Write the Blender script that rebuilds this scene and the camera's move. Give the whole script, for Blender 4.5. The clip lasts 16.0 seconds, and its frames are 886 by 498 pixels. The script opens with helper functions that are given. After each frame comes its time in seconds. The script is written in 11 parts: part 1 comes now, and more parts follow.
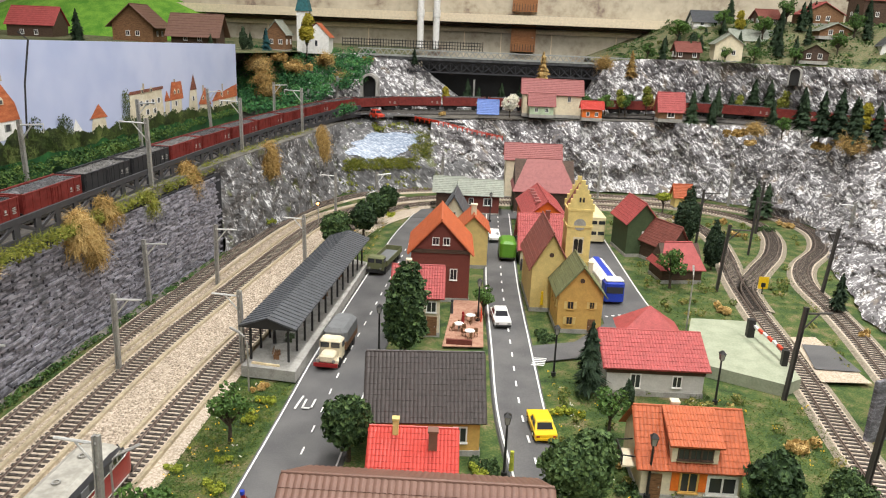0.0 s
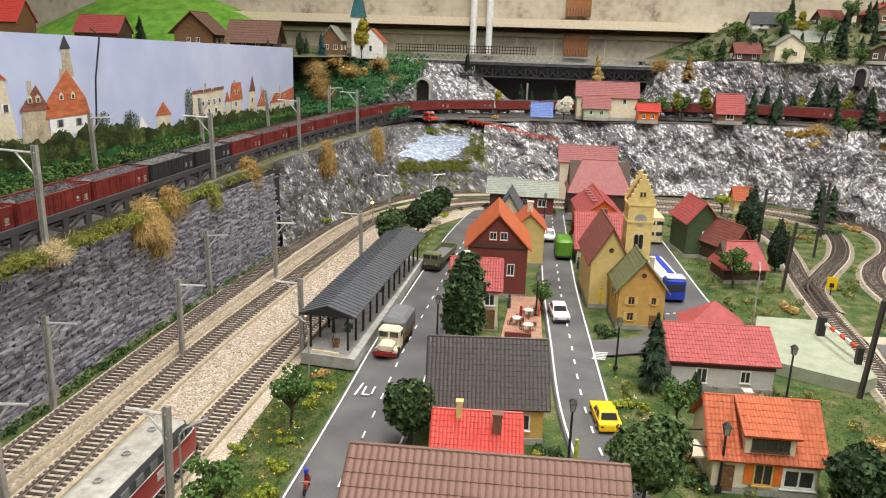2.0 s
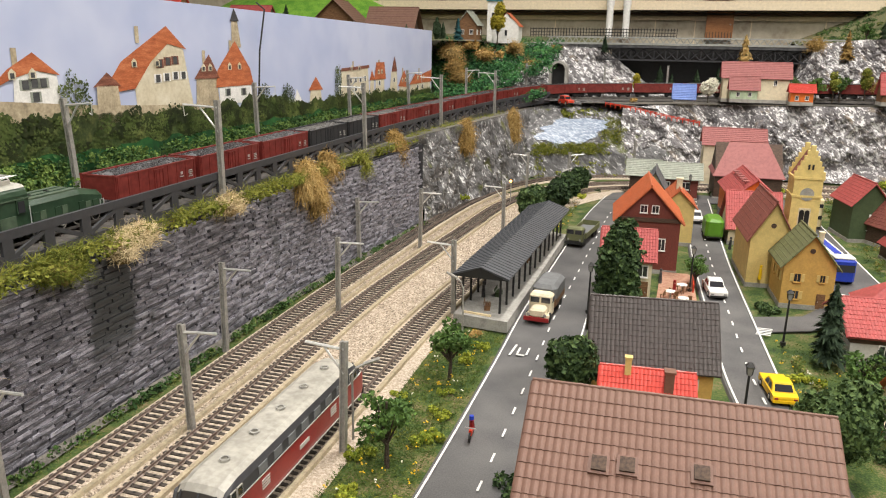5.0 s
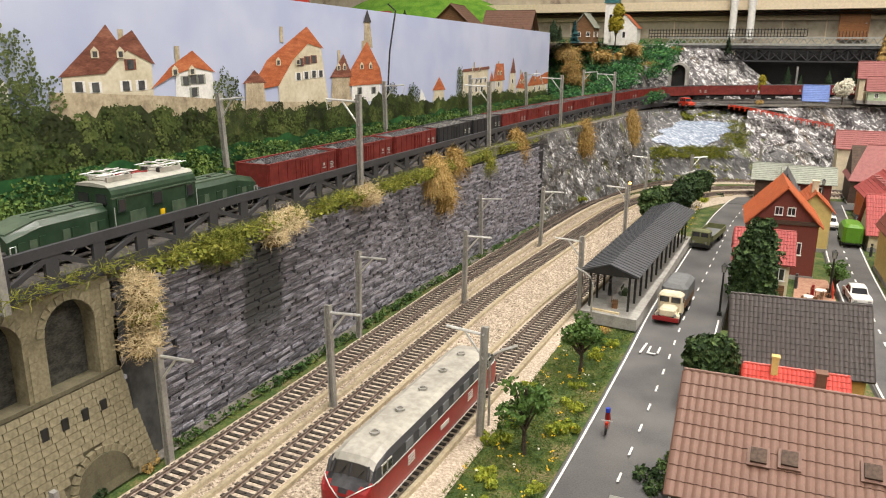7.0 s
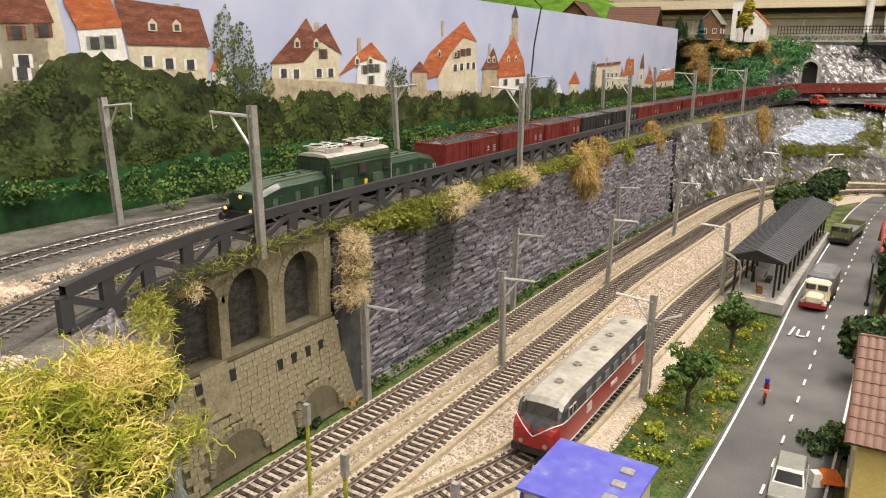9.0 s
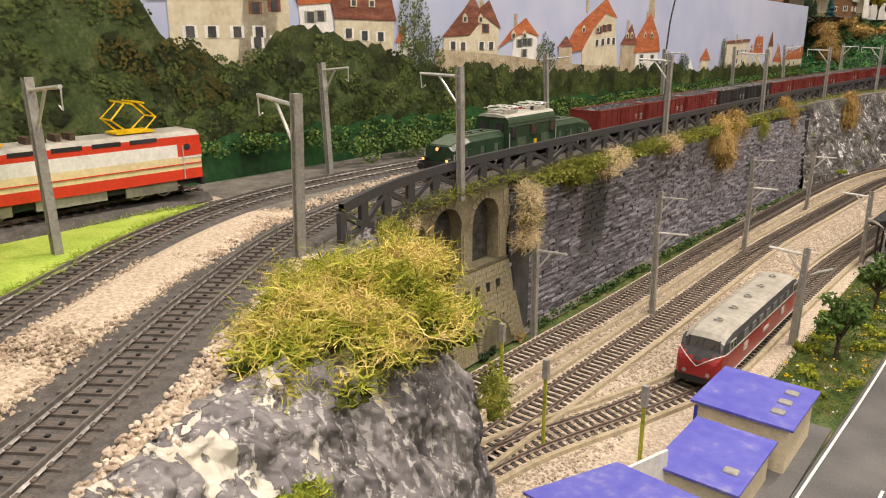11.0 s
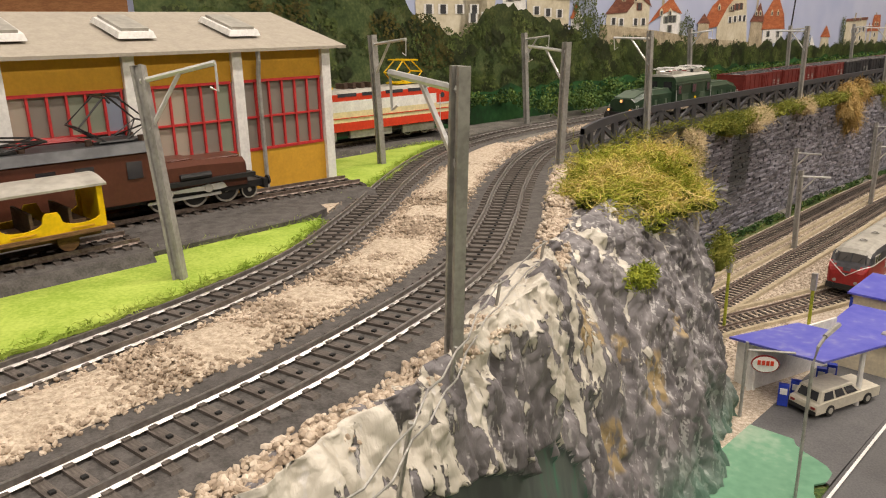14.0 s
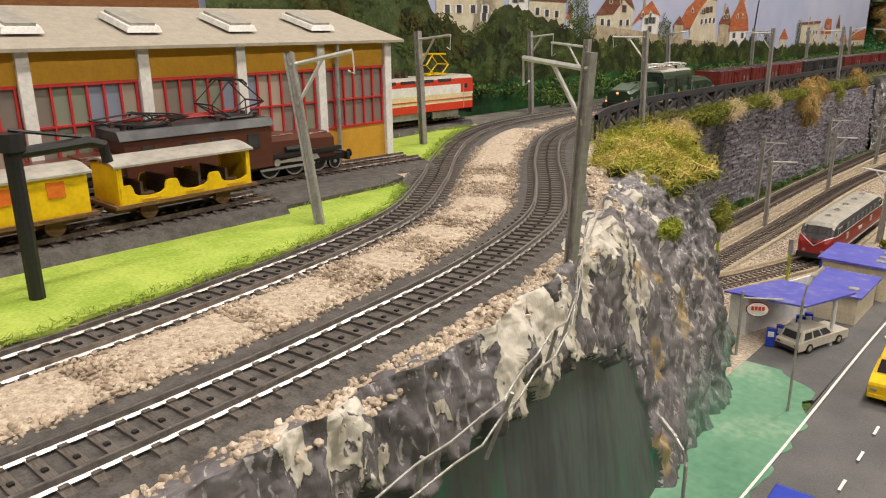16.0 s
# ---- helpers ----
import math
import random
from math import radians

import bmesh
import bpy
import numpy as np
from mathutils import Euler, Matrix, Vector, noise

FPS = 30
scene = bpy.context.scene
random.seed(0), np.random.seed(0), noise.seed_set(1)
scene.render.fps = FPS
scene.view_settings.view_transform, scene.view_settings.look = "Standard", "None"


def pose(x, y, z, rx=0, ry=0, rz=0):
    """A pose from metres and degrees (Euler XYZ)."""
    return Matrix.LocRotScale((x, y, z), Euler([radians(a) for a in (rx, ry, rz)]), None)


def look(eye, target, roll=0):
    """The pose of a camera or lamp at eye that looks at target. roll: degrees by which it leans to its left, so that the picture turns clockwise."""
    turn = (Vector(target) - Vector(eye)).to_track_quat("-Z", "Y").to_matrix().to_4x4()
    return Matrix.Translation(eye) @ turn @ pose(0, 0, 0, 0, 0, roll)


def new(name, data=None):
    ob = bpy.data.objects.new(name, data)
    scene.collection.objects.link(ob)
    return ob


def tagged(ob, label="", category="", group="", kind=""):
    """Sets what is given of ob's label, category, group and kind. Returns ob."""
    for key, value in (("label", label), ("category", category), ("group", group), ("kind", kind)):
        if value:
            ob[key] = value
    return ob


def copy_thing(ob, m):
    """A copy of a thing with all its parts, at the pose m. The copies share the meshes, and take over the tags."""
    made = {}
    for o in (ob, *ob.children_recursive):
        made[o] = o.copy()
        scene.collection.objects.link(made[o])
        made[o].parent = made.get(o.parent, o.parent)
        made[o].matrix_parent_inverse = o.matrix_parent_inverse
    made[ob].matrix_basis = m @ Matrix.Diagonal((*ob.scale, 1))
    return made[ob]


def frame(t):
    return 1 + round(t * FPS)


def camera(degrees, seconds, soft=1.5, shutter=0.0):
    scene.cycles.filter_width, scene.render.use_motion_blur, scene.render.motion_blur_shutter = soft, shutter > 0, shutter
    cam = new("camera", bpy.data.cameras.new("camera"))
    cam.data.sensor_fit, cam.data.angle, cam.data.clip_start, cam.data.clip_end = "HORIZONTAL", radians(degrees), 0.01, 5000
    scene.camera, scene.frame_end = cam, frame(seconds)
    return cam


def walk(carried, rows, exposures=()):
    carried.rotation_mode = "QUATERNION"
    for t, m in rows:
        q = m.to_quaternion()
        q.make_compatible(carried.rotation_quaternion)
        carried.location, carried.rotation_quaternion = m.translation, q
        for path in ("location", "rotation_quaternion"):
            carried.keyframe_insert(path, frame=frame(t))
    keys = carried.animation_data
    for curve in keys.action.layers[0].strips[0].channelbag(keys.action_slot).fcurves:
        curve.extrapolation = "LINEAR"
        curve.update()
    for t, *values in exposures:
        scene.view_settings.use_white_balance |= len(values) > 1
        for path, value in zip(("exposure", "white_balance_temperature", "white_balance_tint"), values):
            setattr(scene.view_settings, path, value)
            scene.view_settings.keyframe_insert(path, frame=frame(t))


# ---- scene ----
cam = camera(62.0, 16.0, 1.1)
PATH = [
    (0, (0.094, 0.119, 0.345), (-0.033, 2.034, -0.217), 2.3),
    (0.5, (0.092, 0.118, 0.339), (-0.06, 2.034, -0.214), 2.2),
    (1, (0.087, 0.117, 0.333), (-0.094, 2.034, -0.21), 2.1),
    (1.5, (0.084, 0.116, 0.326), (-0.13, 2.031, -0.209), 2.0),
    (2, (0.08, 0.116, 0.319), (-0.172, 2.028, -0.212), 1.8),
    (2.5, (0.072, 0.115, 0.312), (-0.222, 2.02, -0.224), 1.5),
    (3, (0.064, 0.115, 0.301), (-0.279, 2.009, -0.242), 1.3),
    (3.2, (0.065, 0.111, 0.298), (-0.307, 1.999, -0.246), 1.1),
    (5.3, (0.037, 0.103, 0.28), (-0.551, 1.936, -0.261), 0.9),
    (5.5, (0.035, 0.103, 0.28), (-0.581, 1.926, -0.262), 0.8),
    (6, (0.026, 0.097, 0.274), (-0.648, 1.903, -0.26), 0.7),
    (6.5, (0.018, 0.092, 0.27), (-0.718, 1.875, -0.257), 0.5),
    (7, (0.016, 0.083, 0.269), (-0.786, 1.839, -0.255), 0.4),
    (7.5, (0.013, 0.066, 0.265), (-0.851, 1.793, -0.257), 0.4),
    (8, (0.001, 0.047, 0.266), (-0.918, 1.745, -0.257), 0.4),
    (8.5, (-0.007, 0.026, 0.262), (-0.977, 1.695, -0.264), 0.5),
    (9, (-0.013, 0.002, 0.261), (-1.034, 1.639, -0.266), 0.5),
    (9.2, (-0.017, -0.009, 0.26), (-1.058, 1.615, -0.268), 0.5),
    (11.3, (-0.023, -0.109, 0.248), (-1.256, 1.362, -0.316), 0.0),
    (11.5, (-0.023, -0.12, 0.247), (-1.265, 1.343, -0.316), -0.0),
    (12, (-0.016, -0.155, 0.237), (-1.278, 1.292, -0.321), -0.2),
    (12.5, (-0.016, -0.187, 0.225), (-1.295, 1.246, -0.333), -0.3),
    (13, (-0.022, -0.218, 0.223), (-1.326, 1.191, -0.336), -0.6),
    (13.5, (-0.019, -0.242, 0.222), (-1.356, 1.135, -0.342), -0.9),
    (14, (-0.003, -0.274, 0.231), (-1.369, 1.071, -0.338), -1.2),
    (14.5, (0.012, -0.292, 0.231), (-1.364, 1.042, -0.338), -1.3),
    (15, (0.006, -0.323, 0.229), (-1.353, 1.029, -0.34), -1.3),
    (15.5, (0.006, -0.355, 0.229), (-1.316, 1.032, -0.344), -1.0),
    (16, (0.007, -0.373, 0.231), (-1.273, 1.052, -0.343), -0.5),
]
walk(cam, [(t, look(eye, target, roll)) for t, eye, target, roll in PATH], [(0, -0.22, 6150, 9), (5, -0.2, 6450, 10), (9, -0.16, 6800, 12), (11.5, -0.4, 7100, 15), (13.5, -0.55, 7050, 15), (16, -0.6, 6800, 13)])

# ---- room light ----
wd = bpy.data.worlds.new("room_air")
scene.world = wd
wd.use_nodes = True
wd.node_tree.nodes["Background"].inputs[0].default_value = (0.9, 0.92, 1.0, 1)
wd.node_tree.nodes["Background"].inputs[1].default_value = 0.12


def lamp_area(x, y, z, sx, sy, power, color):
    d = bpy.data.lights.new("tube_light", "AREA")
    d.shape, d.size, d.size_y, d.energy, d.color = "RECTANGLE", sx, sy, power, color
    o = new("tube_light", d)
    o.matrix_world = pose(x, y, z)
    return o


# ---- materials ----
def nodes_of(name):
    m = bpy.data.materials.new(name)
    m.use_nodes = True
    nt = m.node_tree
    return m, nt, nt.nodes["Principled BSDF"]


def ramp(nt, stops):
    r = nt.nodes.new("ShaderNodeValToRGB")
    e = r.color_ramp.elements
    while len(e) < len(stops):
        e.new(0.5)
    for el, (p, c) in zip(e, stops):
        el.position, el.color = p, (*c, 1)
    return r


def surf(name, stops, scale=300, rough=0.8, metal=0.0, bump=0.3, fine=4.0, stretch=(1, 1, 1), rand=0.0, depth=0.0005, spec=0.4, fac2=0.35):
    """Noise-coloured surface: a coarse noise picks the colour, a finer one breaks it up and gives relief."""
    m, nt, p = nodes_of(name)
    tc = nt.nodes.new("ShaderNodeTexCoord")
    mp = nt.nodes.new("ShaderNodeMapping")
    mp.inputs["Scale"].default_value = stretch
    nt.links.new(tc.outputs["Object"], mp.inputs[0])
    a = nt.nodes.new("ShaderNodeTexNoise")
    a.inputs["Scale"].default_value, a.inputs["Detail"].default_value = scale, 4
    b = nt.nodes.new("ShaderNodeTexNoise")
    b.inputs["Scale"].default_value, b.inputs["Detail"].default_value = scale * fine, 3
    nt.links.new(mp.outputs[0], a.inputs[0])
    nt.links.new(mp.outputs[0], b.inputs[0])
    mix = nt.nodes.new("ShaderNodeMath")
    mix.operation = "MULTIPLY_ADD"
    sub = nt.nodes.new("ShaderNodeMath")
    sub.operation = "SUBTRACT"
    nt.links.new(b.outputs[0], sub.inputs[0])
    sub.inputs[1].default_value = 0.5
    nt.links.new(sub.outputs[0], mix.inputs[0])
    mix.inputs[1].default_value = fac2 * 2
    nt.links.new(a.outputs[0], mix.inputs[2])
    last = mix
    if rand:
        oi = nt.nodes.new("ShaderNodeObjectInfo")
        gi = nt.nodes.new("ShaderNodeNewGeometry")
        ad = nt.nodes.new("ShaderNodeMath")
        ad.operation = "ADD"
        nt.links.new(oi.outputs["Random"], ad.inputs[0])
        nt.links.new(gi.outputs["Random Per Island"], ad.inputs[1])
        s2 = nt.nodes.new("ShaderNodeMath")
        s2.operation = "MULTIPLY_ADD"
        nt.links.new(ad.outputs[0], s2.inputs[0])
        s2.inputs[1].default_value = rand
        ad2 = nt.nodes.new("ShaderNodeMath")
        ad2.operation = "SUBTRACT"
        nt.links.new(mix.outputs[0], ad2.inputs[0])
        ad2.inputs[1].default_value = rand
        nt.links.new(ad2.outputs[0], s2.inputs[2])
        last = s2
    r = ramp(nt, stops)
    nt.links.new(last.outputs[0], r.inputs[0])
    nt.links.new(r.outputs[0], p.inputs["Base Color"])
    p.inputs["Roughness"].default_value = rough
    p.inputs["Metallic"].default_value = metal
    p.inputs["Specular IOR Level"].default_value = spec
    if bump:
        bp = nt.nodes.new("ShaderNodeBump")
        bp.inputs["Strength"].default_value, bp.inputs["Distance"].default_value = bump, depth
        nt.links.new(mix.outputs[0], bp.inputs["Height"])
        nt.links.new(bp.outputs[0], p.inputs["Normal"])
    return m


def two(c, v=0.25):
    return [(0.25, tuple(k * (1 - v) for k in c)), (0.75, tuple(min(1, k * (1 + v)) for k in c))]


def paint(name, c, rough=0.5, v=0.12, scale=150, metal=0.0, bump=0.05, rand=0.0):
    return surf(name, two(c, v), scale, rough, metal, bump, depth=0.0003, rand=rand)


def rock_mat(name, dark, mid, white, tan, sc=1.0, more=0.0):
    m, nt, p = nodes_of(name)
    tc = nt.nodes.new("ShaderNodeTexCoord")
    mp = nt.nodes.new("ShaderNodeMapping")
    mp.vector_type = "TEXTURE"
    mp.inputs["Scale"].default_value = (2.6 / sc, 1.0 / sc, 0.8 / sc)
    mp.inputs["Rotation"].default_value = (0.3, 0.75, 0.2)
    nt.links.new(tc.outputs["Object"], mp.inputs[0])

    def nz(scale, detail=5, dist=0.0):
        n = nt.nodes.new("ShaderNodeTexNoise")
        n.inputs["Scale"].default_value, n.inputs["Detail"].default_value, n.inputs["Distortion"].default_value = scale, detail, dist
        nt.links.new(mp.outputs[0], n.inputs[0])
        return n

    def calc(kind, a, b, c=0.0):
        n = nt.nodes.new("ShaderNodeMath")
        n.operation = kind
        for i, v in enumerate((a, b, c)):
            if isinstance(v, (int, float)):
                n.inputs[i].default_value = v
            else:
                nt.links.new(v, n.inputs[i])
        return n.outputs[0]

    broad, fine, grain = nz(30, 5, 0.9).outputs[0], nz(120, 5, 1.3).outputs[0], nz(330, 4, 0.6).outputs[0]
    base = ramp(nt, [(0.34, dark), (0.5, mid), (0.66, tuple(min(1, 1.9 * k) for k in mid))])
    nt.links.new(calc("MULTIPLY_ADD", broad, 0.45, calc("MULTIPLY_ADD", fine, 0.35, calc("MULTIPLY", grain, 0.2))), base.inputs[0])
    g = nt.nodes.new("ShaderNodeNewGeometry")
    ridge = calc("MULTIPLY", calc("SUBTRACT", g.outputs["Pointiness"], 0.5), 0.9)
    wr = ramp(nt, [(0.585 - more, (0, 0, 0)), (0.63 - more, (1, 1, 1))])
    nt.links.new(calc("ADD", ridge, calc("MULTIPLY_ADD", fine, 0.55, calc("MULTIPLY_ADD", grain, 0.25, calc("MULTIPLY", broad, 0.2)))), wr.inputs[0])
    tr = ramp(nt, [(0.6, (0, 0, 0)), (0.68, (1, 1, 1))])
    nt.links.new(nz(34, 3, 0.3).outputs[0], tr.inputs[0])
    m1 = nt.nodes.new("ShaderNodeMixRGB")
    nt.links.new(tr.outputs[0], m1.inputs[0])
    nt.links.new(base.outputs[0], m1.inputs[1])
    m1.inputs[2].default_value = (*tan, 1)
    m2 = nt.nodes.new("ShaderNodeMixRGB")
    nt.links.new(wr.outputs[0], m2.inputs[0])
    nt.links.new(m1.outputs[0], m2.inputs[1])
    m2.inputs[2].default_value = (*white, 1)
    nt.links.new(m2.outputs[0], p.inputs["Base Color"])
    p.inputs["Roughness"].default_value = 0.55
    bp = nt.nodes.new("ShaderNodeBump")
    bp.inputs["Strength"].default_value, bp.inputs["Distance"].default_value = 0.9, 0.004
    nt.links.new(nz(90, 5, 1.0).outputs[0], bp.inputs["Height"])
    nt.links.new(bp.outputs[0], p.inputs["Normal"])
    return m


def cliff_mat(name):
    """Bare plaster rock: grey-violet ground, ochre stains, white drips from the rim, green wash low down."""
    m, nt, p = nodes_of(name)
    tc = nt.nodes.new("ShaderNodeTexCoord")
    xyz = nt.nodes.new("ShaderNodeSeparateXYZ")
    nt.links.new(tc.outputs["Object"], xyz.inputs[0])

    def nz(scale, detail, dist, stretch):
        mp = nt.nodes.new("ShaderNodeMapping")
        mp.inputs["Scale"].default_value = stretch
        nt.links.new(tc.outputs["Object"], mp.inputs[0])
        n = nt.nodes.new("ShaderNodeTexNoise")
        n.inputs["Scale"].default_value, n.inputs["Detail"].default_value, n.inputs["Distortion"].default_value = scale, detail, dist
        nt.links.new(mp.outputs[0], n.inputs[0])
        return n.outputs[0]

    def op(kind, a, b, c=0.0):
        n = nt.nodes.new("ShaderNodeMath")
        n.operation = kind
        for i, v in enumerate((a, b, c)):
            if isinstance(v, (int, float)):
                n.inputs[i].default_value = v
            else:
                nt.links.new(v, n.inputs[i])
        return n.outputs[0]

    def step(v, a, b):
        n = nt.nodes.new("ShaderNodeMapRange")
        n.interpolation_type = "SMOOTHSTEP"
        n.inputs[1].default_value, n.inputs[2].default_value = a, b
        nt.links.new(v, n.inputs[0])
        return n.outputs[0]

    def blend(f, a, b):
        n = nt.nodes.new("ShaderNodeMixRGB")
        nt.links.new(f, n.inputs[0])
        for i, v in ((1, a), (2, b)):
            if isinstance(v, tuple):
                n.inputs[i].default_value = (*v, 1)
            else:
                nt.links.new(v, n.inputs[i])
        return n.outputs[0]

    y, z = xyz.outputs[1], xyz.outputs[2]
    base = ramp(nt, [(0.3, (0.06, 0.055, 0.056)), (0.45, (0.125, 0.115, 0.12)), (0.6, (0.2, 0.185, 0.19)), (0.75, (0.33, 0.31, 0.31))])
    nt.links.new(op("MULTIPLY_ADD", nz(330, 5, 0.6, (1, 1, 0.5)), 0.3, op("MULTIPLY", nz(48, 6, 0.7, (1, 1, 0.4)), 0.72)), base.inputs[0])
    col = base.outputs[0]
    # ochre patches
    wob = op("MULTIPLY_ADD", nz(75, 4, 0.6, (1, 1, 0.5)), 2.6, -1.3)
    for yc, zc, ry, rz in ((-0.034, 0.112, 0.011, 0.009), (-0.013, 0.096, 0.008, 0.007), (0.012, 0.074, 0.012, 0.014), (-0.034, 0.062, 0.009, 0.012), (0.048, 0.089, 0.01, 0.006), (-0.05, 0.02, 0.01, 0.012)):
        a = op("POWER", op("ABSOLUTE", op("MULTIPLY", op("SUBTRACT", y, yc), 1 / ry), 0.0), 2.0)
        c = op("POWER", op("ABSOLUTE", op("MULTIPLY", op("SUBTRACT", z, zc), 1 / rz), 0.0), 2.0)
        spot = op("SUBTRACT", 1.0, step(op("ADD", op("ADD", a, c), wob), 0.5, 1.2))
        col = blend(op("MULTIPLY", op("MULTIPLY", spot, step(nz(210, 4, 0.8, (1, 1, 0.4)), 0.36, 0.52)), 0.85), col, (0.38, 0.275, 0.13))
    # cream splashes: thick towards the south of the lip, thin streaks further on
    coarse = op("MULTIPLY_ADD", nz(190, 5, 0.8, (1, 1, 0.5)), 0.28, op("MULTIPLY", nz(46, 5, 1.2, (1, 1, 0.34)), 0.72))
    south = op("SUBTRACT", 1.0, step(op("MULTIPLY_ADD", nz(40, 3, 0.3, (1, 1, 1)), 0.06, y), -0.03, 0.03))
    south = op("MULTIPLY", south, step(op("MULTIPLY_ADD", nz(40, 3, 0.3, (1, 1, 1)), 0.05, y), -0.22, -0.16))
    lift = op("MULTIPLY_ADD", op("SUBTRACT", z, 0.12), 1.6, op("MULTIPLY_ADD", south, 0.1, -0.06))
    white = op("MULTIPLY", step(op("ADD", coarse, lift), 0.53, 0.545), op("SUBTRACT", 1.0, step(y, 0.1, 0.16)))
    cream = ramp(nt, [(0.3, (0.42, 0.38, 0.31)), (0.6, (0.62, 0.58, 0.5))])
    nt.links.new(nz(120, 5, 0.3, (1, 1, 0.5)), cream.inputs[0])
    col = blend(white, col, cream.outputs[0])
    # fine dry-brushed ridges
    geo = nt.nodes.new("ShaderNodeNewGeometry")
    brush = step(op("ADD", op("MULTIPLY", op("SUBTRACT", geo.outputs["Pointiness"], 0.5), 2.4), op("MULTIPLY_ADD", step(y, -0.02, 0.04), 0.05, nz(300, 6, 1.0, (1, 1, 0.3)))), 0.6, 0.68)
    col = blend(op("MULTIPLY", brush, 0.55), col, (0.6, 0.58, 0.56))
    # green and grey washes low on the northern half
    wash = op("MULTIPLY", op("SUBTRACT", 1.0, step(op("ADD", z, op("MULTIPLY", nz(30, 4, 0.5, (1, 1, 0.5)), 0.08)), 0.04, 0.085)), step(op("ADD", y, op("MULTIPLY", nz(30, 3, 0.5, (1, 1, 0.5)), 0.06)), 0.005, 0.04))
    col = blend(op("MULTIPLY", wash, 0.6), col, (0.07, 0.2, 0.13))
    nt.links.new(col, p.inputs["Base Color"])
    p.inputs["Roughness"].default_value = 0.5
    h = op("ADD", op("MULTIPLY", white, 0.45), op("MULTIPLY", nz(120, 6, 0.8, (1, 1, 0.5)), 0.8))
    bp = nt.nodes.new("ShaderNodeBump")
    bp.inputs["Strength"].default_value, bp.inputs["Distance"].default_value = 1.0, 0.0024
    nt.links.new(h, bp.inputs["Height"])
    nt.links.new(bp.outputs[0], p.inputs["Normal"])
    return m


def glow(name, c, s):
    m, nt, p = nodes_of(name)
    p.inputs["Base Color"].default_value = (*c, 1)
    p.inputs["Emission Color"].default_value = (*c, 1)
    p.inputs["Emission Strength"].default_value = s
    return m


def glass(name, c, rough=0.08):
    m, nt, p = nodes_of(name)
    p.inputs["Base Color"].default_value = (*c, 1)
    p.inputs["Roughness"].default_value = rough
    p.inputs["Specular IOR Level"].default_value = 0.7
    return m


ASPHALT = surf("asphalt", [(0.3, (0.078, 0.077, 0.08)), (0.7, (0.135, 0.131, 0.13))], 22, 0.72, bump=0.15, fine=40)
ROADLINE = paint("road_line_paint", (0.72, 0.72, 0.7), 0.7)
GRASS = surf("scatter_grass", [(0.25, (0.016, 0.032, 0.01)), (0.42, (0.042, 0.08, 0.017)), (0.56, (0.085, 0.115, 0.027)), (0.66, (0.16, 0.13, 0.065)), (0.8, (0.24, 0.2, 0.1))], 45, 0.95, bump=0.8, fine=14, depth=0.0012)
LAWN = surf("bright_grass_mat", [(0.3, (0.24, 0.36, 0.04)), (0.7, (0.42, 0.52, 0.1))], 45, 0.95, bump=0.35, fine=16, depth=0.0006)
MEADOW = surf("meadow_green", [(0.3, (0.08, 0.24, 0.02)), (0.7, (0.22, 0.42, 0.05))], 30, 0.95, bump=0.5, fine=12, depth=0.001)
EARTH = surf("grey_earth", [(0.3, (0.09, 0.085, 0.075)), (0.7, (0.2, 0.185, 0.16))], 90, 0.95, bump=0.6, fine=9, depth=0.001)
BALLAST = surf("tan_ballast", [(0.2, (0.2, 0.16, 0.12)), (0.5, (0.42, 0.345, 0.265)), (0.8, (0.66, 0.57, 0.47))], 420, 0.9, bump=0.9, fine=3, depth=0.001, rand=0.18)
STONES = surf("tan_quartz_gravel", [(0.15, (0.23, 0.175, 0.125)), (0.5, (0.42, 0.335, 0.25)), (0.85, (0.68, 0.58, 0.47))], 90, 0.75, bump=0.2, rand=0.3)
SAND = paint("sand_edging", (0.37, 0.31, 0.21), 0.9, 0.25, 200, bump=0.3)
BED = surf("grey_track_bed", [(0.3, (0.055, 0.05, 0.046)), (0.7, (0.115, 0.105, 0.098))], 200, 0.85, bump=0.6, fine=6, depth=0.0006)
RAIL = surf("rail_steel", [(0.3, (0.32, 0.3, 0.28)), (0.7, (0.5, 0.48, 0.46))], 200, 0.35, 0.85, 0.1)
RUSTRAIL = surf("weathered_rail", [(0.3, (0.14, 0.1, 0.08)), (0.7, (0.28, 0.23, 0.2))], 200, 0.5, 0.5, 0.1)
SLEEPER = surf("sleeper_brown_black", [(0.3, (0.035, 0.028, 0.024)), (0.7, (0.085, 0.07, 0.06))], 400, 0.7, bump=0.2, stretch=(0.3, 2, 1), rand=0.15)
SLEEPERGREY = surf("sleeper_grey_brown", [(0.3, (0.07, 0.058, 0.05)), (0.7, (0.14, 0.12, 0.105))], 400, 0.7, bump=0.2, stretch=(0.3, 2, 1), rand=0.15)
ROCK = rock_mat("painted_plaster_rock", (0.045, 0.04, 0.045), (0.2, 0.19, 0.195), (0.78, 0.77, 0.77), (0.22, 0.18, 0.14), 0.9, 0.066)
ROCKDARK = rock_mat("dark_weathered_rock", (0.025, 0.025, 0.028), (0.13, 0.128, 0.13), (0.6, 0.6, 0.6), (0.12, 0.13, 0.05), 1.1, 0.035)
PLASTER = cliff_mat("bare_plaster_rock")
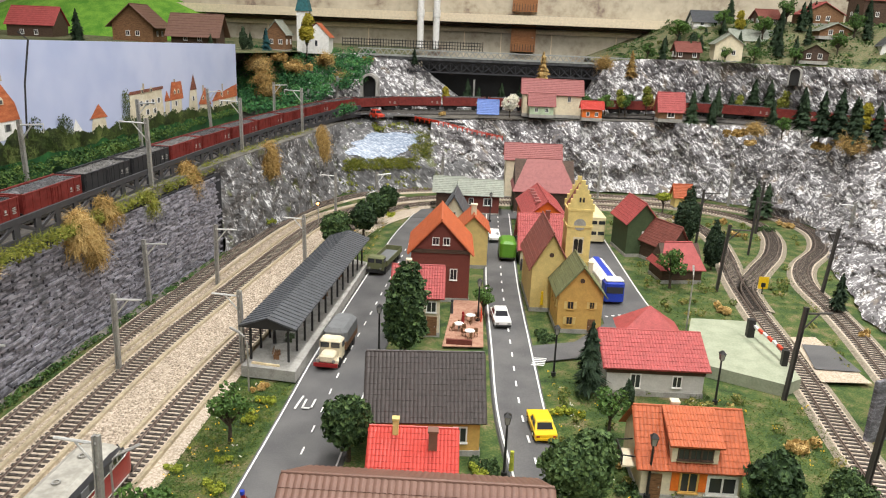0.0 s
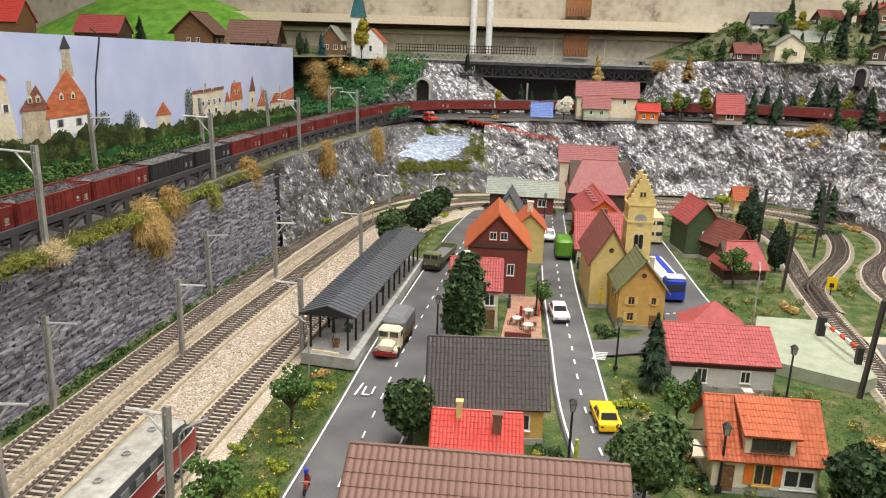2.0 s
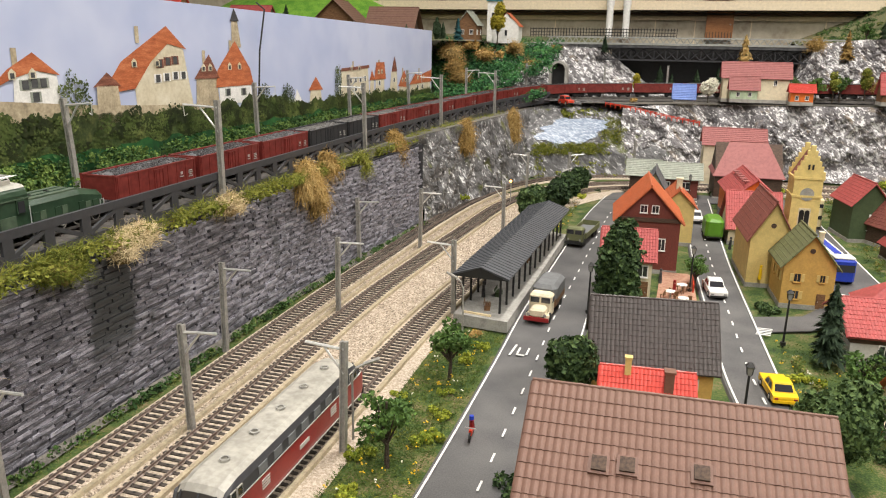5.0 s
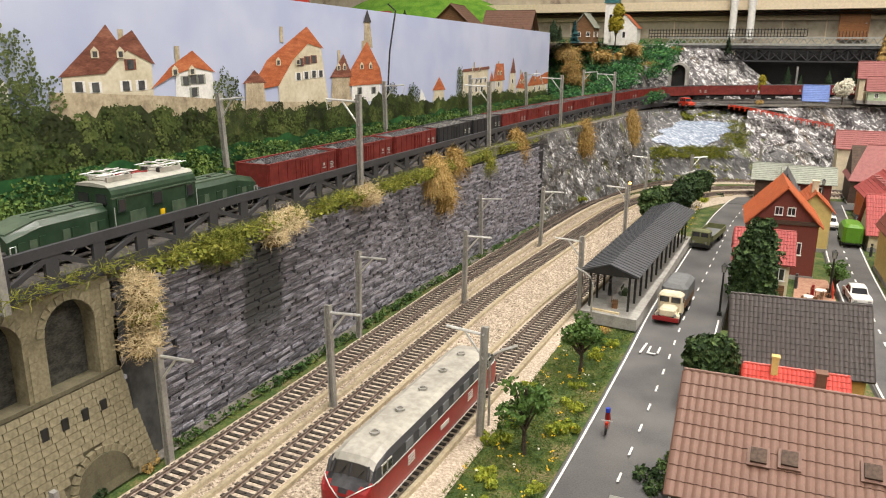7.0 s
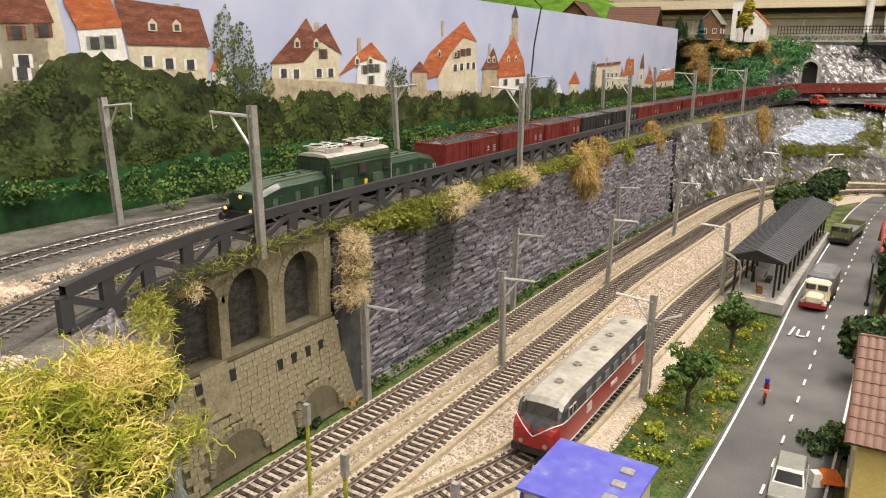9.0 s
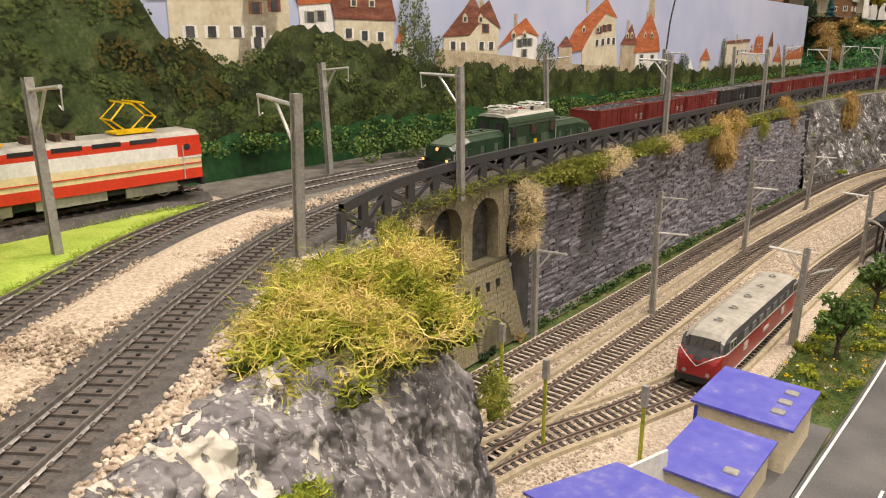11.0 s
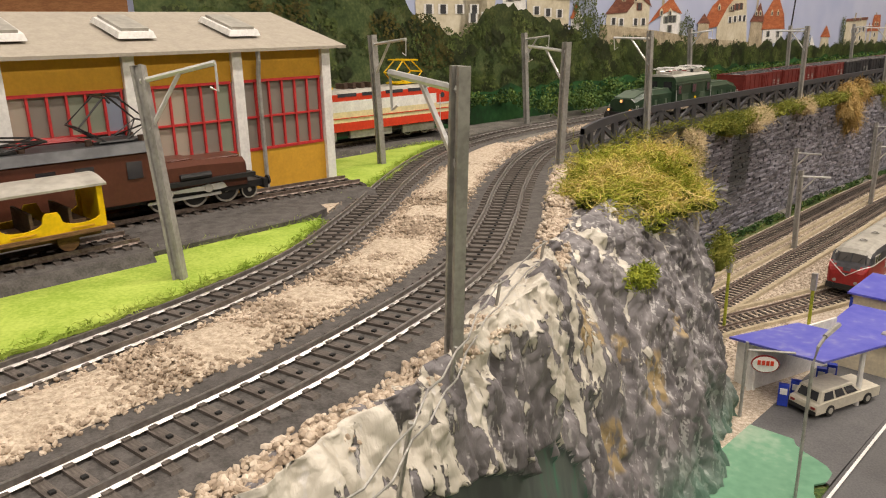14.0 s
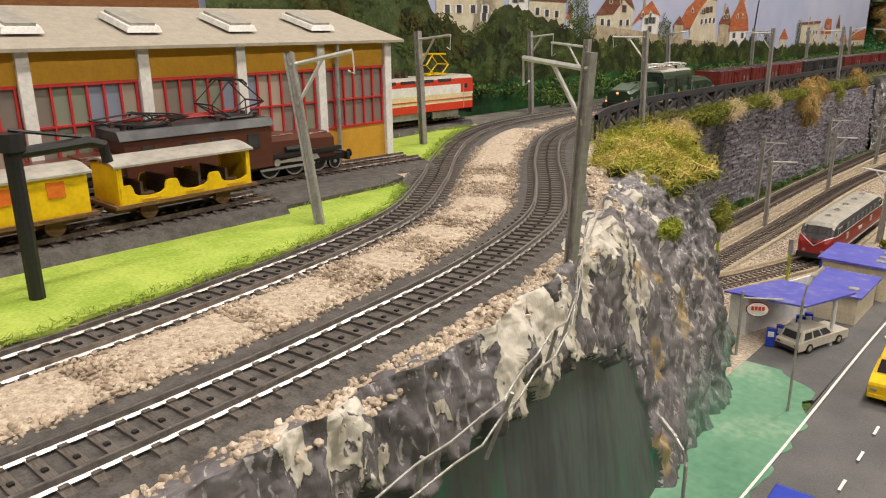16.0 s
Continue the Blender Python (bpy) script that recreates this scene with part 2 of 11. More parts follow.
CLIFFBOARD = surf("streaked_grey_green_board", [(0.28, (0.05, 0.055, 0.054)), (0.52, (0.08, 0.095, 0.085)), (0.64, (0.055, 0.12, 0.085)), (0.76, (0.03, 0.19, 0.115))], 26, 0.45, bump=0.12, fine=9, stretch=(1, 1, 0.16), depth=0.0006)
STONEWALL = surf("dark_slate_wall", [(0.18, (0.03, 0.03, 0.037)), (0.5, (0.115, 0.112, 0.13)), (0.82, (0.4, 0.39, 0.45))], 110, 0.38, bump=0.4, fine=7, stretch=(1, 1, 3), rand=0.22)
WALLJOINT = paint("dark_wall_joints", (0.018, 0.018, 0.022), 0.9)


def smear_stones(m):
    """Smooth dark paint brushed over part of the stones, with ragged runs."""
    nt = m.node_tree
    p = nt.nodes["Principled BSDF"]
    old = p.inputs["Base Color"].links[0].from_socket
    geo = nt.nodes.new("ShaderNodeNewGeometry")
    xyz = nt.nodes.new("ShaderNodeSeparateXYZ")
    nt.links.new(geo.outputs["Position"], xyz.inputs[0])
    mp = nt.nodes.new("ShaderNodeMapping")
    mp.inputs["Scale"].default_value = (1, 1, 0.25)
    nt.links.new(geo.outputs["Position"], mp.inputs[0])
    nz = nt.nodes.new("ShaderNodeTexNoise")
    nz.inputs["Scale"].default_value, nz.inputs["Detail"].default_value = 45, 6
    nt.links.new(mp.outputs[0], nz.inputs[0])
    wob = nt.nodes.new("ShaderNodeMath")
    wob.operation = "MULTIPLY_ADD"
    nt.links.new(nz.outputs[0], wob.inputs[0])
    wob.inputs[1].default_value = 0.09
    nt.links.new(xyz.outputs[1], wob.inputs[2])
    band = ramp(nt, [(0.0, (0, 0, 0)), (0.556, (0, 0, 0)), (0.568, (1, 1, 1)), (0.6, (1, 1, 1)), (0.612, (0, 0, 0)), (0.822, (0, 0, 0)), (0.83, (0.7, 0.7, 0.7)), (0.842, (0, 0, 0))])
    nt.links.new(wob.outputs[0], band.inputs[0])
    fall = nt.nodes.new("ShaderNodeMapRange")
    fall.inputs[1].default_value, fall.inputs[2].default_value = 0.03, 0.06
    nt.links.new(xyz.outputs[2], fall.inputs[0])
    k = nt.nodes.new("ShaderNodeMath")
    k.operation = "MULTIPLY"
    nt.links.new(band.outputs[0], k.inputs[0])
    nt.links.new(fall.outputs[0], k.inputs[1])
    mx = nt.nodes.new("ShaderNodeMixRGB")
    nt.links.new(k.outputs[0], mx.inputs[0])
    nt.links.new(old, mx.inputs[1])
    mx.inputs[2].default_value = (0.055, 0.058, 0.062, 1)
    nt.links.new(mx.outputs[0], p.inputs["Base Color"])


smear_stones(STONEWALL)
SANDSTONE = surf("sandstone_blocks", [(0.25, (0.16, 0.138, 0.085)), (0.75, (0.29, 0.255, 0.165))], 120, 0.85, bump=0.3, rand=0.1)
SANDJOINT = paint("sandstone_mortar", (0.125, 0.11, 0.07), 0.95, 0.2, 200)
DARKGIRDER = paint("dark_grey_girder_plastic", (0.045, 0.045, 0.05), 0.5)
STRAW = surf("straw_fibre", [(0.2, (0.2, 0.12, 0.03)), (0.5, (0.42, 0.27, 0.085)), (0.8, (0.62, 0.45, 0.19))], 120, 0.9, bump=0, rand=0.3)
PALESTRAW = surf("pale_straw_fibre", [(0.2, (0.5, 0.38, 0.2)), (0.8, (0.78, 0.65, 0.42))], 120, 0.9, bump=0, rand=0.3)
MOSS = surf("moss_fibre", [(0.22, (0.14, 0.18, 0.01)), (0.42, (0.38, 0.4, 0.045)), (0.56, (0.6, 0.49, 0.13)), (0.78, (0.74, 0.55, 0.26))], 30, 0.9, bump=0, rand=0.22)
OLIVE = surf("olive_moss_fibre", [(0.2, (0.07, 0.09, 0.01)), (0.5, (0.2, 0.22, 0.03)), (0.8, (0.36, 0.34, 0.07))], 120, 0.9, bump=0, rand=0.3)
LEAF = surf("dark_leaf_flock", [(0.2, (0.01, 0.025, 0.008)), (0.5, (0.035, 0.07, 0.02)), (0.8, (0.11, 0.17, 0.05))], 200, 0.8, bump=0, rand=0.3)
LEAF2 = surf("mid_leaf_flock", [(0.2, (0.03, 0.07, 0.015)), (0.8, (0.12, 0.22, 0.04))], 200, 0.8, bump=0, rand=0.3)
LIME = surf("lime_leaf_flock", [(0.2, (0.1, 0.15, 0.012)), (0.5, (0.26, 0.3, 0.03)), (0.8, (0.45, 0.46, 0.05))], 200, 0.9, bump=0, rand=0.3)
PINE = surf("fir_needle_flock", [(0.2, (0.01, 0.024, 0.012)), (0.8, (0.06, 0.1, 0.045))], 200, 0.85, bump=0, rand=0.3)
TEAL = paint("teal_conifer", (0.03, 0.11, 0.12), 0.9, 0.4)
BLOSSOM = paint("white_blossom", (0.75, 0.73, 0.62), 0.9, 0.2, rand=0.2)
YELLOWLEAF = surf("yellow_green_leaf", [(0.2, (0.2, 0.17, 0.01)), (0.8, (0.45, 0.38, 0.04))], 200, 0.9, bump=0, rand=0.3)
BARK = surf("bark", [(0.3, (0.03, 0.022, 0.015)), (0.7, (0.09, 0.07, 0.05))], 400, 0.9, bump=0.5)
METAL = surf("mast_grey_metal", [(0.3, (0.3, 0.29, 0.27)), (0.7, (0.44, 0.43, 0.4))], 120, 0.45, 0.4, 0.08)
SILVER = surf("bright_wire", [(0.3, (0.62, 0.62, 0.6)), (0.7, (0.75, 0.75, 0.73))], 120, 0.35, 0.5, 0.0)
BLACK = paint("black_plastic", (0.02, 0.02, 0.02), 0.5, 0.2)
DARKMAST = paint("dark_mast_plastic", (0.06, 0.055, 0.05), 0.5)
WINDOW = glass("dark_window_glass", (0.03, 0.03, 0.035))
LITGLASS = glass("pale_window_glass", (0.3, 0.29, 0.27))
WHITE = paint("white_paint", (0.75, 0.74, 0.71), 0.5)
CREAM = paint("cream_plaster", (0.66, 0.58, 0.42), 0.8)
YELLOWWALL = paint("yellow_plaster", (0.66, 0.5, 0.19), 0.8, 0.1)
TOWERWALL = paint("pale_yellow_plaster", (0.74, 0.58, 0.22), 0.8, 0.1)
OCHRE = paint("ochre_plaster", (0.58, 0.36, 0.1), 0.8, 0.1)
GREYWALL = paint("grey_plaster", (0.52, 0.5, 0.47), 0.85, 0.1)
REDBRICK = surf("dark_red_brick", [(0.3, (0.12, 0.03, 0.022)), (0.7, (0.2, 0.055, 0.04))], 500, 0.8, bump=0.2, stretch=(1, 1, 3))
WOOD = surf("brown_timber", [(0.3, (0.11, 0.055, 0.025)), (0.7, (0.25, 0.13, 0.06))], 150, 0.7, bump=0.2, stretch=(1, 1, 6))
DARKWOOD = surf("dark_timber", [(0.3, (0.045, 0.027, 0.018)), (0.7, (0.1, 0.06, 0.04))], 150, 0.7, bump=0.2, stretch=(1, 1, 6))
GREENWOOD = paint("dark_green_boards", (0.06, 0.09, 0.04), 0.8)
ROOFRED = paint("red_roof_tile", (0.36, 0.072, 0.068), 0.55, 0.2, rand=0.07)
ROOFBRIGHT = paint("bright_red_roof_tile", (0.52, 0.06, 0.045), 0.4, 0.12, rand=0.05)
ROOFORANGE = paint("orange_roof_tile", (0.42, 0.1, 0.035), 0.55, 0.18, rand=0.07)
ROOFPINK = paint("faded_pink_roof_tile", (0.3, 0.105, 0.1), 0.6, 0.15, rand=0.06)
ROOFBROWN = paint("brown_roof_tile", (0.165, 0.088, 0.064), 0.5, 0.15, rand=0.06)
ROOFDARK = paint("dark_grey_roof_tile", (0.055, 0.045, 0.042), 0.45, 0.2, rand=0.06)
ROOFSLATE = paint("blue_grey_sheet_roof", (0.085, 0.09, 0.1), 0.45, 0.2, rand=0.06)
ROOFGREEN = paint("olive_green_roof", (0.14, 0.15, 0.07), 0.6, 0.2, rand=0.06)
ROOFGREY = paint("pale_grey_green_roof", (0.3, 0.32, 0.27), 0.6, 0.2, rand=0.06)
ROOFMAROON = paint("maroon_roof_tile", (0.2, 0.065, 0.05), 0.6, 0.2, rand=0.06)
BLUEROOF = surf("blue_card_roof", [(0.3, (0.085, 0.09, 0.44)), (0.6, (0.12, 0.125, 0.47)), (0.85, (0.25, 0.25, 0.48))], 34, 0.5, bump=0.05)
BLUE = paint("blue_paint", (0.02, 0.05, 0.42), 0.45)
CONCRETE = surf("concrete_grey", [(0.3, (0.26, 0.25, 0.23)), (0.7, (0.4, 0.39, 0.36))], 90, 0.9, bump=0.2, fine=8)
OLIVEPAD = surf("grey_green_pad", [(0.3, (0.27, 0.3, 0.21)), (0.7, (0.36, 0.38, 0.28))], 60, 0.85, bump=0.2, fine=8)
WATER = surf("rippled_blue_water", [(0.3, (0.16, 0.2, 0.28)), (0.55, (0.3, 0.36, 0.46)), (0.75, (0.6, 0.64, 0.7))], 160, 0.3, bump=0.6, fine=2, stretch=(0.5, 2, 1))
LOCOGREEN = surf("dark_green_loco_paint", [(0.3, (0.018, 0.04, 0.022)), (0.7, (0.03, 0.06, 0.034))], 60, 0.32, bump=0.03)
LOCOROOF = surf("grey_green_loco_roof", [(0.3, (0.33, 0.33, 0.29)), (0.7, (0.46, 0.45, 0.4))], 60, 0.5, bump=0.03)
HOODTOP = surf("faded_green_hood_top", [(0.3, (0.05, 0.078, 0.05)), (0.7, (0.085, 0.12, 0.078))], 60, 0.5, bump=0.03)
WAGONRED = surf("oxide_red_wagon_paint", [(0.3, (0.13, 0.018, 0.014)), (0.7, (0.2, 0.032, 0.026))], 60, 0.5, bump=0.05, rand=0.06)
WAGONBLACK = paint("black_wagon_paint", (0.03, 0.03, 0.032), 0.5)
COAL = surf("coal_load", [(0.3, (0.02, 0.02, 0.022)), (0.75, (0.13, 0.13, 0.135))], 350, 0.45, bump=0.5, rand=0.35)
PALELOAD = paint("pale_gravel_load", (0.14, 0.135, 0.13), 0.9, 0.3, 400, bump=0.6)
DARKRED = paint("crimson_loco_paint", (0.27, 0.02, 0.02), 0.35)
TRAINRED = paint("bright_red_loco_paint", (0.62, 0.05, 0.02), 0.4)
TRAINCREAM = paint("cream_loco_stripe", (0.72, 0.62, 0.36), 0.4)
LOCOBROWN = paint("brown_loco_paint", (0.1, 0.035, 0.022), 0.32)
ROOFSILVER = surf("worn_grey_loco_roof", [(0.3, (0.3, 0.285, 0.25)), (0.7, (0.44, 0.42, 0.37))], 60, 0.45, bump=0.05)
YELLOW = paint("yellow_paint", (0.78, 0.5, 0.01), 0.4)
SHEDYELLOW = paint("ochre_yellow_shed_wall", (0.6, 0.32, 0.03), 0.75, 0.08)
REDFRAME = paint("red_window_frame", (0.5, 0.035, 0.035), 0.5)
SHEDROOF = paint("grey_beige_shed_roof", (0.37, 0.33, 0.27), 0.8, 0.1)
HEADLIGHT = glow("headlight_glow", (1.0, 0.5, 0.17), 1.6)
ORANGELIGHT = glow("amber_lamp_glow", (1.0, 0.5, 0.15), 5.0)
ORANGE = paint("orange_plastic", (0.7, 0.16, 0.02), 0.5)
VANGREEN = paint("grass_green_paint", (0.1, 0.25, 0.02), 0.4)
OLIVEDRAB = paint("olive_drab_paint", (0.14, 0.15, 0.07), 0.6)
CARSILVER = paint("silver_grey_car_paint", (0.33, 0.34, 0.31), 0.3, metal=0.3)
TYRE = paint("tyre_rubber", (0.02, 0.02, 0.02), 0.8)
GREYTARP = paint("grey_tarpaulin", (0.16, 0.165, 0.17), 0.8)
ROOMWALL = surf("beige_hall_wall", [(0.24, (0.22, 0.17, 0.14)), (0.36, (0.36, 0.31, 0.235)), (0.5, (0.45, 0.4, 0.31)), (0.75, (0.54, 0.49, 0.385))], 9, 0.85, bump=0.1, fine=7)
ROOMLEDGE = paint("cream_ledge", (0.68, 0.58, 0.42), 0.7)
DOORWOOD = surf("varnished_brown_door", [(0.3, (0.23, 0.09, 0.03)), (0.7, (0.34, 0.15, 0.055))], 60, 0.5, bump=0.1, stretch=(1, 1, 5))
SKYPRINT = surf("printed_sky", [(0.3, (0.4, 0.455, 0.65)), (0.7, (0.5, 0.545, 0.715))], 4, 0.35, bump=0.0)
PRINTTREE = surf("printed_trees", [(0.2, (0.014, 0.022, 0.009)), (0.5, (0.042, 0.06, 0.02)), (0.8, (0.11, 0.12, 0.042))], 70, 0.4, bump=0.0, fine=6)
PRINTTREE2 = surf("printed_light_trees", [(0.2, (0.022, 0.042, 0.013)), (0.5, (0.06, 0.09, 0.032)), (0.8, (0.14, 0.16, 0.065))], 70, 0.4, bump=0.0, fine=6)
PRINTHAZE = surf("green_spray_paint", [(0.25, (0.008, 0.03, 0.01)), (0.5, (0.012, 0.07, 0.018)), (0.75, (0.03, 0.12, 0.03))], 18, 0.6, bump=0.0, fine=9)
PRINTWALL = surf("printed_stone_wall", [(0.2, (0.24, 0.2, 0.14)), (0.5, (0.42, 0.35, 0.24)), (0.8, (0.58, 0.5, 0.36))], 70, 0.4, bump=0.0, fine=5)
PRINTHOUSE = surf("printed_house_front", [(0.2, (0.46, 0.4, 0.28)), (0.5, (0.6, 0.54, 0.4)), (0.8, (0.7, 0.65, 0.52))], 40, 0.4, bump=0.0, fine=6)
PRINTROOF = surf("printed_red_roof", [(0.2, (0.26, 0.07, 0.03)), (0.5, (0.44, 0.125, 0.05)), (0.8, (0.58, 0.22, 0.1))], 60, 0.4, bump=0.0, fine=5, stretch=(1, 1, 4))
PRINTROOF2 = surf("printed_brown_roof", [(0.2, (0.1, 0.035, 0.025)), (0.5, (0.2, 0.075, 0.05)), (0.8, (0.34, 0.15, 0.1))], 60, 0.4, bump=0.0, fine=5, stretch=(1, 1, 4))


# ---- mesh building ----
class B:
    """Collects faces of one part; .put() makes the object."""

    def __init__(self):
        self.v, self.f, self.m = [], [], []

    def add(self, vs, fs, k=0):
        n = len(self.v)
        self.v.extend(tuple(p) for p in vs)
        self.f.extend(tuple(n + i for i in q) for q in fs)
        self.m.extend([k] * len(fs))
        return self

    def box(self, x, y, z, sx, sy, sz, k=0, rz=0.0, taper=1.0):
        """A box with its base's centre at x, y, z; taper narrows the top."""
        c, s = math.cos(radians(rz)), math.sin(radians(rz))
        vs = []
        for zz, t in ((0, 1.0), (sz, taper)):
            for ax, ay in ((-1, -1), (1, -1), (1, 1), (-1, 1)):
                px, py = ax * sx / 2 * t, ay * sy / 2 * t
                vs.append((x + px * c - py * s, y + px * s + py * c, z + zz))
        return self.add(vs, [(3, 2, 1, 0), (4, 5, 6, 7), (0, 1, 5, 4), (1, 2, 6, 5), (2, 3, 7, 6), (3, 0, 4, 7)], k)

    def bbox(self, x, y, z, sx, sy, sz, b, k=0):
        """A box with chamfered upright and upper edges."""
        hx, hy = sx / 2, sy / 2

        def ring(i, zz):
            ax, ay = hx - i, hy - i
            return [(x - ax + b, y - ay, zz), (x + ax - b, y - ay, zz), (x + ax, y - ay + b, zz), (x + ax, y + ay - b, zz), (x + ax - b, y + ay, zz), (x - ax + b, y + ay, zz), (x - ax, y + ay - b, zz), (x - ax, y - ay + b, zz)]

        vs = ring(0, z) + ring(0, z + sz - b) + ring(b, z + sz)
        fs = [tuple(range(7, -1, -1)), tuple(range(16, 24))]
        for r in (0, 8):
            fs += [(r + i, r + (i + 1) % 8, r + 8 + (i + 1) % 8, r + 8 + i) for i in range(8)]
        return self.add(vs, fs, k)

    def prism(self, prof, a, b, axis="y", k=0):
        """A closed profile of (u, z) drawn along an axis from a to b."""
        n = len(prof)
        if axis == "y":
            vs = [(u, a, z) for u, z in prof] + [(u, b, z) for u, z in prof]
        else:
            vs = [(a, u, z) for u, z in prof] + [(b, u, z) for u, z in prof]
        fs = [tuple(range(n)), tuple(range(2 * n - 1, n - 1, -1))] + [(i, n + i, n + (i + 1) % n, (i + 1) % n) for i in range(n)]
        return self.add(vs, fs, k)

    def tube(self, pts, r, n=5, k=0, r2=None):
        """A round bar along points."""
        pts = [Vector(p) for p in pts]
        rings = []
        for i, p in enumerate(pts):
            d = (pts[min(i + 1, len(pts) - 1)] - pts[max(i - 1, 0)]).normalized()
            u = d.cross(Vector((0, 0, 1)) if abs(d.z) < 0.9 else Vector((1, 0, 0))).normalized()
            w = d.cross(u)
            rr = r if r2 is None else r + (r2 - r) * i / (len(pts) - 1)
            rings.append([p + (u * math.cos(2 * math.pi * j / n) + w * math.sin(2 * math.pi * j / n)) * rr for j in range(n)])
        vs = [q for g in rings for q in g]
        fs = [(i * n + j, i * n + (j + 1) % n, (i + 1) * n + (j + 1) % n, (i + 1) * n + j) for i in range(len(pts) - 1) for j in range(n)]
        fs += [tuple(range(n - 1, -1, -1)), tuple((len(pts) - 1) * n + j for j in range(n))]
        return self.add(vs, fs, k)

    def disc(self, c, r, th, axis="x", n=14, k=0):
        x, y, z = c
        d = Vector((th / 2, 0, 0)) if axis == "x" else Vector((0, th / 2, 0)) if axis == "y" else Vector((0, 0, th / 2))
        o = Vector(c)
        return self.tube([o - d, o + d], r, n, k)

    def ring(self, c, r1, r2, th, axis="x", n=16, k=0):
        """A wheel rim: a flat ring."""
        vs, fs = [], []
        for i in range(n):
            a = 2 * math.pi * i / n
            for rr, o in ((r1, -1), (r2, -1), (r2, 1), (r1, 1)):
                p, q, t = rr * math.cos(a), rr * math.sin(a), o * th / 2
                vs.append((c[0] + t, c[1] + p, c[2] + q) if axis == "x" else (c[0] + p, c[1] + t, c[2] + q) if axis == "y" else (c[0] + p, c[1] + q, c[2] + t))
        for i in range(n):
            a, b = 4 * i, 4 * ((i + 1) % n)
            fs += [(a + j, a + (j + 1) % 4, b + (j + 1) % 4, b + j) for j in range(4)]
        return self.add(vs, fs, k)

    def quad(self, a, b, c, d, k=0):
        return self.add([a, b, c, d], [(0, 1, 2, 3)], k)

    def mesh(self, name, mats, smooth=False):
        me = bpy.data.meshes.new(name)
        me.from_pydata(self.v, [], self.f)
        for m in mats if isinstance(mats, (list, tuple)) else [mats]:
            me.materials.append(m)
        if any(self.m):
            me.polygons.foreach_set("material_index", self.m)
        if smooth:
            me.polygons.foreach_set("use_smooth", [True] * len(me.polygons))
        me.update()
        return me

    def put(self, name, mats, parent=None, label="", smooth=False, at=None):
        ob = new(name, self.mesh(name, mats, smooth))
        if parent is not None:
            ob.parent = parent
        if at is not None:
            ob.matrix_basis = at
        if label:
            tagged(ob, label)
        return ob


def thing(name, label, category, at=None, group="", kind=""):
    ob = new(name)
    ob.empty_display_size = 0.01
    if at is not None:
        ob.matrix_basis = at
    return tagged(ob, label, category, group, kind)


def place(x, y, z=0.0, rz=0.0):
    return pose(x, y, z, 0, 0, rz)


rnd = random.Random(7)


def spline(pts, step):
    """Catmull-Rom through points, resampled evenly."""
    P = [Vector(p) for p in pts]
    out = []
    for i in range(len(P) - 1):
        a, b, c, d = P[max(i - 1, 0)], P[i], P[i + 1], P[min(i + 2, len(P) - 1)]
        for j in range(12):
            t = j / 12
            out.append(0.5 * (2 * b + (c - a) * t + (2 * a - 5 * b + 4 * c - d) * t * t + (3 * b - a - 3 * c + d) * t ** 3))
    out.append(P[-1])
    res, acc = [out[0]], 0.0
    for p, q in zip(out, out[1:]):
        L = (q - p).length
        while L > 0 and acc + L >= step:
            p = p + (q - p) * ((step - acc) / L)
            res.append(p.copy())
            L = (q - p).length
            acc = 0.0
        acc += L
    return res


def side(pts, i):
    """The level unit vector to the right of a path at its i-th point."""
    d = pts[min(i + 1, len(pts) - 1)] - pts[max(i - 1, 0)]
    d.z = 0
    d.normalize()
    return Vector((d.y, -d.x, 0))


def ribbon(b, pts, prof, k=0):
    """A profile of (offset to the right, height) swept along a path."""
    n, vs = len(prof), []
    for i, p in enumerate(pts):
        s = side(pts, i)
        vs += [p + s * u + Vector((0, 0, z)) for u, z in prof]
    fs = [(i * n + j, i * n + j + 1, (i + 1) * n + j + 1, (i + 1) * n + j) for i in range(len(pts) - 1) for j in range(n - 1)]
    return b.add(vs, fs, k)


def resample(pts, n):
    P = [Vector(p) for p in pts]
    L = [0.0]
    for a, b in zip(P, P[1:]):
        L.append(L[-1] + (b - a).length)
    out, j = [], 0
    for i in range(n):
        s = L[-1] * i / (n - 1)
        while j < len(P) - 2 and L[j + 1] < s:
            j += 1
        out.append(P[j].lerp(P[j + 1], (s - L[j]) / max(1e-9, L[j + 1] - L[j])))
    return out


def crag(p, amp, f=1.0):
    """Jagged relief of plaster rock, in metres."""
    q = Vector((p.x * 22 * f, p.y * 22 * f, p.z * 14 * f))
    a = noise.ridged_multi_fractal(q, 0.9, 2.1, 5, 1.0, 2.0) - 1.1
    b = noise.noise(q * 0.45 + Vector((3, 7, 1)))
    return amp * (0.55 * a + 0.9 * b)


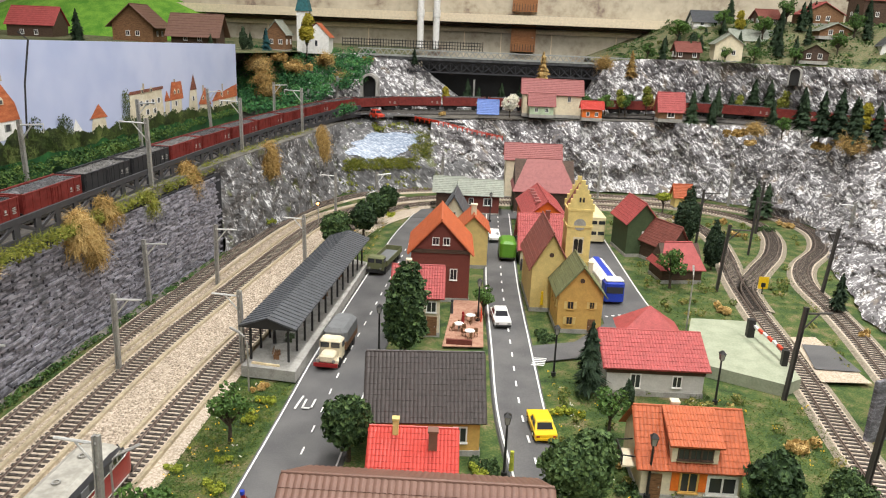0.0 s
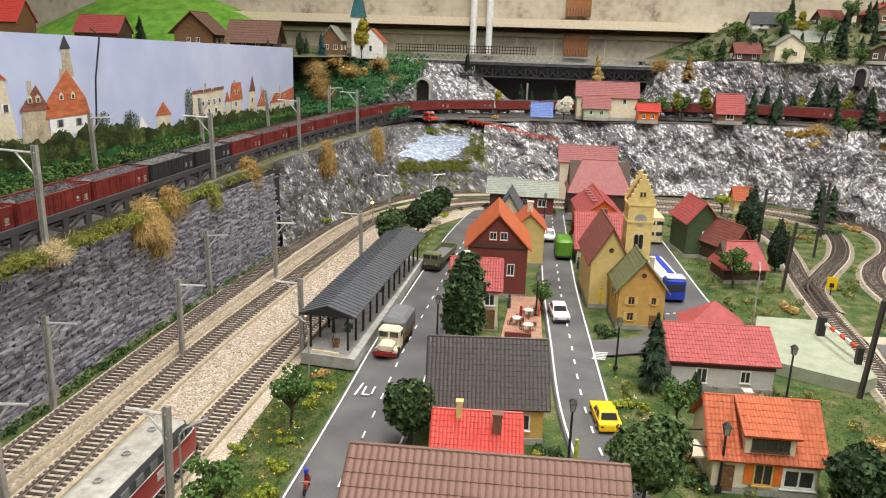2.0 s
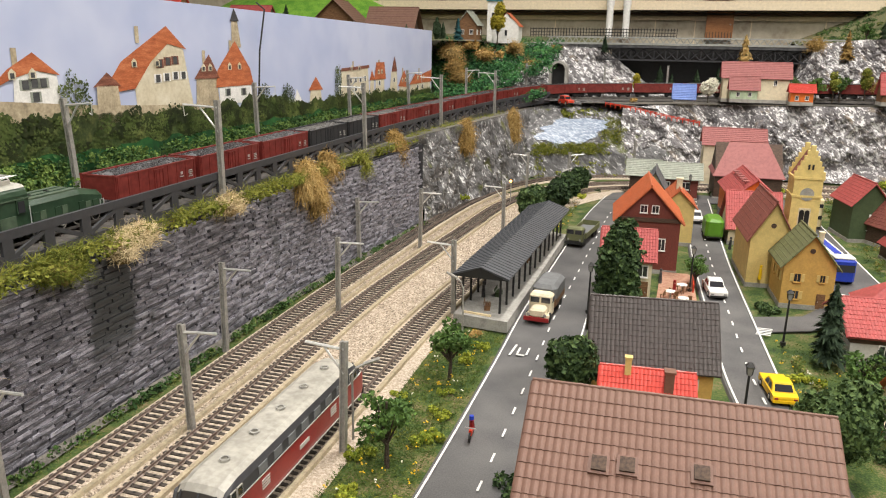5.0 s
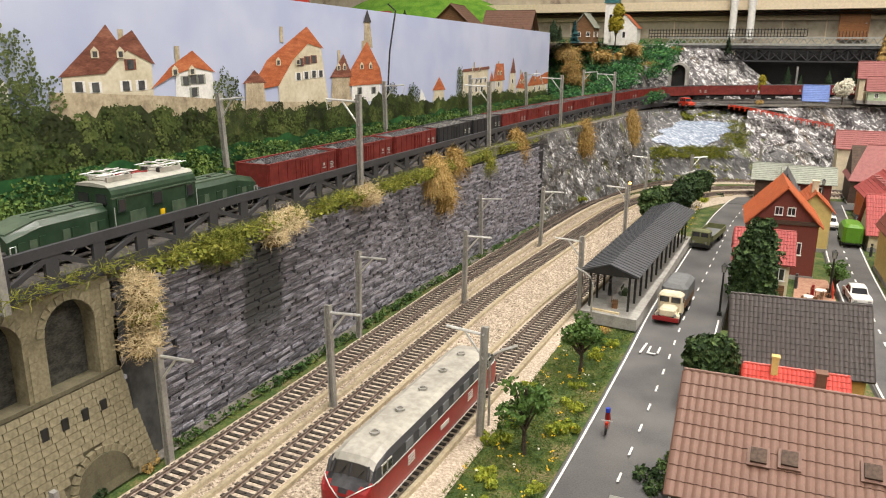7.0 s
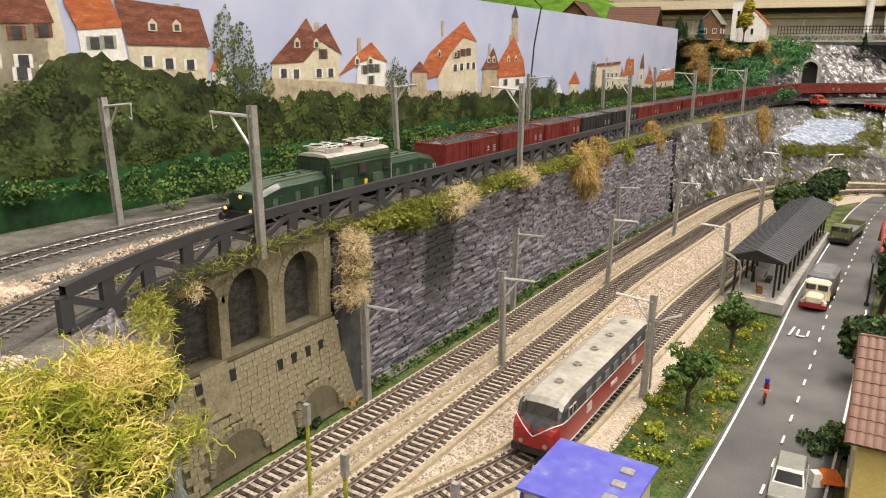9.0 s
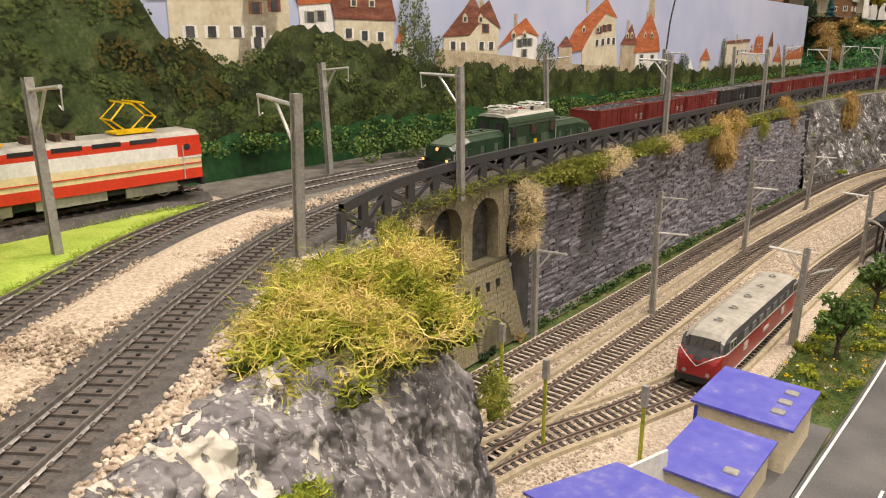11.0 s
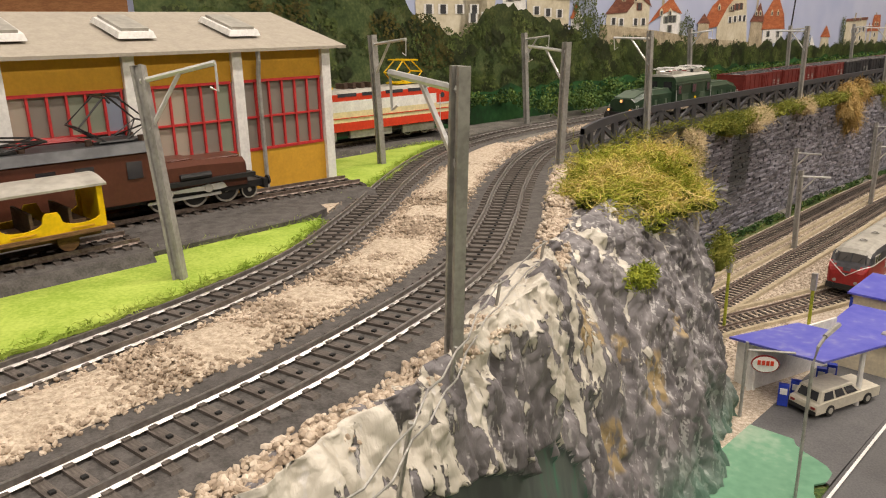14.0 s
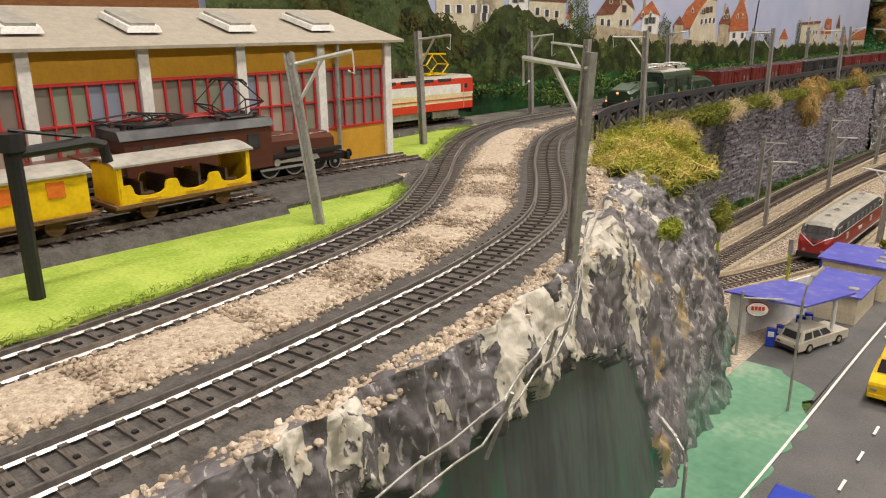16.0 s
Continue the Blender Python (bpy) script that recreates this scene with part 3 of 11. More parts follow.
def rock_sheet(name, top, bot, nu, nv, amp, mat, label, bulge=0.0, f=1.0, kind="structure"):
    """A cliff face hung between an upper and a lower line."""
    T, O = resample(top, nu), resample(bot, nu)
    b = B()
    vs = []
    for i in range(nu):
        d = (O[min(i + 1, nu - 1)] - O[max(i - 1, 0)])
        d.z = 0
        out = Vector((d.y, -d.x, 0)).normalized()
        if out.dot(Vector((O[i].x - T[i].x, O[i].y - T[i].y, 0))) < 0:
            out = -out
        for j in range(nv):
            t = j / (nv - 1)
            p = T[i].lerp(O[i], t)
            w = min(1.0, 5 * t, 6 * (1 - t) + 0.3)
            p = p + out * ((crag(p, amp, f) + crag(p + Vector((5, 1, 3)), amp * 0.42, f * 2.6) + crag(p + Vector((2, 8, 4)), amp * 0.17, f * 6.5)) * w + bulge * math.sin(math.pi * t))
            p.z += 0.35 * crag(p + Vector((9, 2, 5)), amp, f) * w
            vs.append(p)
    fs = [(i * nv + j, (i + 1) * nv + j, (i + 1) * nv + j + 1, i * nv + j + 1) for i in range(nu - 1) for j in range(nv - 1)]
    b.add(vs, fs)
    return tagged(b.put(name, mat), label, "rock face", kind=kind)


def flat(name, outline, z, mat, label, category, thick=0.001, kind="structure"):
    """A level slab with a given outline."""
    n = len(outline)
    b = B()
    b.add([(x, y, z) for x, y in outline] + [(x, y, z - thick) for x, y in outline], [tuple(range(n)), tuple(range(2 * n - 1, n - 1, -1))] + [(i, n + i, n + (i + 1) % n, (i + 1) % n) for i in range(n)])
    return tagged(b.put(name, mat), label, category, kind=kind)


# ---- the room ----
RX0, RX1, RY0, RY1, RZ0, RZ1 = -2.6, 3.0, -2.6, 2.42, -0.95, 1.75


def wall_box(name, x0, x1, y0, y1, z0, z1, mat, label, cat="wall"):
    b = B().box((x0 + x1) / 2, (y0 + y1) / 2, z0, x1 - x0, y1 - y0, z1 - z0)
    return tagged(b.put(name, mat), label, cat, kind="structure")


# for the unseen walls, floor and ceiling: dark, to reduce bounced light
DULLROOM = surf("dull_hall_paint", [(0.3, (0.075, 0.068, 0.058)), (0.7, (0.115, 0.105, 0.09))], 6, 0.9, bump=0.1, fine=10)
wall_north = wall_box("wall_north", RX0, RX1, RY1, RY1 + 0.1, RZ0, RZ1, ROOMWALL, "beige plastered hall wall behind the layout")
wall_box("wall_south", RX0, RX1, RY0 - 0.1, RY0, RZ0, RZ1, DULLROOM, "plain grey-brown hall wall")
wall_box("wall_west", RX0 - 0.1, RX0, RY0, RY1, RZ0, RZ1, DULLROOM, "plain grey-brown hall wall")
wall_box("wall_east", RX1, RX1 + 0.1, RY0, RY1, RZ0, RZ1, DULLROOM, "plain grey-brown hall wall")
wall_box("floor", RX0, RX1, RY0, RY1, RZ0 - 0.1, RZ0, DULLROOM, "grey-brown hall floor", "floor")
wall_box("ceiling", RX0, RX1, RY0, RY1, RZ1, RZ1 + 0.1, DULLROOM, "dull grey-brown hall ceiling", "ceiling")

# tube lamps under the ceiling
for lx in (-1.2, 0.15, 1.5):
    for ly in (-1.6, -0.2, 1.2):
        c = thing("ceiling_light", "white strip light fixed under the hall ceiling", "ceiling light", place(lx, ly, RZ1), "strip lights")
        B().box(0, 0, -0.05, 0.14, 1.1, 0.05).put("housing", WHITE, c)
        B().box(0, 0, -0.056, 0.1, 1.04, 0.006).put("diffuser", glow("tube_glow", (1.0, 0.96, 0.9), 3.0), c, "glowing white diffuser")
        lamp_area(lx, ly, RZ1 - 0.06, 0.12, 1.05, (6.0 if lx < -1 else 28.0 if lx < 1 else 24.0) * (0.65 if ly < -1 else 0.95 if ly < 1 else 1.3), (1.0, 0.945, 0.865))

# ledge, pipes and doors on the north wall
for sx_ in (-0.62, -0.31, -0.02, 0.09, 0.24, 0.43, 0.66):
    tagged(B().box(sx_, RY1 - 0.0008, 0.25, 0.003, 0.0016, 0.115).put("wall_seam", ROOMLEDGE), "thin raised joint strip on the hall wall", "trim", kind="structure")
tagged(B().box(0.0, RY1 - 0.004, 0.352, 2.6, 0.008, 0.012).put("wall_moulding", ROOMLEDGE), "narrow cream moulding under the wall ledge", "trim", kind="structure")
b = B()
b.box(0.0, RY1 - 0.03, 0.378, 2.6, 0.06, 0.024)
tagged(b.put("wall_ledge", ROOMLEDGE), "long cream ledge running along the beige wall", "ledge", kind="structure")
b = B()
b.box(0.0, RY1 - 0.015, 0.366, 2.6, 0.02, 0.006)
tagged(b.put("trim", DARKWOOD), "thin dark brown strip under the cream ledge", "trim", kind="structure")
for px in (-0.144, -0.098):
    pp = thing("wall_pipe", "thick white painted pipe standing against the wall", "pipe", place(px, RY1 - 0.085, 0.30), "white pipes")
    B().tube([(0, 0, 0), (0, 0, 0.3)], 0.0095, 12).put("pipe", WHITE, pp)
    B().disc((0, 0, 0.098), 0.011, 0.02, "z", 12).put("collar", WHITE, pp)
for zb, hh in ((0.3, 0.076), (0.414, 0.09)):
    d = thing("door_panel", "varnished brown wooden door with lattice at its foot", "door", place(0.155, RY1 - 0.012, zb), "brown doors")
    B().box(0, 0, 0, 0.072, 0.02, hh).put("leaf", DOORWOOD, d)
    for i in range(9):
        B().box(-0.032 + i * 0.008, -0.0115, 0.002, 0.002, 0.003, 0.02).put("slat", DARKWOOD, d)
    B().tube([(0.028, -0.02, hh * 0.55), (0.028, -0.01, hh * 0.55)], 0.002).put("handle", METAL, d, "small metal knob")

# ---- the layout's table ----
SKIRT = surf("grey_painted_board", [(0.3, (0.1, 0.1, 0.1)), (0.7, (0.15, 0.15, 0.148))], 12, 0.7, bump=0.1)
wall_box("layout_table", -0.36, 1.3, -0.75, 2.2, RZ0, -0.022, SKIRT, "grey boarded table carrying the layout", "table")
wall_box("layout_shelf", -0.62, -0.376, -0.75, 2.2, RZ0, 0.126, SKIRT, "grey boarded shelf carrying the upper level", "table")
wall_box("hill_shelf_west", -1.6, -0.622, 1.72, 2.41, RZ0, 0.27, SKIRT, "grey boarded shelf under the hilltop village", "table")
wall_box("hill_shelf_east", 1.302, 1.5, 1.2, 2.41, RZ0, 0.27, SKIRT, "grey boarded shelf under the eastern hill", "table")
# ---- ground and upper level ----
ground = flat("ground", [(-0.36, -0.75), (1.3, -0.75), (1.3, 2.2), (-0.36, 2.2)], -0.002, GRASS, "grass scatter covered baseboard of the layout", "ground", 0.02)
UP = 0.139
EDGE = [(-0.09, -0.75), (-0.1, -0.45), (-0.116, -0.3), (-0.12, -0.21), (-0.145, -0.11), (-0.186, -0.025), (-0.21, 0.045), (-0.214, 0.135), (-0.3, 0.172), (-0.352, 0.235), (-0.354, 0.5), (-0.352, 0.8), (-0.34, 1.0), (-0.328, 1.2), (-0.312, 1.36), (-0.285, 1.55), (-0.27, 1.68), (-0.264, 1.80), (-0.24, 1.88)]
FOOT = [(-0.075, -0.75), (-0.085, -0.45), (-0.098, -0.3), (-0.103, -0.21), (-0.118, -0.11), (-0.132, -0.02), (-0.142, 0.05), (-0.168, 0.135), (-0.285, 0.19), (-0.345, 0.245)]
flat("upper_ground", [(x - (0.016 if y < 0.14 else 0.004), y) for x, y in EDGE] + [(-0.16, 2.2), (-0.62, 2.2), (-0.62, -0.75)], UP, EARTH, "grey painted upper level of the layout", "ground", 0.012)
def near_cliff(nu=900, nv=200):
    """The near cliff: a lumpy rim beside the gravel, a ragged plaster lip, and a face that is smooth to the south and craggy to the north."""
    T = resample([(x, y, UP + 0.002) for x, y in EDGE[:2]], 60) + resample([(x, y, UP + 0.002) for x, y in EDGE[1:10]], nu - 59)[1:]
    O = resample([(x, y, -0.002) for x, y in FOOT[:2]], 60) + resample([(x, y, -0.002) for x, y in FOOT[1:]], nu - 59)[1:]
    vs, bare = [], []
    for i in range(nu):
        d = T[min(i + 4, nu - 1)] - T[max(i - 4, 0)]
        out = Vector((d.y, -d.x, 0)).normalized()
        y = T[i].y
        lip = 0.6 + 0.8 * noise.noise(Vector((y * 28, 3.0, 1.0)))
        rise = (0.003 + 0.003 * lip) * max(0.0, min(1.0, (0.12 - y) / 0.06))
        for j in range(nv):
            t = j / (nv - 1)
            if t < 0.2:
                u = t / 0.2
                p = T[i] - out * (0.017 * (1 - u))
                p.z = UP - 0.002 + rise * math.sin(min(1.0, u * 1.25) * math.pi * 0.62)
                w = min(1.0, u * 2.5)
                up = Vector((0, 0, 1)) * 0.8 + out * 0.6 * u
                low = 0.0
            else:
                u = (t - 0.2) / 0.8
                p = T[i].lerp(O[i], u)
                p.z = T[i].z + (O[i].z - T[i].z) * u ** 1.7
                p.z += rise * math.sin(math.pi * 0.62) * max(0, 1 - u * 5)
                w = 1.0
                up = out + Vector((0, 0, 0.35))
                e = 0.117 - 0.035 * max(0.0, min(1.0, (y + 0.165) / 0.08)) + 0.016 * noise.noise(Vector((y * 42, 7.0, p.z * 8))) + 0.009 * noise.noise(Vector((y * 150, 2.0, p.z * 60)))
                s = -0.066 + 0.012 * noise.noise(Vector((p.z * 40, 0, 5)))
                low = max(0.0, min(1.0, (e - p.z) * 500)) * max(0.0, min(1.0, (s - y) * 300))
            q = Vector((p.x * 30, p.y * 30, p.z * 13))
            big = noise.noise(q * 0.55) + 0.6 * noise.noise(q * 1.3 + Vector((4, 4, 4)))
            c, _ = noise.voronoi(q * 1.1 + Vector((1, 1, 1)) * (0.5 * noise.noise(q * 2)))
            plate = min(0.5, c[1] - c[0])
            c2, _ = noise.voronoi(q * 3.1)
            fine = min(0.4, c2[1] - c2[0])
            turb = noise.ridged_multi_fractal(q * 1.6, 0.8, 2.2, 5, 1.0, 2.0) - 1.0
            streak = Vector((p.x * 60, p.y * 60, p.z * 16))
            fold = noise.ridged_multi_fractal(streak, 0.75, 2.3, 6, 1.0, 2.0) - 1.0
            grit = noise.noise(streak * 3.7) + 0.6 * noise.noise(streak * 8.1)
            rough = 0.0062 * big + 0.006 * (plate - 0.25) + 0.0028 * (fine - 0.2) + 0.0026 * turb + (0.003 + 0.0022 * max(0.0, min(1.0, (y + 0.02) / 0.05))) * fold + 0.0007 * grit
            if t < 0.2:
                rough = 0.0065 * big + 0.007 * (plate - 0.25) + 0.003 * (fine - 0.2)
            dsp = rough * (1 - low) + low * (-0.006 + 0.0018 * noise.noise(q * 0.5))
            vs.append(p + up * (dsp * w))
            bare.append(low > 0.5)
    b = B().add(vs, [(i * nv + j, (i + 1) * nv + j, (i + 1) * nv + j + 1, i * nv + j + 1) for i in range(nu - 1) for j in range(nv - 1)])
    b.m = [int(bare[q[0]] and bare[q[2]]) for q in b.f]
    return tagged(b.put("rock_face_near", [PLASTER, CLIFFBOARD], smooth=True), "grey plaster rock cliff with white drips and tan patches", "rock face", kind="structure")


near_cliff()
rock_sheet("rock_face_far", [(x, y, UP) for x, y in EDGE[13:]], [(-0.32, 1.2, 0), (-0.296, 1.38, 0), (-0.258, 1.55, 0), (-0.236, 1.67, 0), (-0.225, 1.8, 0.0), (-0.2, 1.88, 0.0)], 150, 44, 0.014, ROCKDARK, "dark grey rock face with white streaks")

# backdrop panel
bd = thing("backdrop_panel", "printed sky and old town backdrop on a rigid panel", "backdrop", kind="structure")
b = B()
b.quad((-0.5276, -0.05, UP - 0.02), (-0.476, 1.72, UP - 0.02), (-0.476, 1.72, 0.305), (-0.5276, -0.05, 0.335))
b.quad((-0.5356, -0.05, UP - 0.02), (-0.484, 1.72, UP - 0.02), (-0.484, 1.72, 0.305), (-0.5356, -0.05, 0.335))
b.quad((-0.5276, -0.05, 0.335), (-0.476, 1.72, 0.305), (-0.484, 1.72, 0.305), (-0.5356, -0.05, 0.335))
b.quad((-0.476, 1.72, UP), (-0.484, 1.72, UP), (-0.484, 1.72, 0.305), (-0.476, 1.72, 0.305))
b.put("sky_print", SKYPRINT, bd, "pale blue printed sky")

# far cliffs and hills
FARTOP = [(-0.06, 1.85, 0.143), (0.0, 1.87, 0.15), (0.15, 1.9, 0.155), (0.37, 1.9, 0.16), (0.55, 1.9, 0.165), (0.72, 1.83, 0.17), (0.84, 1.65, 0.165), (0.86, 1.45, 0.165), (0.84, 1.25, 0.165), (0.8, 1.05, 0.16), (0.8, 0.85, 0.15), (0.85, 0.6, 0.14)]
FARBOT = [(-0.05, 1.775, 0), (0.02, 1.80, 0), (0.17, 1.84, 0), (0.38, 1.845, 0), (0.55, 1.84, 0), (0.66, 1.78, 0), (0.74, 1.62, 0), (0.7, 1.46, 0), (0.64, 1.27, 0), (0.6, 1.08, 0), (0.62, 0.9, 0), (0.66, 0.6, 0)]
rock_sheet("rock_face_north", FARTOP, FARBOT, 760, 80, 0.034, ROCK, "jagged grey rock cliff dry-brushed with white", f=0.62)
HILLTOP = [(-0.42, 2.1, 0.285), (-0.15, 2.1, 0.285), (0.0, 2.16, 0.17), (0.3, 2.16, 0.17), (0.36, 2.1, 0.29), (0.45, 2.05, 0.302), (0.55, 2.0, 0.304), (0.85, 1.85, 0.305), (1.1, 1.6, 0.305), (1.2, 1.2, 0.3)]
HILLBOT = [(-0.42, 1.96, 0.145), (-0.15, 2.03, 0.15), (0.0, 2.04, 0.155), (0.3, 2.04, 0.165), (0.4, 2.03, 0.17), (0.62, 1.98, 0.17), (0.84, 1.87, 0.17), (1.02, 1.66, 0.17), (1.1, 1.2, 0.16)]
rock_sheet("rock_face_upper", HILLTOP, HILLBOT, 560, 60, 0.028, ROCK, "upper grey rock face with white streaks above the railway", f=0.7)
b = B()
b.add([(-0.16, 1.9, 0.146), (0.0, 1.88, 0.152), (0.37, 1.9, 0.162), (0.55, 1.9, 0.166), (0.72, 1.83, 0.17), (0.84, 1.65, 0.167), (0.86, 1.45, 0.165), (0.84, 1.25, 0.165), (0.8, 0.6, 0.15), (1.3, 0.6, 0.16), (1.3, 2.2, 0.17), (-0.16, 2.2, 0.15)], [tuple(range(12))])
tagged(b.put("terrace_ground", EARTH), "grey earth terrace carrying the far railway line", "ground", kind="structure")
b = B()


def hill_z(x, y):
    f = float(np.interp(x, [0.34, 0.55, 0.85, 1.1, 1.2, 1.5], [2.12, 2.0, 1.85, 1.6, 1.2, 1.2]))
    g = float(np.interp(x, [0.34, 0.5, 0.6, 1.5], [0.02, 0.2, 0.42, 0.42]))
    return float(np.interp(x, [0.34, 0.45], [0.29, 0.3])) + min(0.1, g * max(0, y - f - 0.08)) + 0.006 * noise.noise(Vector((x * 14, y * 14, 0)))


gn = 40
for i in range(gn):
    x = 0.34 + 1.16 * i / (gn - 1)
    f = float(np.interp(x, [0.34, 0.55, 0.85, 1.1, 1.2, 1.5], [2.12, 2.0, 1.85, 1.6, 1.2, 1.2]))
    for j in range(gn):
        y = f + (2.42 - f) * j / (gn - 1)
        b.v.append((x, y, hill_z(x, y)))
b.add([], [(i * gn + j - len(b.v), (i + 1) * gn + j - len(b.v), (i + 1) * gn + j + 1 - len(b.v), i * gn + j + 1 - len(b.v)) for i in range(gn - 1) for j in range(gn - 1)])
b.add([(-1.6, 1.7, 0.285), (-0.5, 1.74, 0.285), (-0.44, 1.9, 0.285), (-0.42, 2.1, 0.285), (-0.15, 2.1, 0.285), (-0.15, 2.4, 0.3), (-1.6, 2.4, 0.32)], [tuple(range(7))])
tagged(b.put("hilltop_ground", surf("patchy_hill_ground", [(0.3, (0.03, 0.055, 0.02)), (0.45, (0.1, 0.12, 0.045)), (0.56, (0.2, 0.17, 0.1)), (0.66, (0.09, 0.13, 0.05)), (0.78, (0.3, 0.27, 0.2))], 26, 0.95, bump=0.8, fine=9, depth=0.002)), "grassy hilltop carrying the village houses", "ground", kind="structure")

# ---- tracks ----
def sleeper_mesh(mat):
    """One sleeper with its rail chairs and the dark contact stud in its middle."""
    return B().box(0, 0, 0, 0.0275, 0.003, 0.0016, 0, 0, 0.96).box(-0.0082, 0, 0.0016, 0.004, 0.0022, 0.0006).box(0.0082, 0, 0.0016, 0.004, 0.0022, 0.0006).box(0, 0, 0.0016, 0.0013, 0.0013, 0.0006, 1).mesh("sleeper", [mat, BLACK])


SLEEPER_MESH, UPPER_SLEEPER_MESH = sleeper_mesh(SLEEPER), sleeper_mesh(SLEEPERGREY)
GAUGE = 0.0165


def railway(name, pts, label, near=None, step=0.0068, bed=None, bedw=0.022, rail=RUSTRAIL, wood=None):
    """A track along points: two rails, its sleepers, and a ballast bed."""
    P = spline(pts, step)
    t = thing(name, label, "railway track", kind="structure")
    for s in (-1, 1):
        b = B()
        c = s * GAUGE / 2
        ribbon(b, P, [(c - 0.0012, 0.0018), (c - 0.0004, 0.0024), (c - 0.0005, 0.0040), (c + 0.0005, 0.0040), (c + 0.0004, 0.0024), (c + 0.0012, 0.0018)])
        b.put("rail", rail, t)
    rest = B()
    count = 0
    for i, p in enumerate(P):
        d = side(P, i)
        rz = math.degrees(math.atan2(d.y, d.x))
        if near and near(p) and count < 290:
            o = new("sleeper", UPPER_SLEEPER_MESH if wood else SLEEPER_MESH)
            o.parent = t
            o.matrix_basis = pose(p.x, p.y, p.z, 0, 0, rz)
            count += 1
        else:
            rest.box(p.x, p.y, p.z, 0.0275, 0.0028, 0.0016, 0, rz)
    if rest.v:
        tagged(rest.put("sleepers", wood or SLEEPER, t), kind="stuff")
    if bed:
        b = B()
        ribbon(b, P, [(-bedw - 0.004, -0.004), (-bedw, 0.0004), (-0.015, 0.0007), (0.015, 0.0007), (bedw, 0.0004), (bedw + 0.004, -0.004)])
        b.put("bed", bed, t)
    return t, P


_, T1 = railway("track_wall_side", [(-0.318, -0.2, 0), (-0.317, 0.2, 0), (-0.314, 0.5, 0), (-0.316, 0.8, 0), (-0.312, 1.0, 0), (-0.306, 1.2, 0), (-0.292, 1.38, 0), (-0.262, 1.53, 0), (-0.2, 1.66, 0), (-0.1, 1.74, 0), (0.05, 1.785, 0), (0.25, 1.8, 0), (0.45, 1.79, 0), (0.6, 1.74, 0), (0.69, 1.66, 0), (0.715, 1.55, 0), (0.68, 1.43, 0), (0.61, 1.32, 0), (0.575, 1.22, 0), (0.567, 1.1, 0), (0.557, 1.0, 0), (0.54, 0.88, 0), (0.515, 0.7, 0), (0.49, 0.5, 0)], "brown-sleepered model track beside the retaining wall", lambda p: p.x < -0.25 and 0.25 < p.y < 1.2, bed=BALLAST, bedw=0.016)
_, T2 = railway("track_middle", [(-0.262, -0.2, 0), (-0.262, 0.2, 0), (-0.262, 0.5, 0), (-0.266, 0.8, 0), (-0.257, 1.0, 0), (-0.245, 1.2, 0), (-0.23, 1.38, 0), (-0.195, 1.5, 0), (-0.13, 1.61, 0), (-0.04, 1.68, 0), (0.1, 1.72, 0), (0.28, 1.735, 0), (0.45, 1.73, 0), (0.56, 1.69, 0), (0.625, 1.61, 0), (0.62, 1.5, 0), (0.58, 1.38, 0), (0.52, 1.27, 0), (0.475, 1.18, 0), (0.462, 1.08, 0)], "brown-sleepered model track between pale gravel strips", lambda p: p.x < -0.2 and 0.25 < p.y < 1.2, bed=BALLAST, bedw=0.0155)
_, T3 = railway("track_platform", [(-0.258, 0.12, 0), (-0.245, 0.24, 0), (-0.212, 0.34, 0), (-0.19, 0.43, 0), (-0.187, 0.6, 0), (-0.183, 0.8, 0), (-0.174, 0.95, 0), (-0.169, 1.1, 0), (-0.167, 1.3, 0), (-0.155, 1.42, 0), (-0.115, 1.54, 0), (-0.04, 1.62, 0), (0.1, 1.665, 0), (0.28, 1.68, 0), (0.4, 1.66, 0), (0.48, 1.59, 0), (0.505, 1.48, 0), (0.492, 1.35, 0), (0.47, 1.22, 0), (0.456, 1.08, 0), (0.45, 0.98, 0), (0.441, 0.85, 0), (0.432, 0.75, 0), (0.42, 0.6, 0), (0.40, 0.45, 0)], "model track running along the station platform", lambda p: p.x < -0.1 and 0.2 < p.y < 1.2, bed=BALLAST, bedw=0.0155)
MAIN = [(-0.15, -0.62, UP), (-0.149, -0.42, UP), (-0.15, -0.3, UP), (-0.158, -0.215, UP), (-0.169, -0.15, UP), (-0.193, -0.075, UP), (-0.233, -0.01, UP), (-0.283, 0.06, UP), (-0.333, 0.14, UP), (-0.362, 0.21, UP), (-0.379, 0.29, UP), (-0.386, 0.38, UP), (-0.388, 0.6, UP), (-0.388, 0.9, UP), (-0.386, 1.15, UP), (-0.378, 1.35, UP), (-0.355, 1.55, 0.142), (-0.325, 1.73, 0.145), (-0.27, 1.88, 0.15), (-0.15, 1.965, 0.154), (0.0, 1.985, 0.158), (0.3, 1.985, 0.166), (0.55, 1.955, 0.172), (0.75, 1.87, 0.174), (0.9, 1.73, 0.173), (0.97, 1.55, 0.17), (0.98, 1.3, 0.168), (0.94, 1.0, 0.165)]
_, TM = railway("track_upper_main", MAIN, "upper main line with bright rails on a dark bed", lambda p: p.y < 1.2, bed=BED, bedw=0.024, rail=RAIL, wood=SLEEPERGREY)
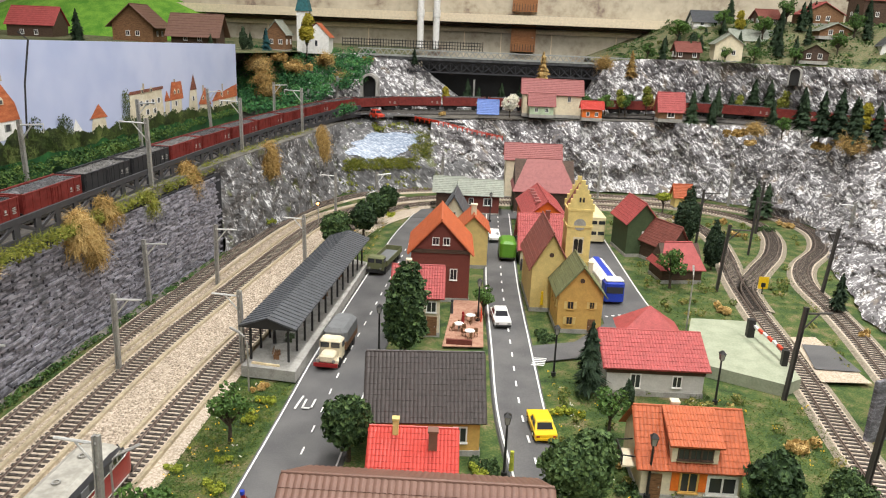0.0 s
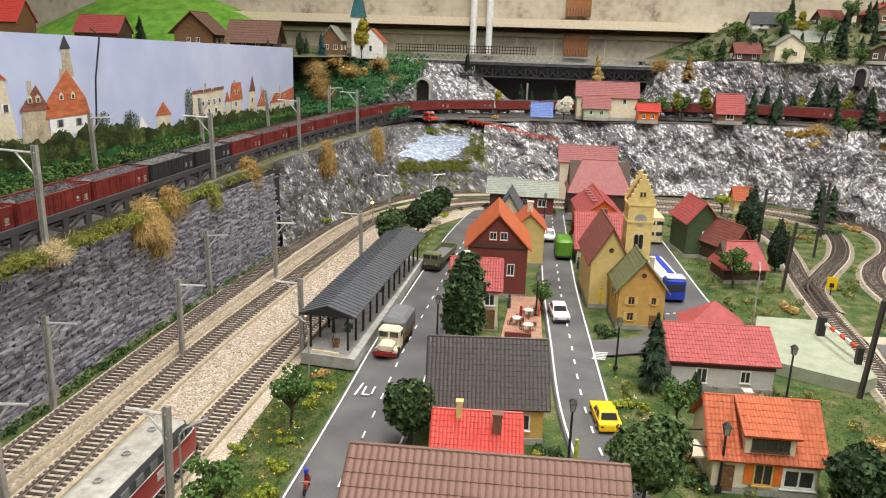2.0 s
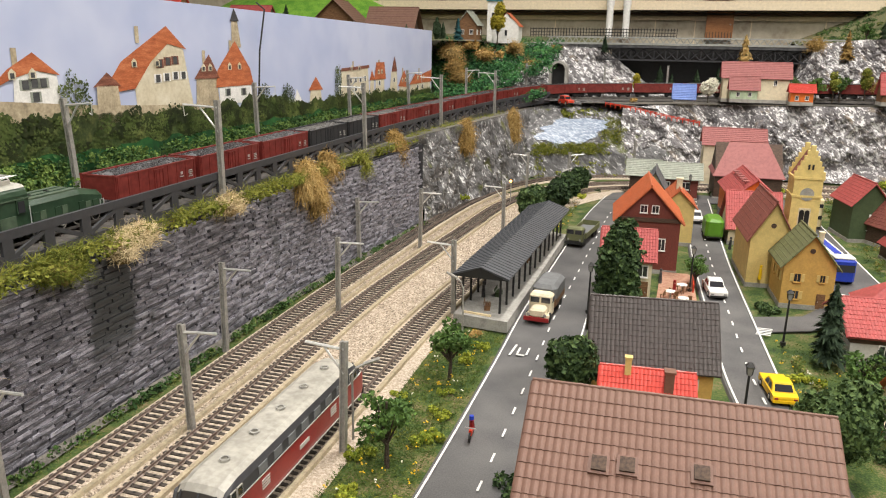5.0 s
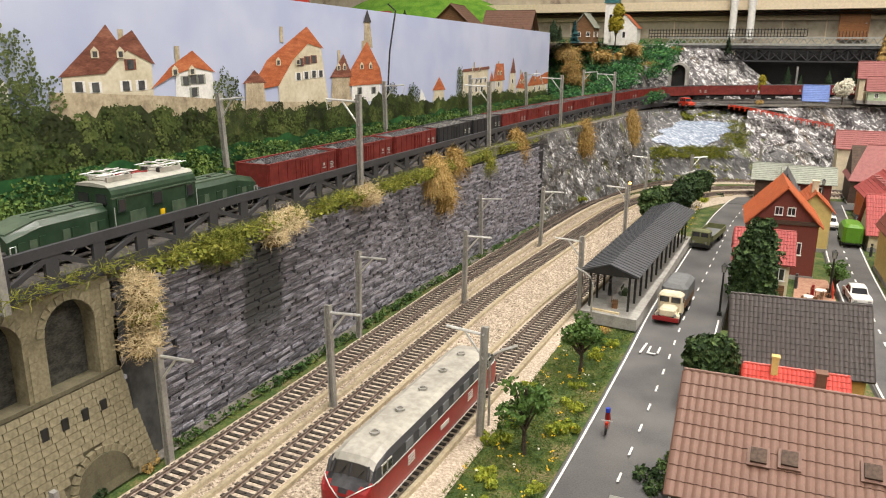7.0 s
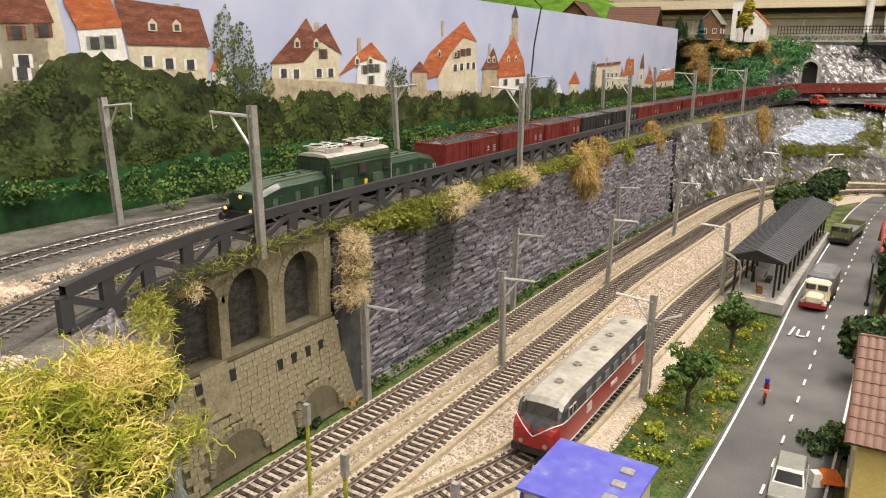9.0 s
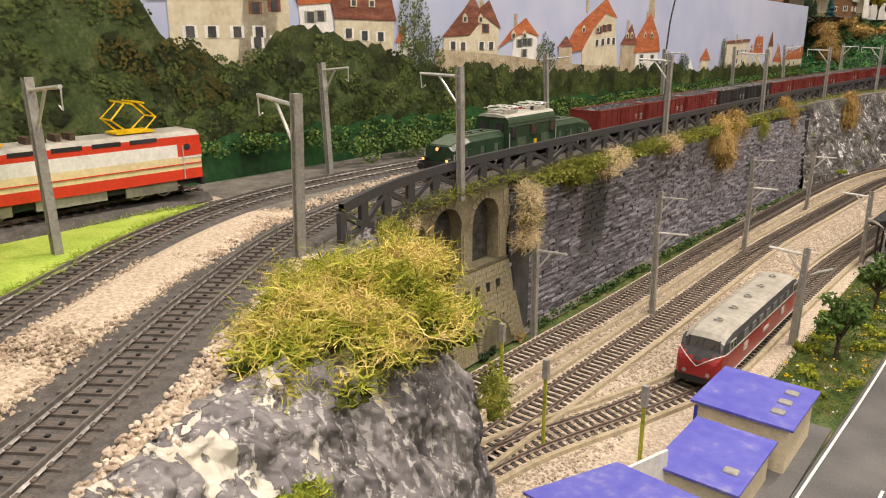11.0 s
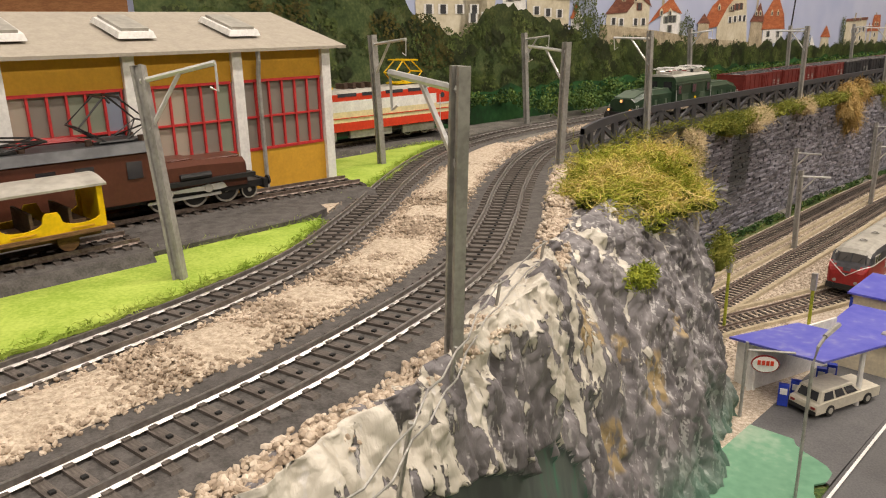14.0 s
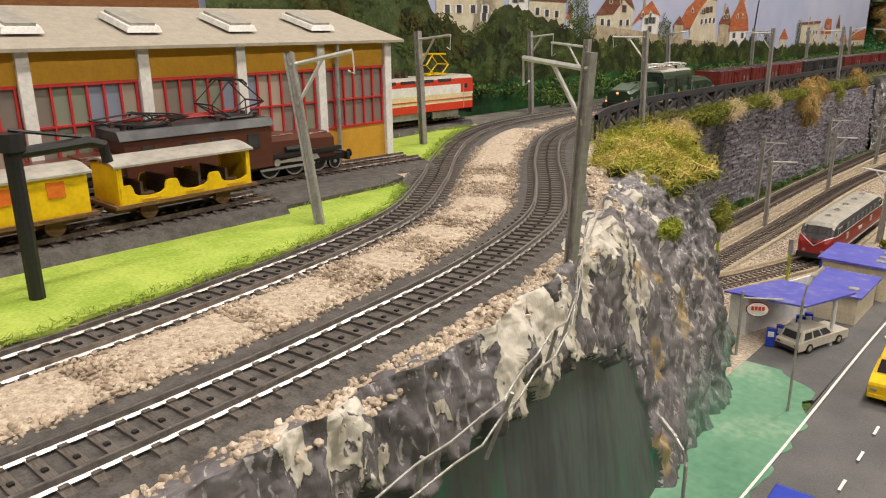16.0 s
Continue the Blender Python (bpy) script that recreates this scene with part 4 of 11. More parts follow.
_, TS = railway("track_upper_siding", [(-0.2, -0.62, UP), (-0.205, -0.4, UP), (-0.217, -0.25, UP), (-0.245, -0.13, UP), (-0.292, -0.05, UP), (-0.348, 0.025, UP), (-0.396, 0.1, UP), (-0.43, 0.18, UP), (-0.444, 0.27, UP), (-0.443, 0.4, UP), (-0.438, 0.7, UP), (-0.436, 1.0, UP), (-0.428, 1.25, UP), (-0.408, 1.45, UP), (-0.375, 1.62, 0.1425), (-0.345, 1.7, 0.1443)], "upper siding curving beside the main line", lambda p: True, bed=BED, bedw=0.019, rail=RAIL, wood=SLEEPERGREY)

# gravel strips of the lower yard
b = B()
PT = [p for p in T2 if p.y < 1.66 and p.x < 0]
ribbon(b, PT, [(-0.04, -0.001), (-0.034, 0.0006), (-0.02, 0.0008), (0.022, 0.0008), (0.06, 0.0008), (0.106, 0.0006), (0.112, -0.001)])
tagged(b.put("yard_gravel", BALLAST), "pale tan gravel strips between the station tracks", "gravel", kind="structure")

# cork edging strips beside the station tracks
for pts, off in ((T1, 0.0215), (T2, -0.0185), (T2, 0.0185), (T3, 0.0185), (T3, -0.0185)):
    b = B()
    ribbon(b, [p for p in pts if 0.2 < p.y < 1.6 and p.x < 0], [(off - 0.0028, -0.0005), (off - 0.002, 0.003), (off + 0.0016, 0.0034), (off + 0.0024, -0.0005)])
    tagged(b.put("track_edging", SAND), "sand-coloured cork edging strip beside a station track", "edging", kind="structure")

# gravel shoulders of the eastern curves
for pts in (T1, T2, T3):
    b = B()
    ribbon(b, [p for p in pts if p.x > 0.25], [(-0.022, -0.0016), (-0.0175, 0.0004), (0.0175, 0.0004), (0.022, -0.0016)])
    tagged(b.put("gravel_shoulder", surf("dusty_shoulder", [(0.25, (0.16, 0.135, 0.1)), (0.75, (0.36, 0.31, 0.235))], 240, 0.95, bump=0.8, fine=4, depth=0.001)), "tan gravel shoulder under a curving track", "gravel", kind="structure")

# ---- roads ----
def road(name, pts, w, label, z=0.0):
    b = B()
    ribbon(b, spline(pts, 0.02), [(-w / 2 - 0.002, -0.003), (-w / 2, z), (w / 2, z), (w / 2 + 0.002, -0.003)])
    return tagged(b.put(name, ASPHALT), label, "road", kind="structure")


R1 = [(-0.07, -0.75, 0), (-0.065, -0.3, 0), (-0.062, 0.0, 0), (-0.062, 0.25, 0), (-0.056, 0.5, 0), (-0.055, 0.7, 0), (-0.056, 0.85, 0), (-0.052, 1.0, 0), (-0.048, 1.15, 0), (-0.042, 1.35, 0), (-0.025, 1.53, 0)]
R2 = [(0.17, 0.45, 0), (0.15, 0.62, 0), (0.133, 0.75, 0), (0.125, 0.9, 0), (0.115, 1.1, 0), (0.11, 1.3, 0), (0.105, 1.57, 0)]
road("road_station", R1, 0.074, "grey two-lane model road past the station")
road("road_town", R2, 0.05, "grey two-lane model street through the town", 0.0005)
flat("road_cross", [(-0.062, 1.5), (0.3, 1.56), (0.3, 1.62), (0.0, 1.6), (-0.05, 1.57)], 0.0007, ASPHALT, "grey cross street at the end of the town", "road")
flat("road_side", [(0.148, 0.87), (0.2, 0.89), (0.245, 0.92), (0.32, 1.0), (0.312, 1.1), (0.3, 1.39), (0.286, 1.6), (0.245, 1.6), (0.25, 1.35), (0.243, 1.0), (0.2, 0.935), (0.148, 0.915)], 0.0009, ASPHALT, "grey side street and parking strip", "road")


def lines(pts, off, w, dash=None, z=0.0016, name="road_marking", label="white painted road line"):
    P = spline(pts, 0.004)
    b = B()
    on = dash[0] if dash else 1e9
    gap = dash[1] if dash else 0
    run, seg = 0.0, []
    for i, p in enumerate(P):
        q = p + side(P, i) * off
        q.z = z
        if run % (on + gap) < on:
            seg.append(q)
        else:
            if len(seg) > 1:
                ribbon(b, seg, [(-w / 2, 0), (w / 2, 0)])
            seg = []
        run += 0.004
    if len(seg) > 1:
        ribbon(b, seg, [(-w / 2, 0), (w / 2, 0)])
    return tagged(b.put(name, ROADLINE), label, "road marking", kind="structure")


lines(R1, -0.034, 0.0016)
lines(R1[:7], 0.034, 0.0016)
lines(R1, 0.001, 0.0016, (0.016, 0.02), label="white dashed centre line")
lines(R2, -0.0225, 0.0018)
lines(R2[2:], 0.0225, 0.0018)
lines(R2, 0.0, 0.002, (0.014, 0.022), label="white dashed centre line")
lines([(0.318, 1.02, 0), (0.309, 1.12, 0), (0.297, 1.39, 0), (0.286, 1.58, 0)], 0, 0.002)

# ---- retaining wall ----
WL = spline([(-0.3505, 0.395, 0), (-0.3515, 0.6, 0), (-0.3505, 0.8, 0), (-0.338, 1.0, 0), (-0.324, 1.21, 0)], 0.004)
rw = thing("wall_retaining", "dark slate strip-stone retaining wall below the upper line", "retaining wall", kind="structure")
b = B()
ribbon(b, WL, [(-0.01, -0.002), (-0.01, UP - 0.014), (0.0, UP - 0.013), (0.0, -0.002)])
b.put("core", WALLJOINT, rw)
VAR = []
for i in range(8):
    L = 0.008 + 0.0024 * i
    VAR.append((L, B().box(0, 0, 0, L, 0.003, 0.0026, 0, 0, 0.93).mesh("stone", STONEWALL)))
rest = B()
nst = 0
for r in range(42):
    i, zz = rnd.randint(0, 3), 0.002 + r * 0.0029
    while i < len(WL) - 6:
        k = rnd.randrange(8)
        L = VAR[k][0]
        n = max(2, round(L / 0.004))
        p = WL[min(i + n // 2, len(WL) - 1)]
        s = side(WL, min(i + n // 2, len(WL) - 2))
        rz = math.degrees(math.atan2(s.y, s.x)) - 90
        q = p + s * (-0.0012 + rnd.random() * 0.0019)
        tilt = rnd.uniform(-1.5, 1.5)
        if 0.42 < p.y < 0.62 and r % 2 == 0 and nst < 290:
            o = new("stone", VAR[k][1])
            o.parent = rw
            o.matrix_basis = pose(q.x, q.y, zz, 0, tilt, rz)
            nst += 1
        else:
            rest.box(q.x, q.y, zz + rnd.uniform(0, 0.0006), n * 0.004 * 0.97, 0.003, 0.0026, 0, rz, 0.93)
        i += n
tagged(rest.put("stones", STONEWALL, rw), kind="stuff")
SMOOTHGREY = surf("smooth_dark_grey_render", [(0.3, (0.035, 0.036, 0.04)), (0.7, (0.085, 0.088, 0.09))], 40, 0.5, bump=0.1)
B().box(-0.3495, 0.4065, 0, 0.006, 0.023, UP - 0.014).put("render_patch", SMOOTHGREY, rw, "smooth dark grey rendered strip")
# kerb at the foot of the wall, coping moss on top
b = B()
ribbon(b, WL, [(0.002, 0.0), (0.002, 0.003), (0.006, 0.002), (0.01, 0.0)])
tagged(b.put("wall_kerb", EARTH), "dull earth bank along the wall's foot", "kerb", kind="structure")

# ---- arcade wall of sandstone ----
aw = thing("wall_arcade", "sandstone arcade wall with blind arches and a battered base", "arcade wall", kind="structure")
AX, LED = -0.352, 0.073


def arch_outline(c, hw, spring, n=10):
    return [(c + hw * math.cos(math.pi * i / n), spring + hw * math.sin(math.pi * i / n)) for i in range(n + 1)]


ARCHES = [(0.271, 0.247, 0.292), (0.313, 0.292, 0.3375), (0.3615, 0.3375, 0.391)]
for c, ya, yb in ARCHES:
    hw = 0.0172
    prof = [(ya, LED), (ya, UP - 0.006), (yb, UP - 0.006), (yb, LED), (c + hw, LED)] + arch_outline(c, hw, 0.109) + [(c - hw, LED)]
    B().prism(prof, AX - 0.012, AX, "x").put("arch_bay", SANDSTONE, aw)
    for i in range(11):
        a = math.pi * (i + 0.5) / 11
        o = B().box(0, 0, -0.0025, 0.0012, 0.0046, 0.005).put("voussoir", SANDSTONE, aw)
        o.matrix_basis = pose(AX, c + (hw + 0.0025) * math.cos(a), 0.109 + (hw + 0.0025) * math.sin(a), math.degrees(a) - 90)
# olive-grey niche stone, darkened in its colour for the shade of the recess
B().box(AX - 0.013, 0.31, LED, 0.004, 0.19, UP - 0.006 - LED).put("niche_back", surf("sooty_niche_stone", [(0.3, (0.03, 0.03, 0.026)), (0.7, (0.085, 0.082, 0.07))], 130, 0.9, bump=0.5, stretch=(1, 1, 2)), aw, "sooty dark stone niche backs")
B().box(AX - 0.012, 0.2345, 0, 0.006, 0.024, UP - 0.004).put("end_panel", SMOOTHGREY, aw, "dark grey painted end panel")
# battered lower part
LOWX = AX + 0.012
holes = [(0.267, 0.0575), (0.2935, 0.0575)] + [(y, 0.05) for y in (0.3335, 0.347, 0.361, 0.3745)]
arches = [(0.288, 0.021, 0.006), (0.364, 0.0205, 0.006)]


def lowx(z):
    return LOWX - 0.012 * z / LED


b = B()
b.add([(AX + 0.0108, 0.245, 0), (AX + 0.0108, 0.404, 0), (AX - 0.0012, 0.392, LED), (AX - 0.0012, 0.245, LED)], [(0, 1, 2, 3)])
b.box(AX - 0.006, 0.3185, LED - 0.0025, 0.0135, 0.147, 0.0025)
b.quad((AX + 0.011, 0.404, 0), (AX - 0.012, 0.404, 0), (AX - 0.012, 0.392, LED), (AX, 0.392, LED))
b.put("base_core", SANDJOINT, aw)
blk = B().box(0, 0, 0, 0.0026, 0.0078, 0.0044, 0, 0, 0.95).mesh("block", SANDSTONE)
z, row = 0.0, 0
while z < LED - 0.005:
    y, end = 0.246 + (0.004 if row % 2 else 0), 0.4045 - 0.012 * z / LED
    while y < end - 0.0035:
        L = 0.0081 * rnd.uniform(0.92, 1.15)
        if y + L > end - 0.003:
            L = end - y
        hit_arch = any(((y + L * f - c) ** 2 + max(0, z + 0.002 - sp) ** 2) ** 0.5 < hw + 0.0035 for c, hw, sp in arches for f in (0.0, 0.5, 1.0))
        if hit_arch or 0.27 < y + L / 2 < 0.291 and z > 0.037:
            y += 0.0012
            continue
        o = new("block", blk)
        o.parent = aw
        o.matrix_basis = pose(lowx(z) - 0.0009 + rnd.uniform(-0.0001, 0.0002), y + L / 2, z, 0, -9, 0) @ Matrix.Diagonal((1, L / 0.0081, 1, 1))
        y += L
    z += 0.00465
    row += 1
z, row = LED + 0.001, 0
while z < UP - 0.012:
    y = 0.2485 + (0.004 if row % 2 else 0)
    while y < 0.387:
        L = rnd.choice((0.0058, 0.0075))
        if all(abs(y + L * f - c) > 0.0182 + (0.004 if z > 0.1 else 0) and (z < 0.104 or (y + L * f - c) ** 2 + (z + 0.003 - 0.109) ** 2 > 0.0245 ** 2) or z > 0.134 for c, _, _ in ARCHES for f in (0.04, 0.5, 0.96)):
            o = new("block", blk)
            o.parent = aw
            o.matrix_basis = pose(AX - 0.0006, y + L / 2, z, 0, 0, 0) @ Matrix.Diagonal((1, L / 0.0081, 1, 1))
            y += L
        else:
            y += 0.002
    z += 0.00465
    row += 1
B().box(0, 0, 0, 0.0026, 0.021, 0.0335).put("render_patch", SANDSTONE, aw, "smooth sand-coloured render patch", at=pose(lowx(0.039) - 0.0007, 0.2805, 0.039, 0, -9, 0))
# slits are raised black boxes; the colour stands in for a shaded recess
for hy, hz in holes:
    B().box(lowx(hz) - 0.0012, hy, hz, 0.0032, 0.0046, 0.0076, 0, 0, 0.98).put("slit_window", BLACK, aw, "black slit window")
for c, hw, sp in arches:
    pr = [(c - hw, 0)] + arch_outline(c, hw, sp)[::-1] + [(c + hw, 0)]
    B().prism(pr, LOWX - 0.004, LOWX - 0.0022, "x").put("arch_shadow", SANDJOINT, aw)
    for i in range(13):
        a = math.pi * (i + 0.5) / 13
        o = B().box(0, 0, -0.002, 0.003, 0.0046, 0.004).put("voussoir", SANDSTONE, aw)
        zz = sp + (hw + 0.002) * math.sin(a)
        o.matrix_basis = pose(lowx(zz) - 0.0002, c + (hw + 0.002) * math.cos(a), zz, math.degrees(a) - 90)

# ---- girder parapet ----
gp = thing("girder_parapet", "dark grey lattice girder parapet beside the upper track", "parapet", kind="structure")
GP = [p + side(TM, i) * 0.035 for i, p in enumerate(TM) if 0.148 < p.y < 1.9 and p.x < -0.2]
for z0, z1, nm in ((-0.004, 0.0035, "bottom_rail"), (0.0165, 0.0225, "top_rail")):
    b = B()
    ribbon(b, GP, [(-0.0015, z0), (-0.0015, z1), (0.0015, z1), (0.0015, z0), (-0.0015, z0)])
    b.put(nm, DARKGIRDER, gp)
k = 0
i = 0
while i + 5 < len(GP):
    a, c = GP[i], GP[i + 5]
    d = (c - a)
    rz = math.degrees(math.atan2(d.y, d.x))
    B().box(0, 0, 0.002, 0.0085, 0.0024, 0.016).put("post", DARKGIRDER, gp, at=pose(a.x, a.y, a.z, 0, 0, rz))
    p0, p1 = (a, c) if k % 2 else (c, a)
    u = (p1 - p0).normalized() * 0.0042
    sd = Vector((u.y, -u.x, 0)).normalized() * 0.0011
    lo, hi = Vector((p0.x, p0.y, p0.z + 0.003)), Vector((p1.x, p1.y, p1.z + 0.017))
    B().add([lo - u - sd, lo + u - sd, hi + u - sd, hi - u - sd, lo - u + sd, lo + u + sd, hi + u + sd, hi - u + sd], [(0, 1, 2, 3), (7, 6, 5, 4), (0, 4, 5, 1), (1, 5, 6, 2), (2, 6, 7, 3), (3, 7, 4, 0)]).put("diagonal", DARKGIRDER, gp)
    i += 5
    k += 1

# ---- catenary masts ----
def mast(x, y, z, h, arm, rz, mat=METAL, tilt=(0, 0), r=0.0021, group="grey catenary masts", label="grey metal catenary mast with bracket arm", grip=True):
    """rz: the way the arm points; arm: its length."""
    m = thing("catenary_mast", label, "catenary mast", pose(x, y, z, tilt[0], tilt[1], 0), group)
    c, s = math.cos(radians(rz)), math.sin(radians(rz))
    b = B()
    prof = [(-r * 1.1, -r * 1.05), (-r * 0.6, -r * 1.05), (-r * 0.6, -r * 0.25), (r * 0.6, -r * 0.25), (r * 0.6, -r * 1.05), (r * 1.1, -r * 1.05), (r * 1.1, r * 1.05), (r * 0.6, r * 1.05), (r * 0.6, r * 0.25), (-r * 0.6, r * 0.25), (-r * 0.6, r * 1.05), (-r * 1.1, r * 1.05)]
    b.add([(u * c - v * s, u * s + v * c, zz) for zz in (-0.002, h) for u, v in prof], [(0, 3, 8, 11), (0, 1, 2, 3), (8, 9, 10, 11), (3, 4, 7, 8), (4, 5, 6, 7), (12, 15, 20, 23), (12, 13, 14, 15), (20, 21, 22, 23), (15, 16, 19, 20), (16, 17, 18, 19)] + [(i, (i + 1) % 12, 12 + (i + 1) % 12, 12 + i) for i in range(12)])
    b.put("pole", mat, m)
    zt = h * 0.93
    B().tube([(0, 0, zt), (c * arm, s * arm, zt + 0.0015)], 0.0011, 6).put("arm", SILVER if mat is METAL else mat, m)
    B().tube([(0, 0, zt - arm * 0.62), (c * arm * 0.52, s * arm * 0.52, zt + 0.0004)], 0.0009, 5).put("brace", SILVER if mat is METAL else mat, m)
    if grip:
        B().tube([(c * arm, s * arm, zt + 0.001), (c * arm * 0.97, s * arm * 0.97, zt - 0.009), (c * arm * 0.88, s * arm * 0.88, zt - 0.007)], 0.0005, 4).put("dropper", SILVER if mat is METAL else mat, m)
    return m


for x, y, rz in ((-0.279, 0.785, 0), (-0.277, 1.054, 0), (-0.160, 0.818, 180), (-0.176, 1.137, 180), (-0.206, 1.48, 185), (-0.332, 0.967, 0), (-0.335, 0.657, 0), (-0.276, 0.52, 0), (-0.333, 0.408, 0), (-0.13, 1.50, 30), (-0.02, 1.72, 60), (-0.157, 0.527, 180)):
    mast(x, y, 0, 0.084 + rnd.uniform(-0.002, 0.002), 0.029, rz, tilt=(rnd.uniform(-1.5, 1.5), rnd.uniform(-1.5, 1.5)), grip=False)
for y in (0.318, 0.69, 1.03, 1.35, 1.62):
    x = min(GP, key=lambda p: abs(p.y - y)).x + 0.004
    mast(x, y, UP - 0.004, 0.092, 0.036, 180, tilt=(0, rnd.uniform(-1.5, 1.0)))
for x, y in ((-0.472, 0.309), (-0.472, 0.645), (-0.47, 0.96), (-0.467, 1.25), (-0.45, 1.5), (-0.40, 1.74)):
    mast(x, y, UP, 0.088, 0.03, 0, tilt=(0, rnd.uniform(-4, 0)))
for x, y, rz in ((-0.3, 1.93, -60), (-0.12, 2.02, -90), (0.03, 2.02, -90), (0.3, 2.03, -90), (0.78, 1.92, -120)):
    mast(x, y, 0.15, 0.085, 0.03, rz, grip=False)
mast(-0.138, -0.138, UP, 0.0835, 0.032, 172, tilt=(0, 3), r=0.0018)
mast(-0.303, 0.135, UP, 0.083, 0.036, 172, tilt=(0, 2.5), r=0.0021)
mast(-0.402, 0.06, UP, 0.09, 0.034, 0, tilt=(0, -3), r=0.0021)
mast(-0.266, -0.157, UP, 0.084, 0.03, 40, tilt=(-2, -14), r=0.002)
for x, y, rz, tl in ((0.403, 0.826, 12, 3), (0.426, 1.161, 0, 3), (0.394, 0.64, 15, 3), (0.582, 1.178, 190, 4), (0.537, 1.372, -20, 1), (0.6, 1.53, 180, 1), (0.46, 1.42, 0, 1)):
    mast(x, y, 0, 0.1, 0.03, rz, DARKMAST, (0, tl), 0.0018, "dark catenary masts", "dark brown catenary mast with bracket arm", False)
for x, y in ((0.62, 1.78), (0.735, 1.45), (0.33, 1.78)):
    mast(x, y, 0, 0.085, 0.028, 180, grip=False)

# ---- the freight train ----
SP = [0.0]
for p, q in zip(TM, TM[1:]):
    SP.append(SP[-1] + (q - p).length)


def on_line(s):
    """The pose on the upper main line s metres along it; local y points ahead along the line."""
    j = max(0, min(len(SP) - 2, int(np.searchsorted(SP, s)) - 1))
    p = TM[j].lerp(TM[j + 1], (s - SP[j]) / (SP[j + 1] - SP[j]))
    a, c = TM[max(0, j - 3)], TM[min(len(TM) - 1, j + 4)]
    d = (c - a).normalized()
    return pose(p.x, p.y, p.z + 0.004, math.degrees(math.asin(d.z)), 0, math.degrees(math.atan2(-d.x, d.y)))


def chassis(name_s0, L):
    """Pose of a vehicle whose middle is at s, by its two pivots."""
    a, c = on_line(name_s0 - L * 0.33).translation, on_line(name_s0 + L * 0.33).translation
    m, d = (a + c) / 2, (c - a).normalized()
    return pose(m.x, m.y, m.z, math.degrees(math.asin(d.z)), 0, math.degrees(math.atan2(-d.x, d.y)))


S0 = next(SP[i] for i, p in enumerate(TM) if p.y > 0.338)
cabp = chassis(S0 + 0.1165, 0.08)
loco = thing("electric_locomotive", "dark green articulated electric locomotive with grey roof, headlights lit", "locomotive", cabp)


def loc(name, bb, mat, rel, label="", smooth=False, parent=None):
    o = bb.put(name, mat, parent or loco, label, smooth)
    if parent is None:
        o.matrix_basis = rel
    return o


I4 = Matrix.Identity(4)
# middle cab body
b = B()
W2 = 0.0165
b.prism([(-W2, 0.0095), (W2, 0.0095), (W2 + 0.0003, 0.034), (W2 - 0.0008, 0.0368), (W2 - 0.0028, 0.0386), (-W2 + 0.0028, 0.0386), (-W2 + 0.0008, 0.0368), (-W2 - 0.0003, 0.034)], -0.038, 0.038)
loc("cab_body", b, LOCOGREEN, I4)
loc("roof", B().prism([(-0.0145, 0.0385), (0.0145, 0.0385), (0.0125, 0.0402), (0.0, 0.0412), (-0.0125, 0.0402)], -0.0385, 0.0385), LOCOROOF, I4, "pale grey-green roof")
for e in (-1, 1):
    for y0, w in ((-0.031, 0.006), (0.0, 0.008), (0.031, 0.006)):
        fr = loc("window", B().box(e * (W2 + 0.0003), y0, 0.0215, 0.0012, w + 0.0014, 0.0095), LOCOGREEN, I4)
        B().box(e * (W2 + 0.0006), y0, 0.0222, 0.0013, w - 0.0006, 0.0078).put("pane", WINDOW, fr)
    for y0, w in ((-0.018, 0.0135), (0.0195, 0.013)):
        loc("grille", B().box(e * (W2 + 0.0002), y0, 0.0125, 0.0012, w, 0.0085), HOODTOP, I4, "grey-green louvre panel")
    loc("data_plate", B().box(e * (W2 + 0.0002), 0.004, 0.0135, 0.0013, 0.0035, 0.004), YELLOW, I4, "small yellow lettering panel with unreadable writing")
    for y0 in (-0.0375, 0.0375):
        loc("grab_rail", B().tube([(e * (W2 + 0.0012), y0, 0.012), (e * (W2 + 0.0012), y0, 0.026)], 0.0004, 4), SILVER, I4)
    loc("gutter", B().box(e * (W2 + 0.0002), 0, 0.0312, 0.0012, 0.077, 0.0009), HOODTOP, I4)
for e in (-1, 1):
    for x in (-0.008, 0.008):
        loc("front_window", B().box(x, e * 0.0382, 0.0275, 0.0085, 0.001, 0.0065), WINDOW, I4)
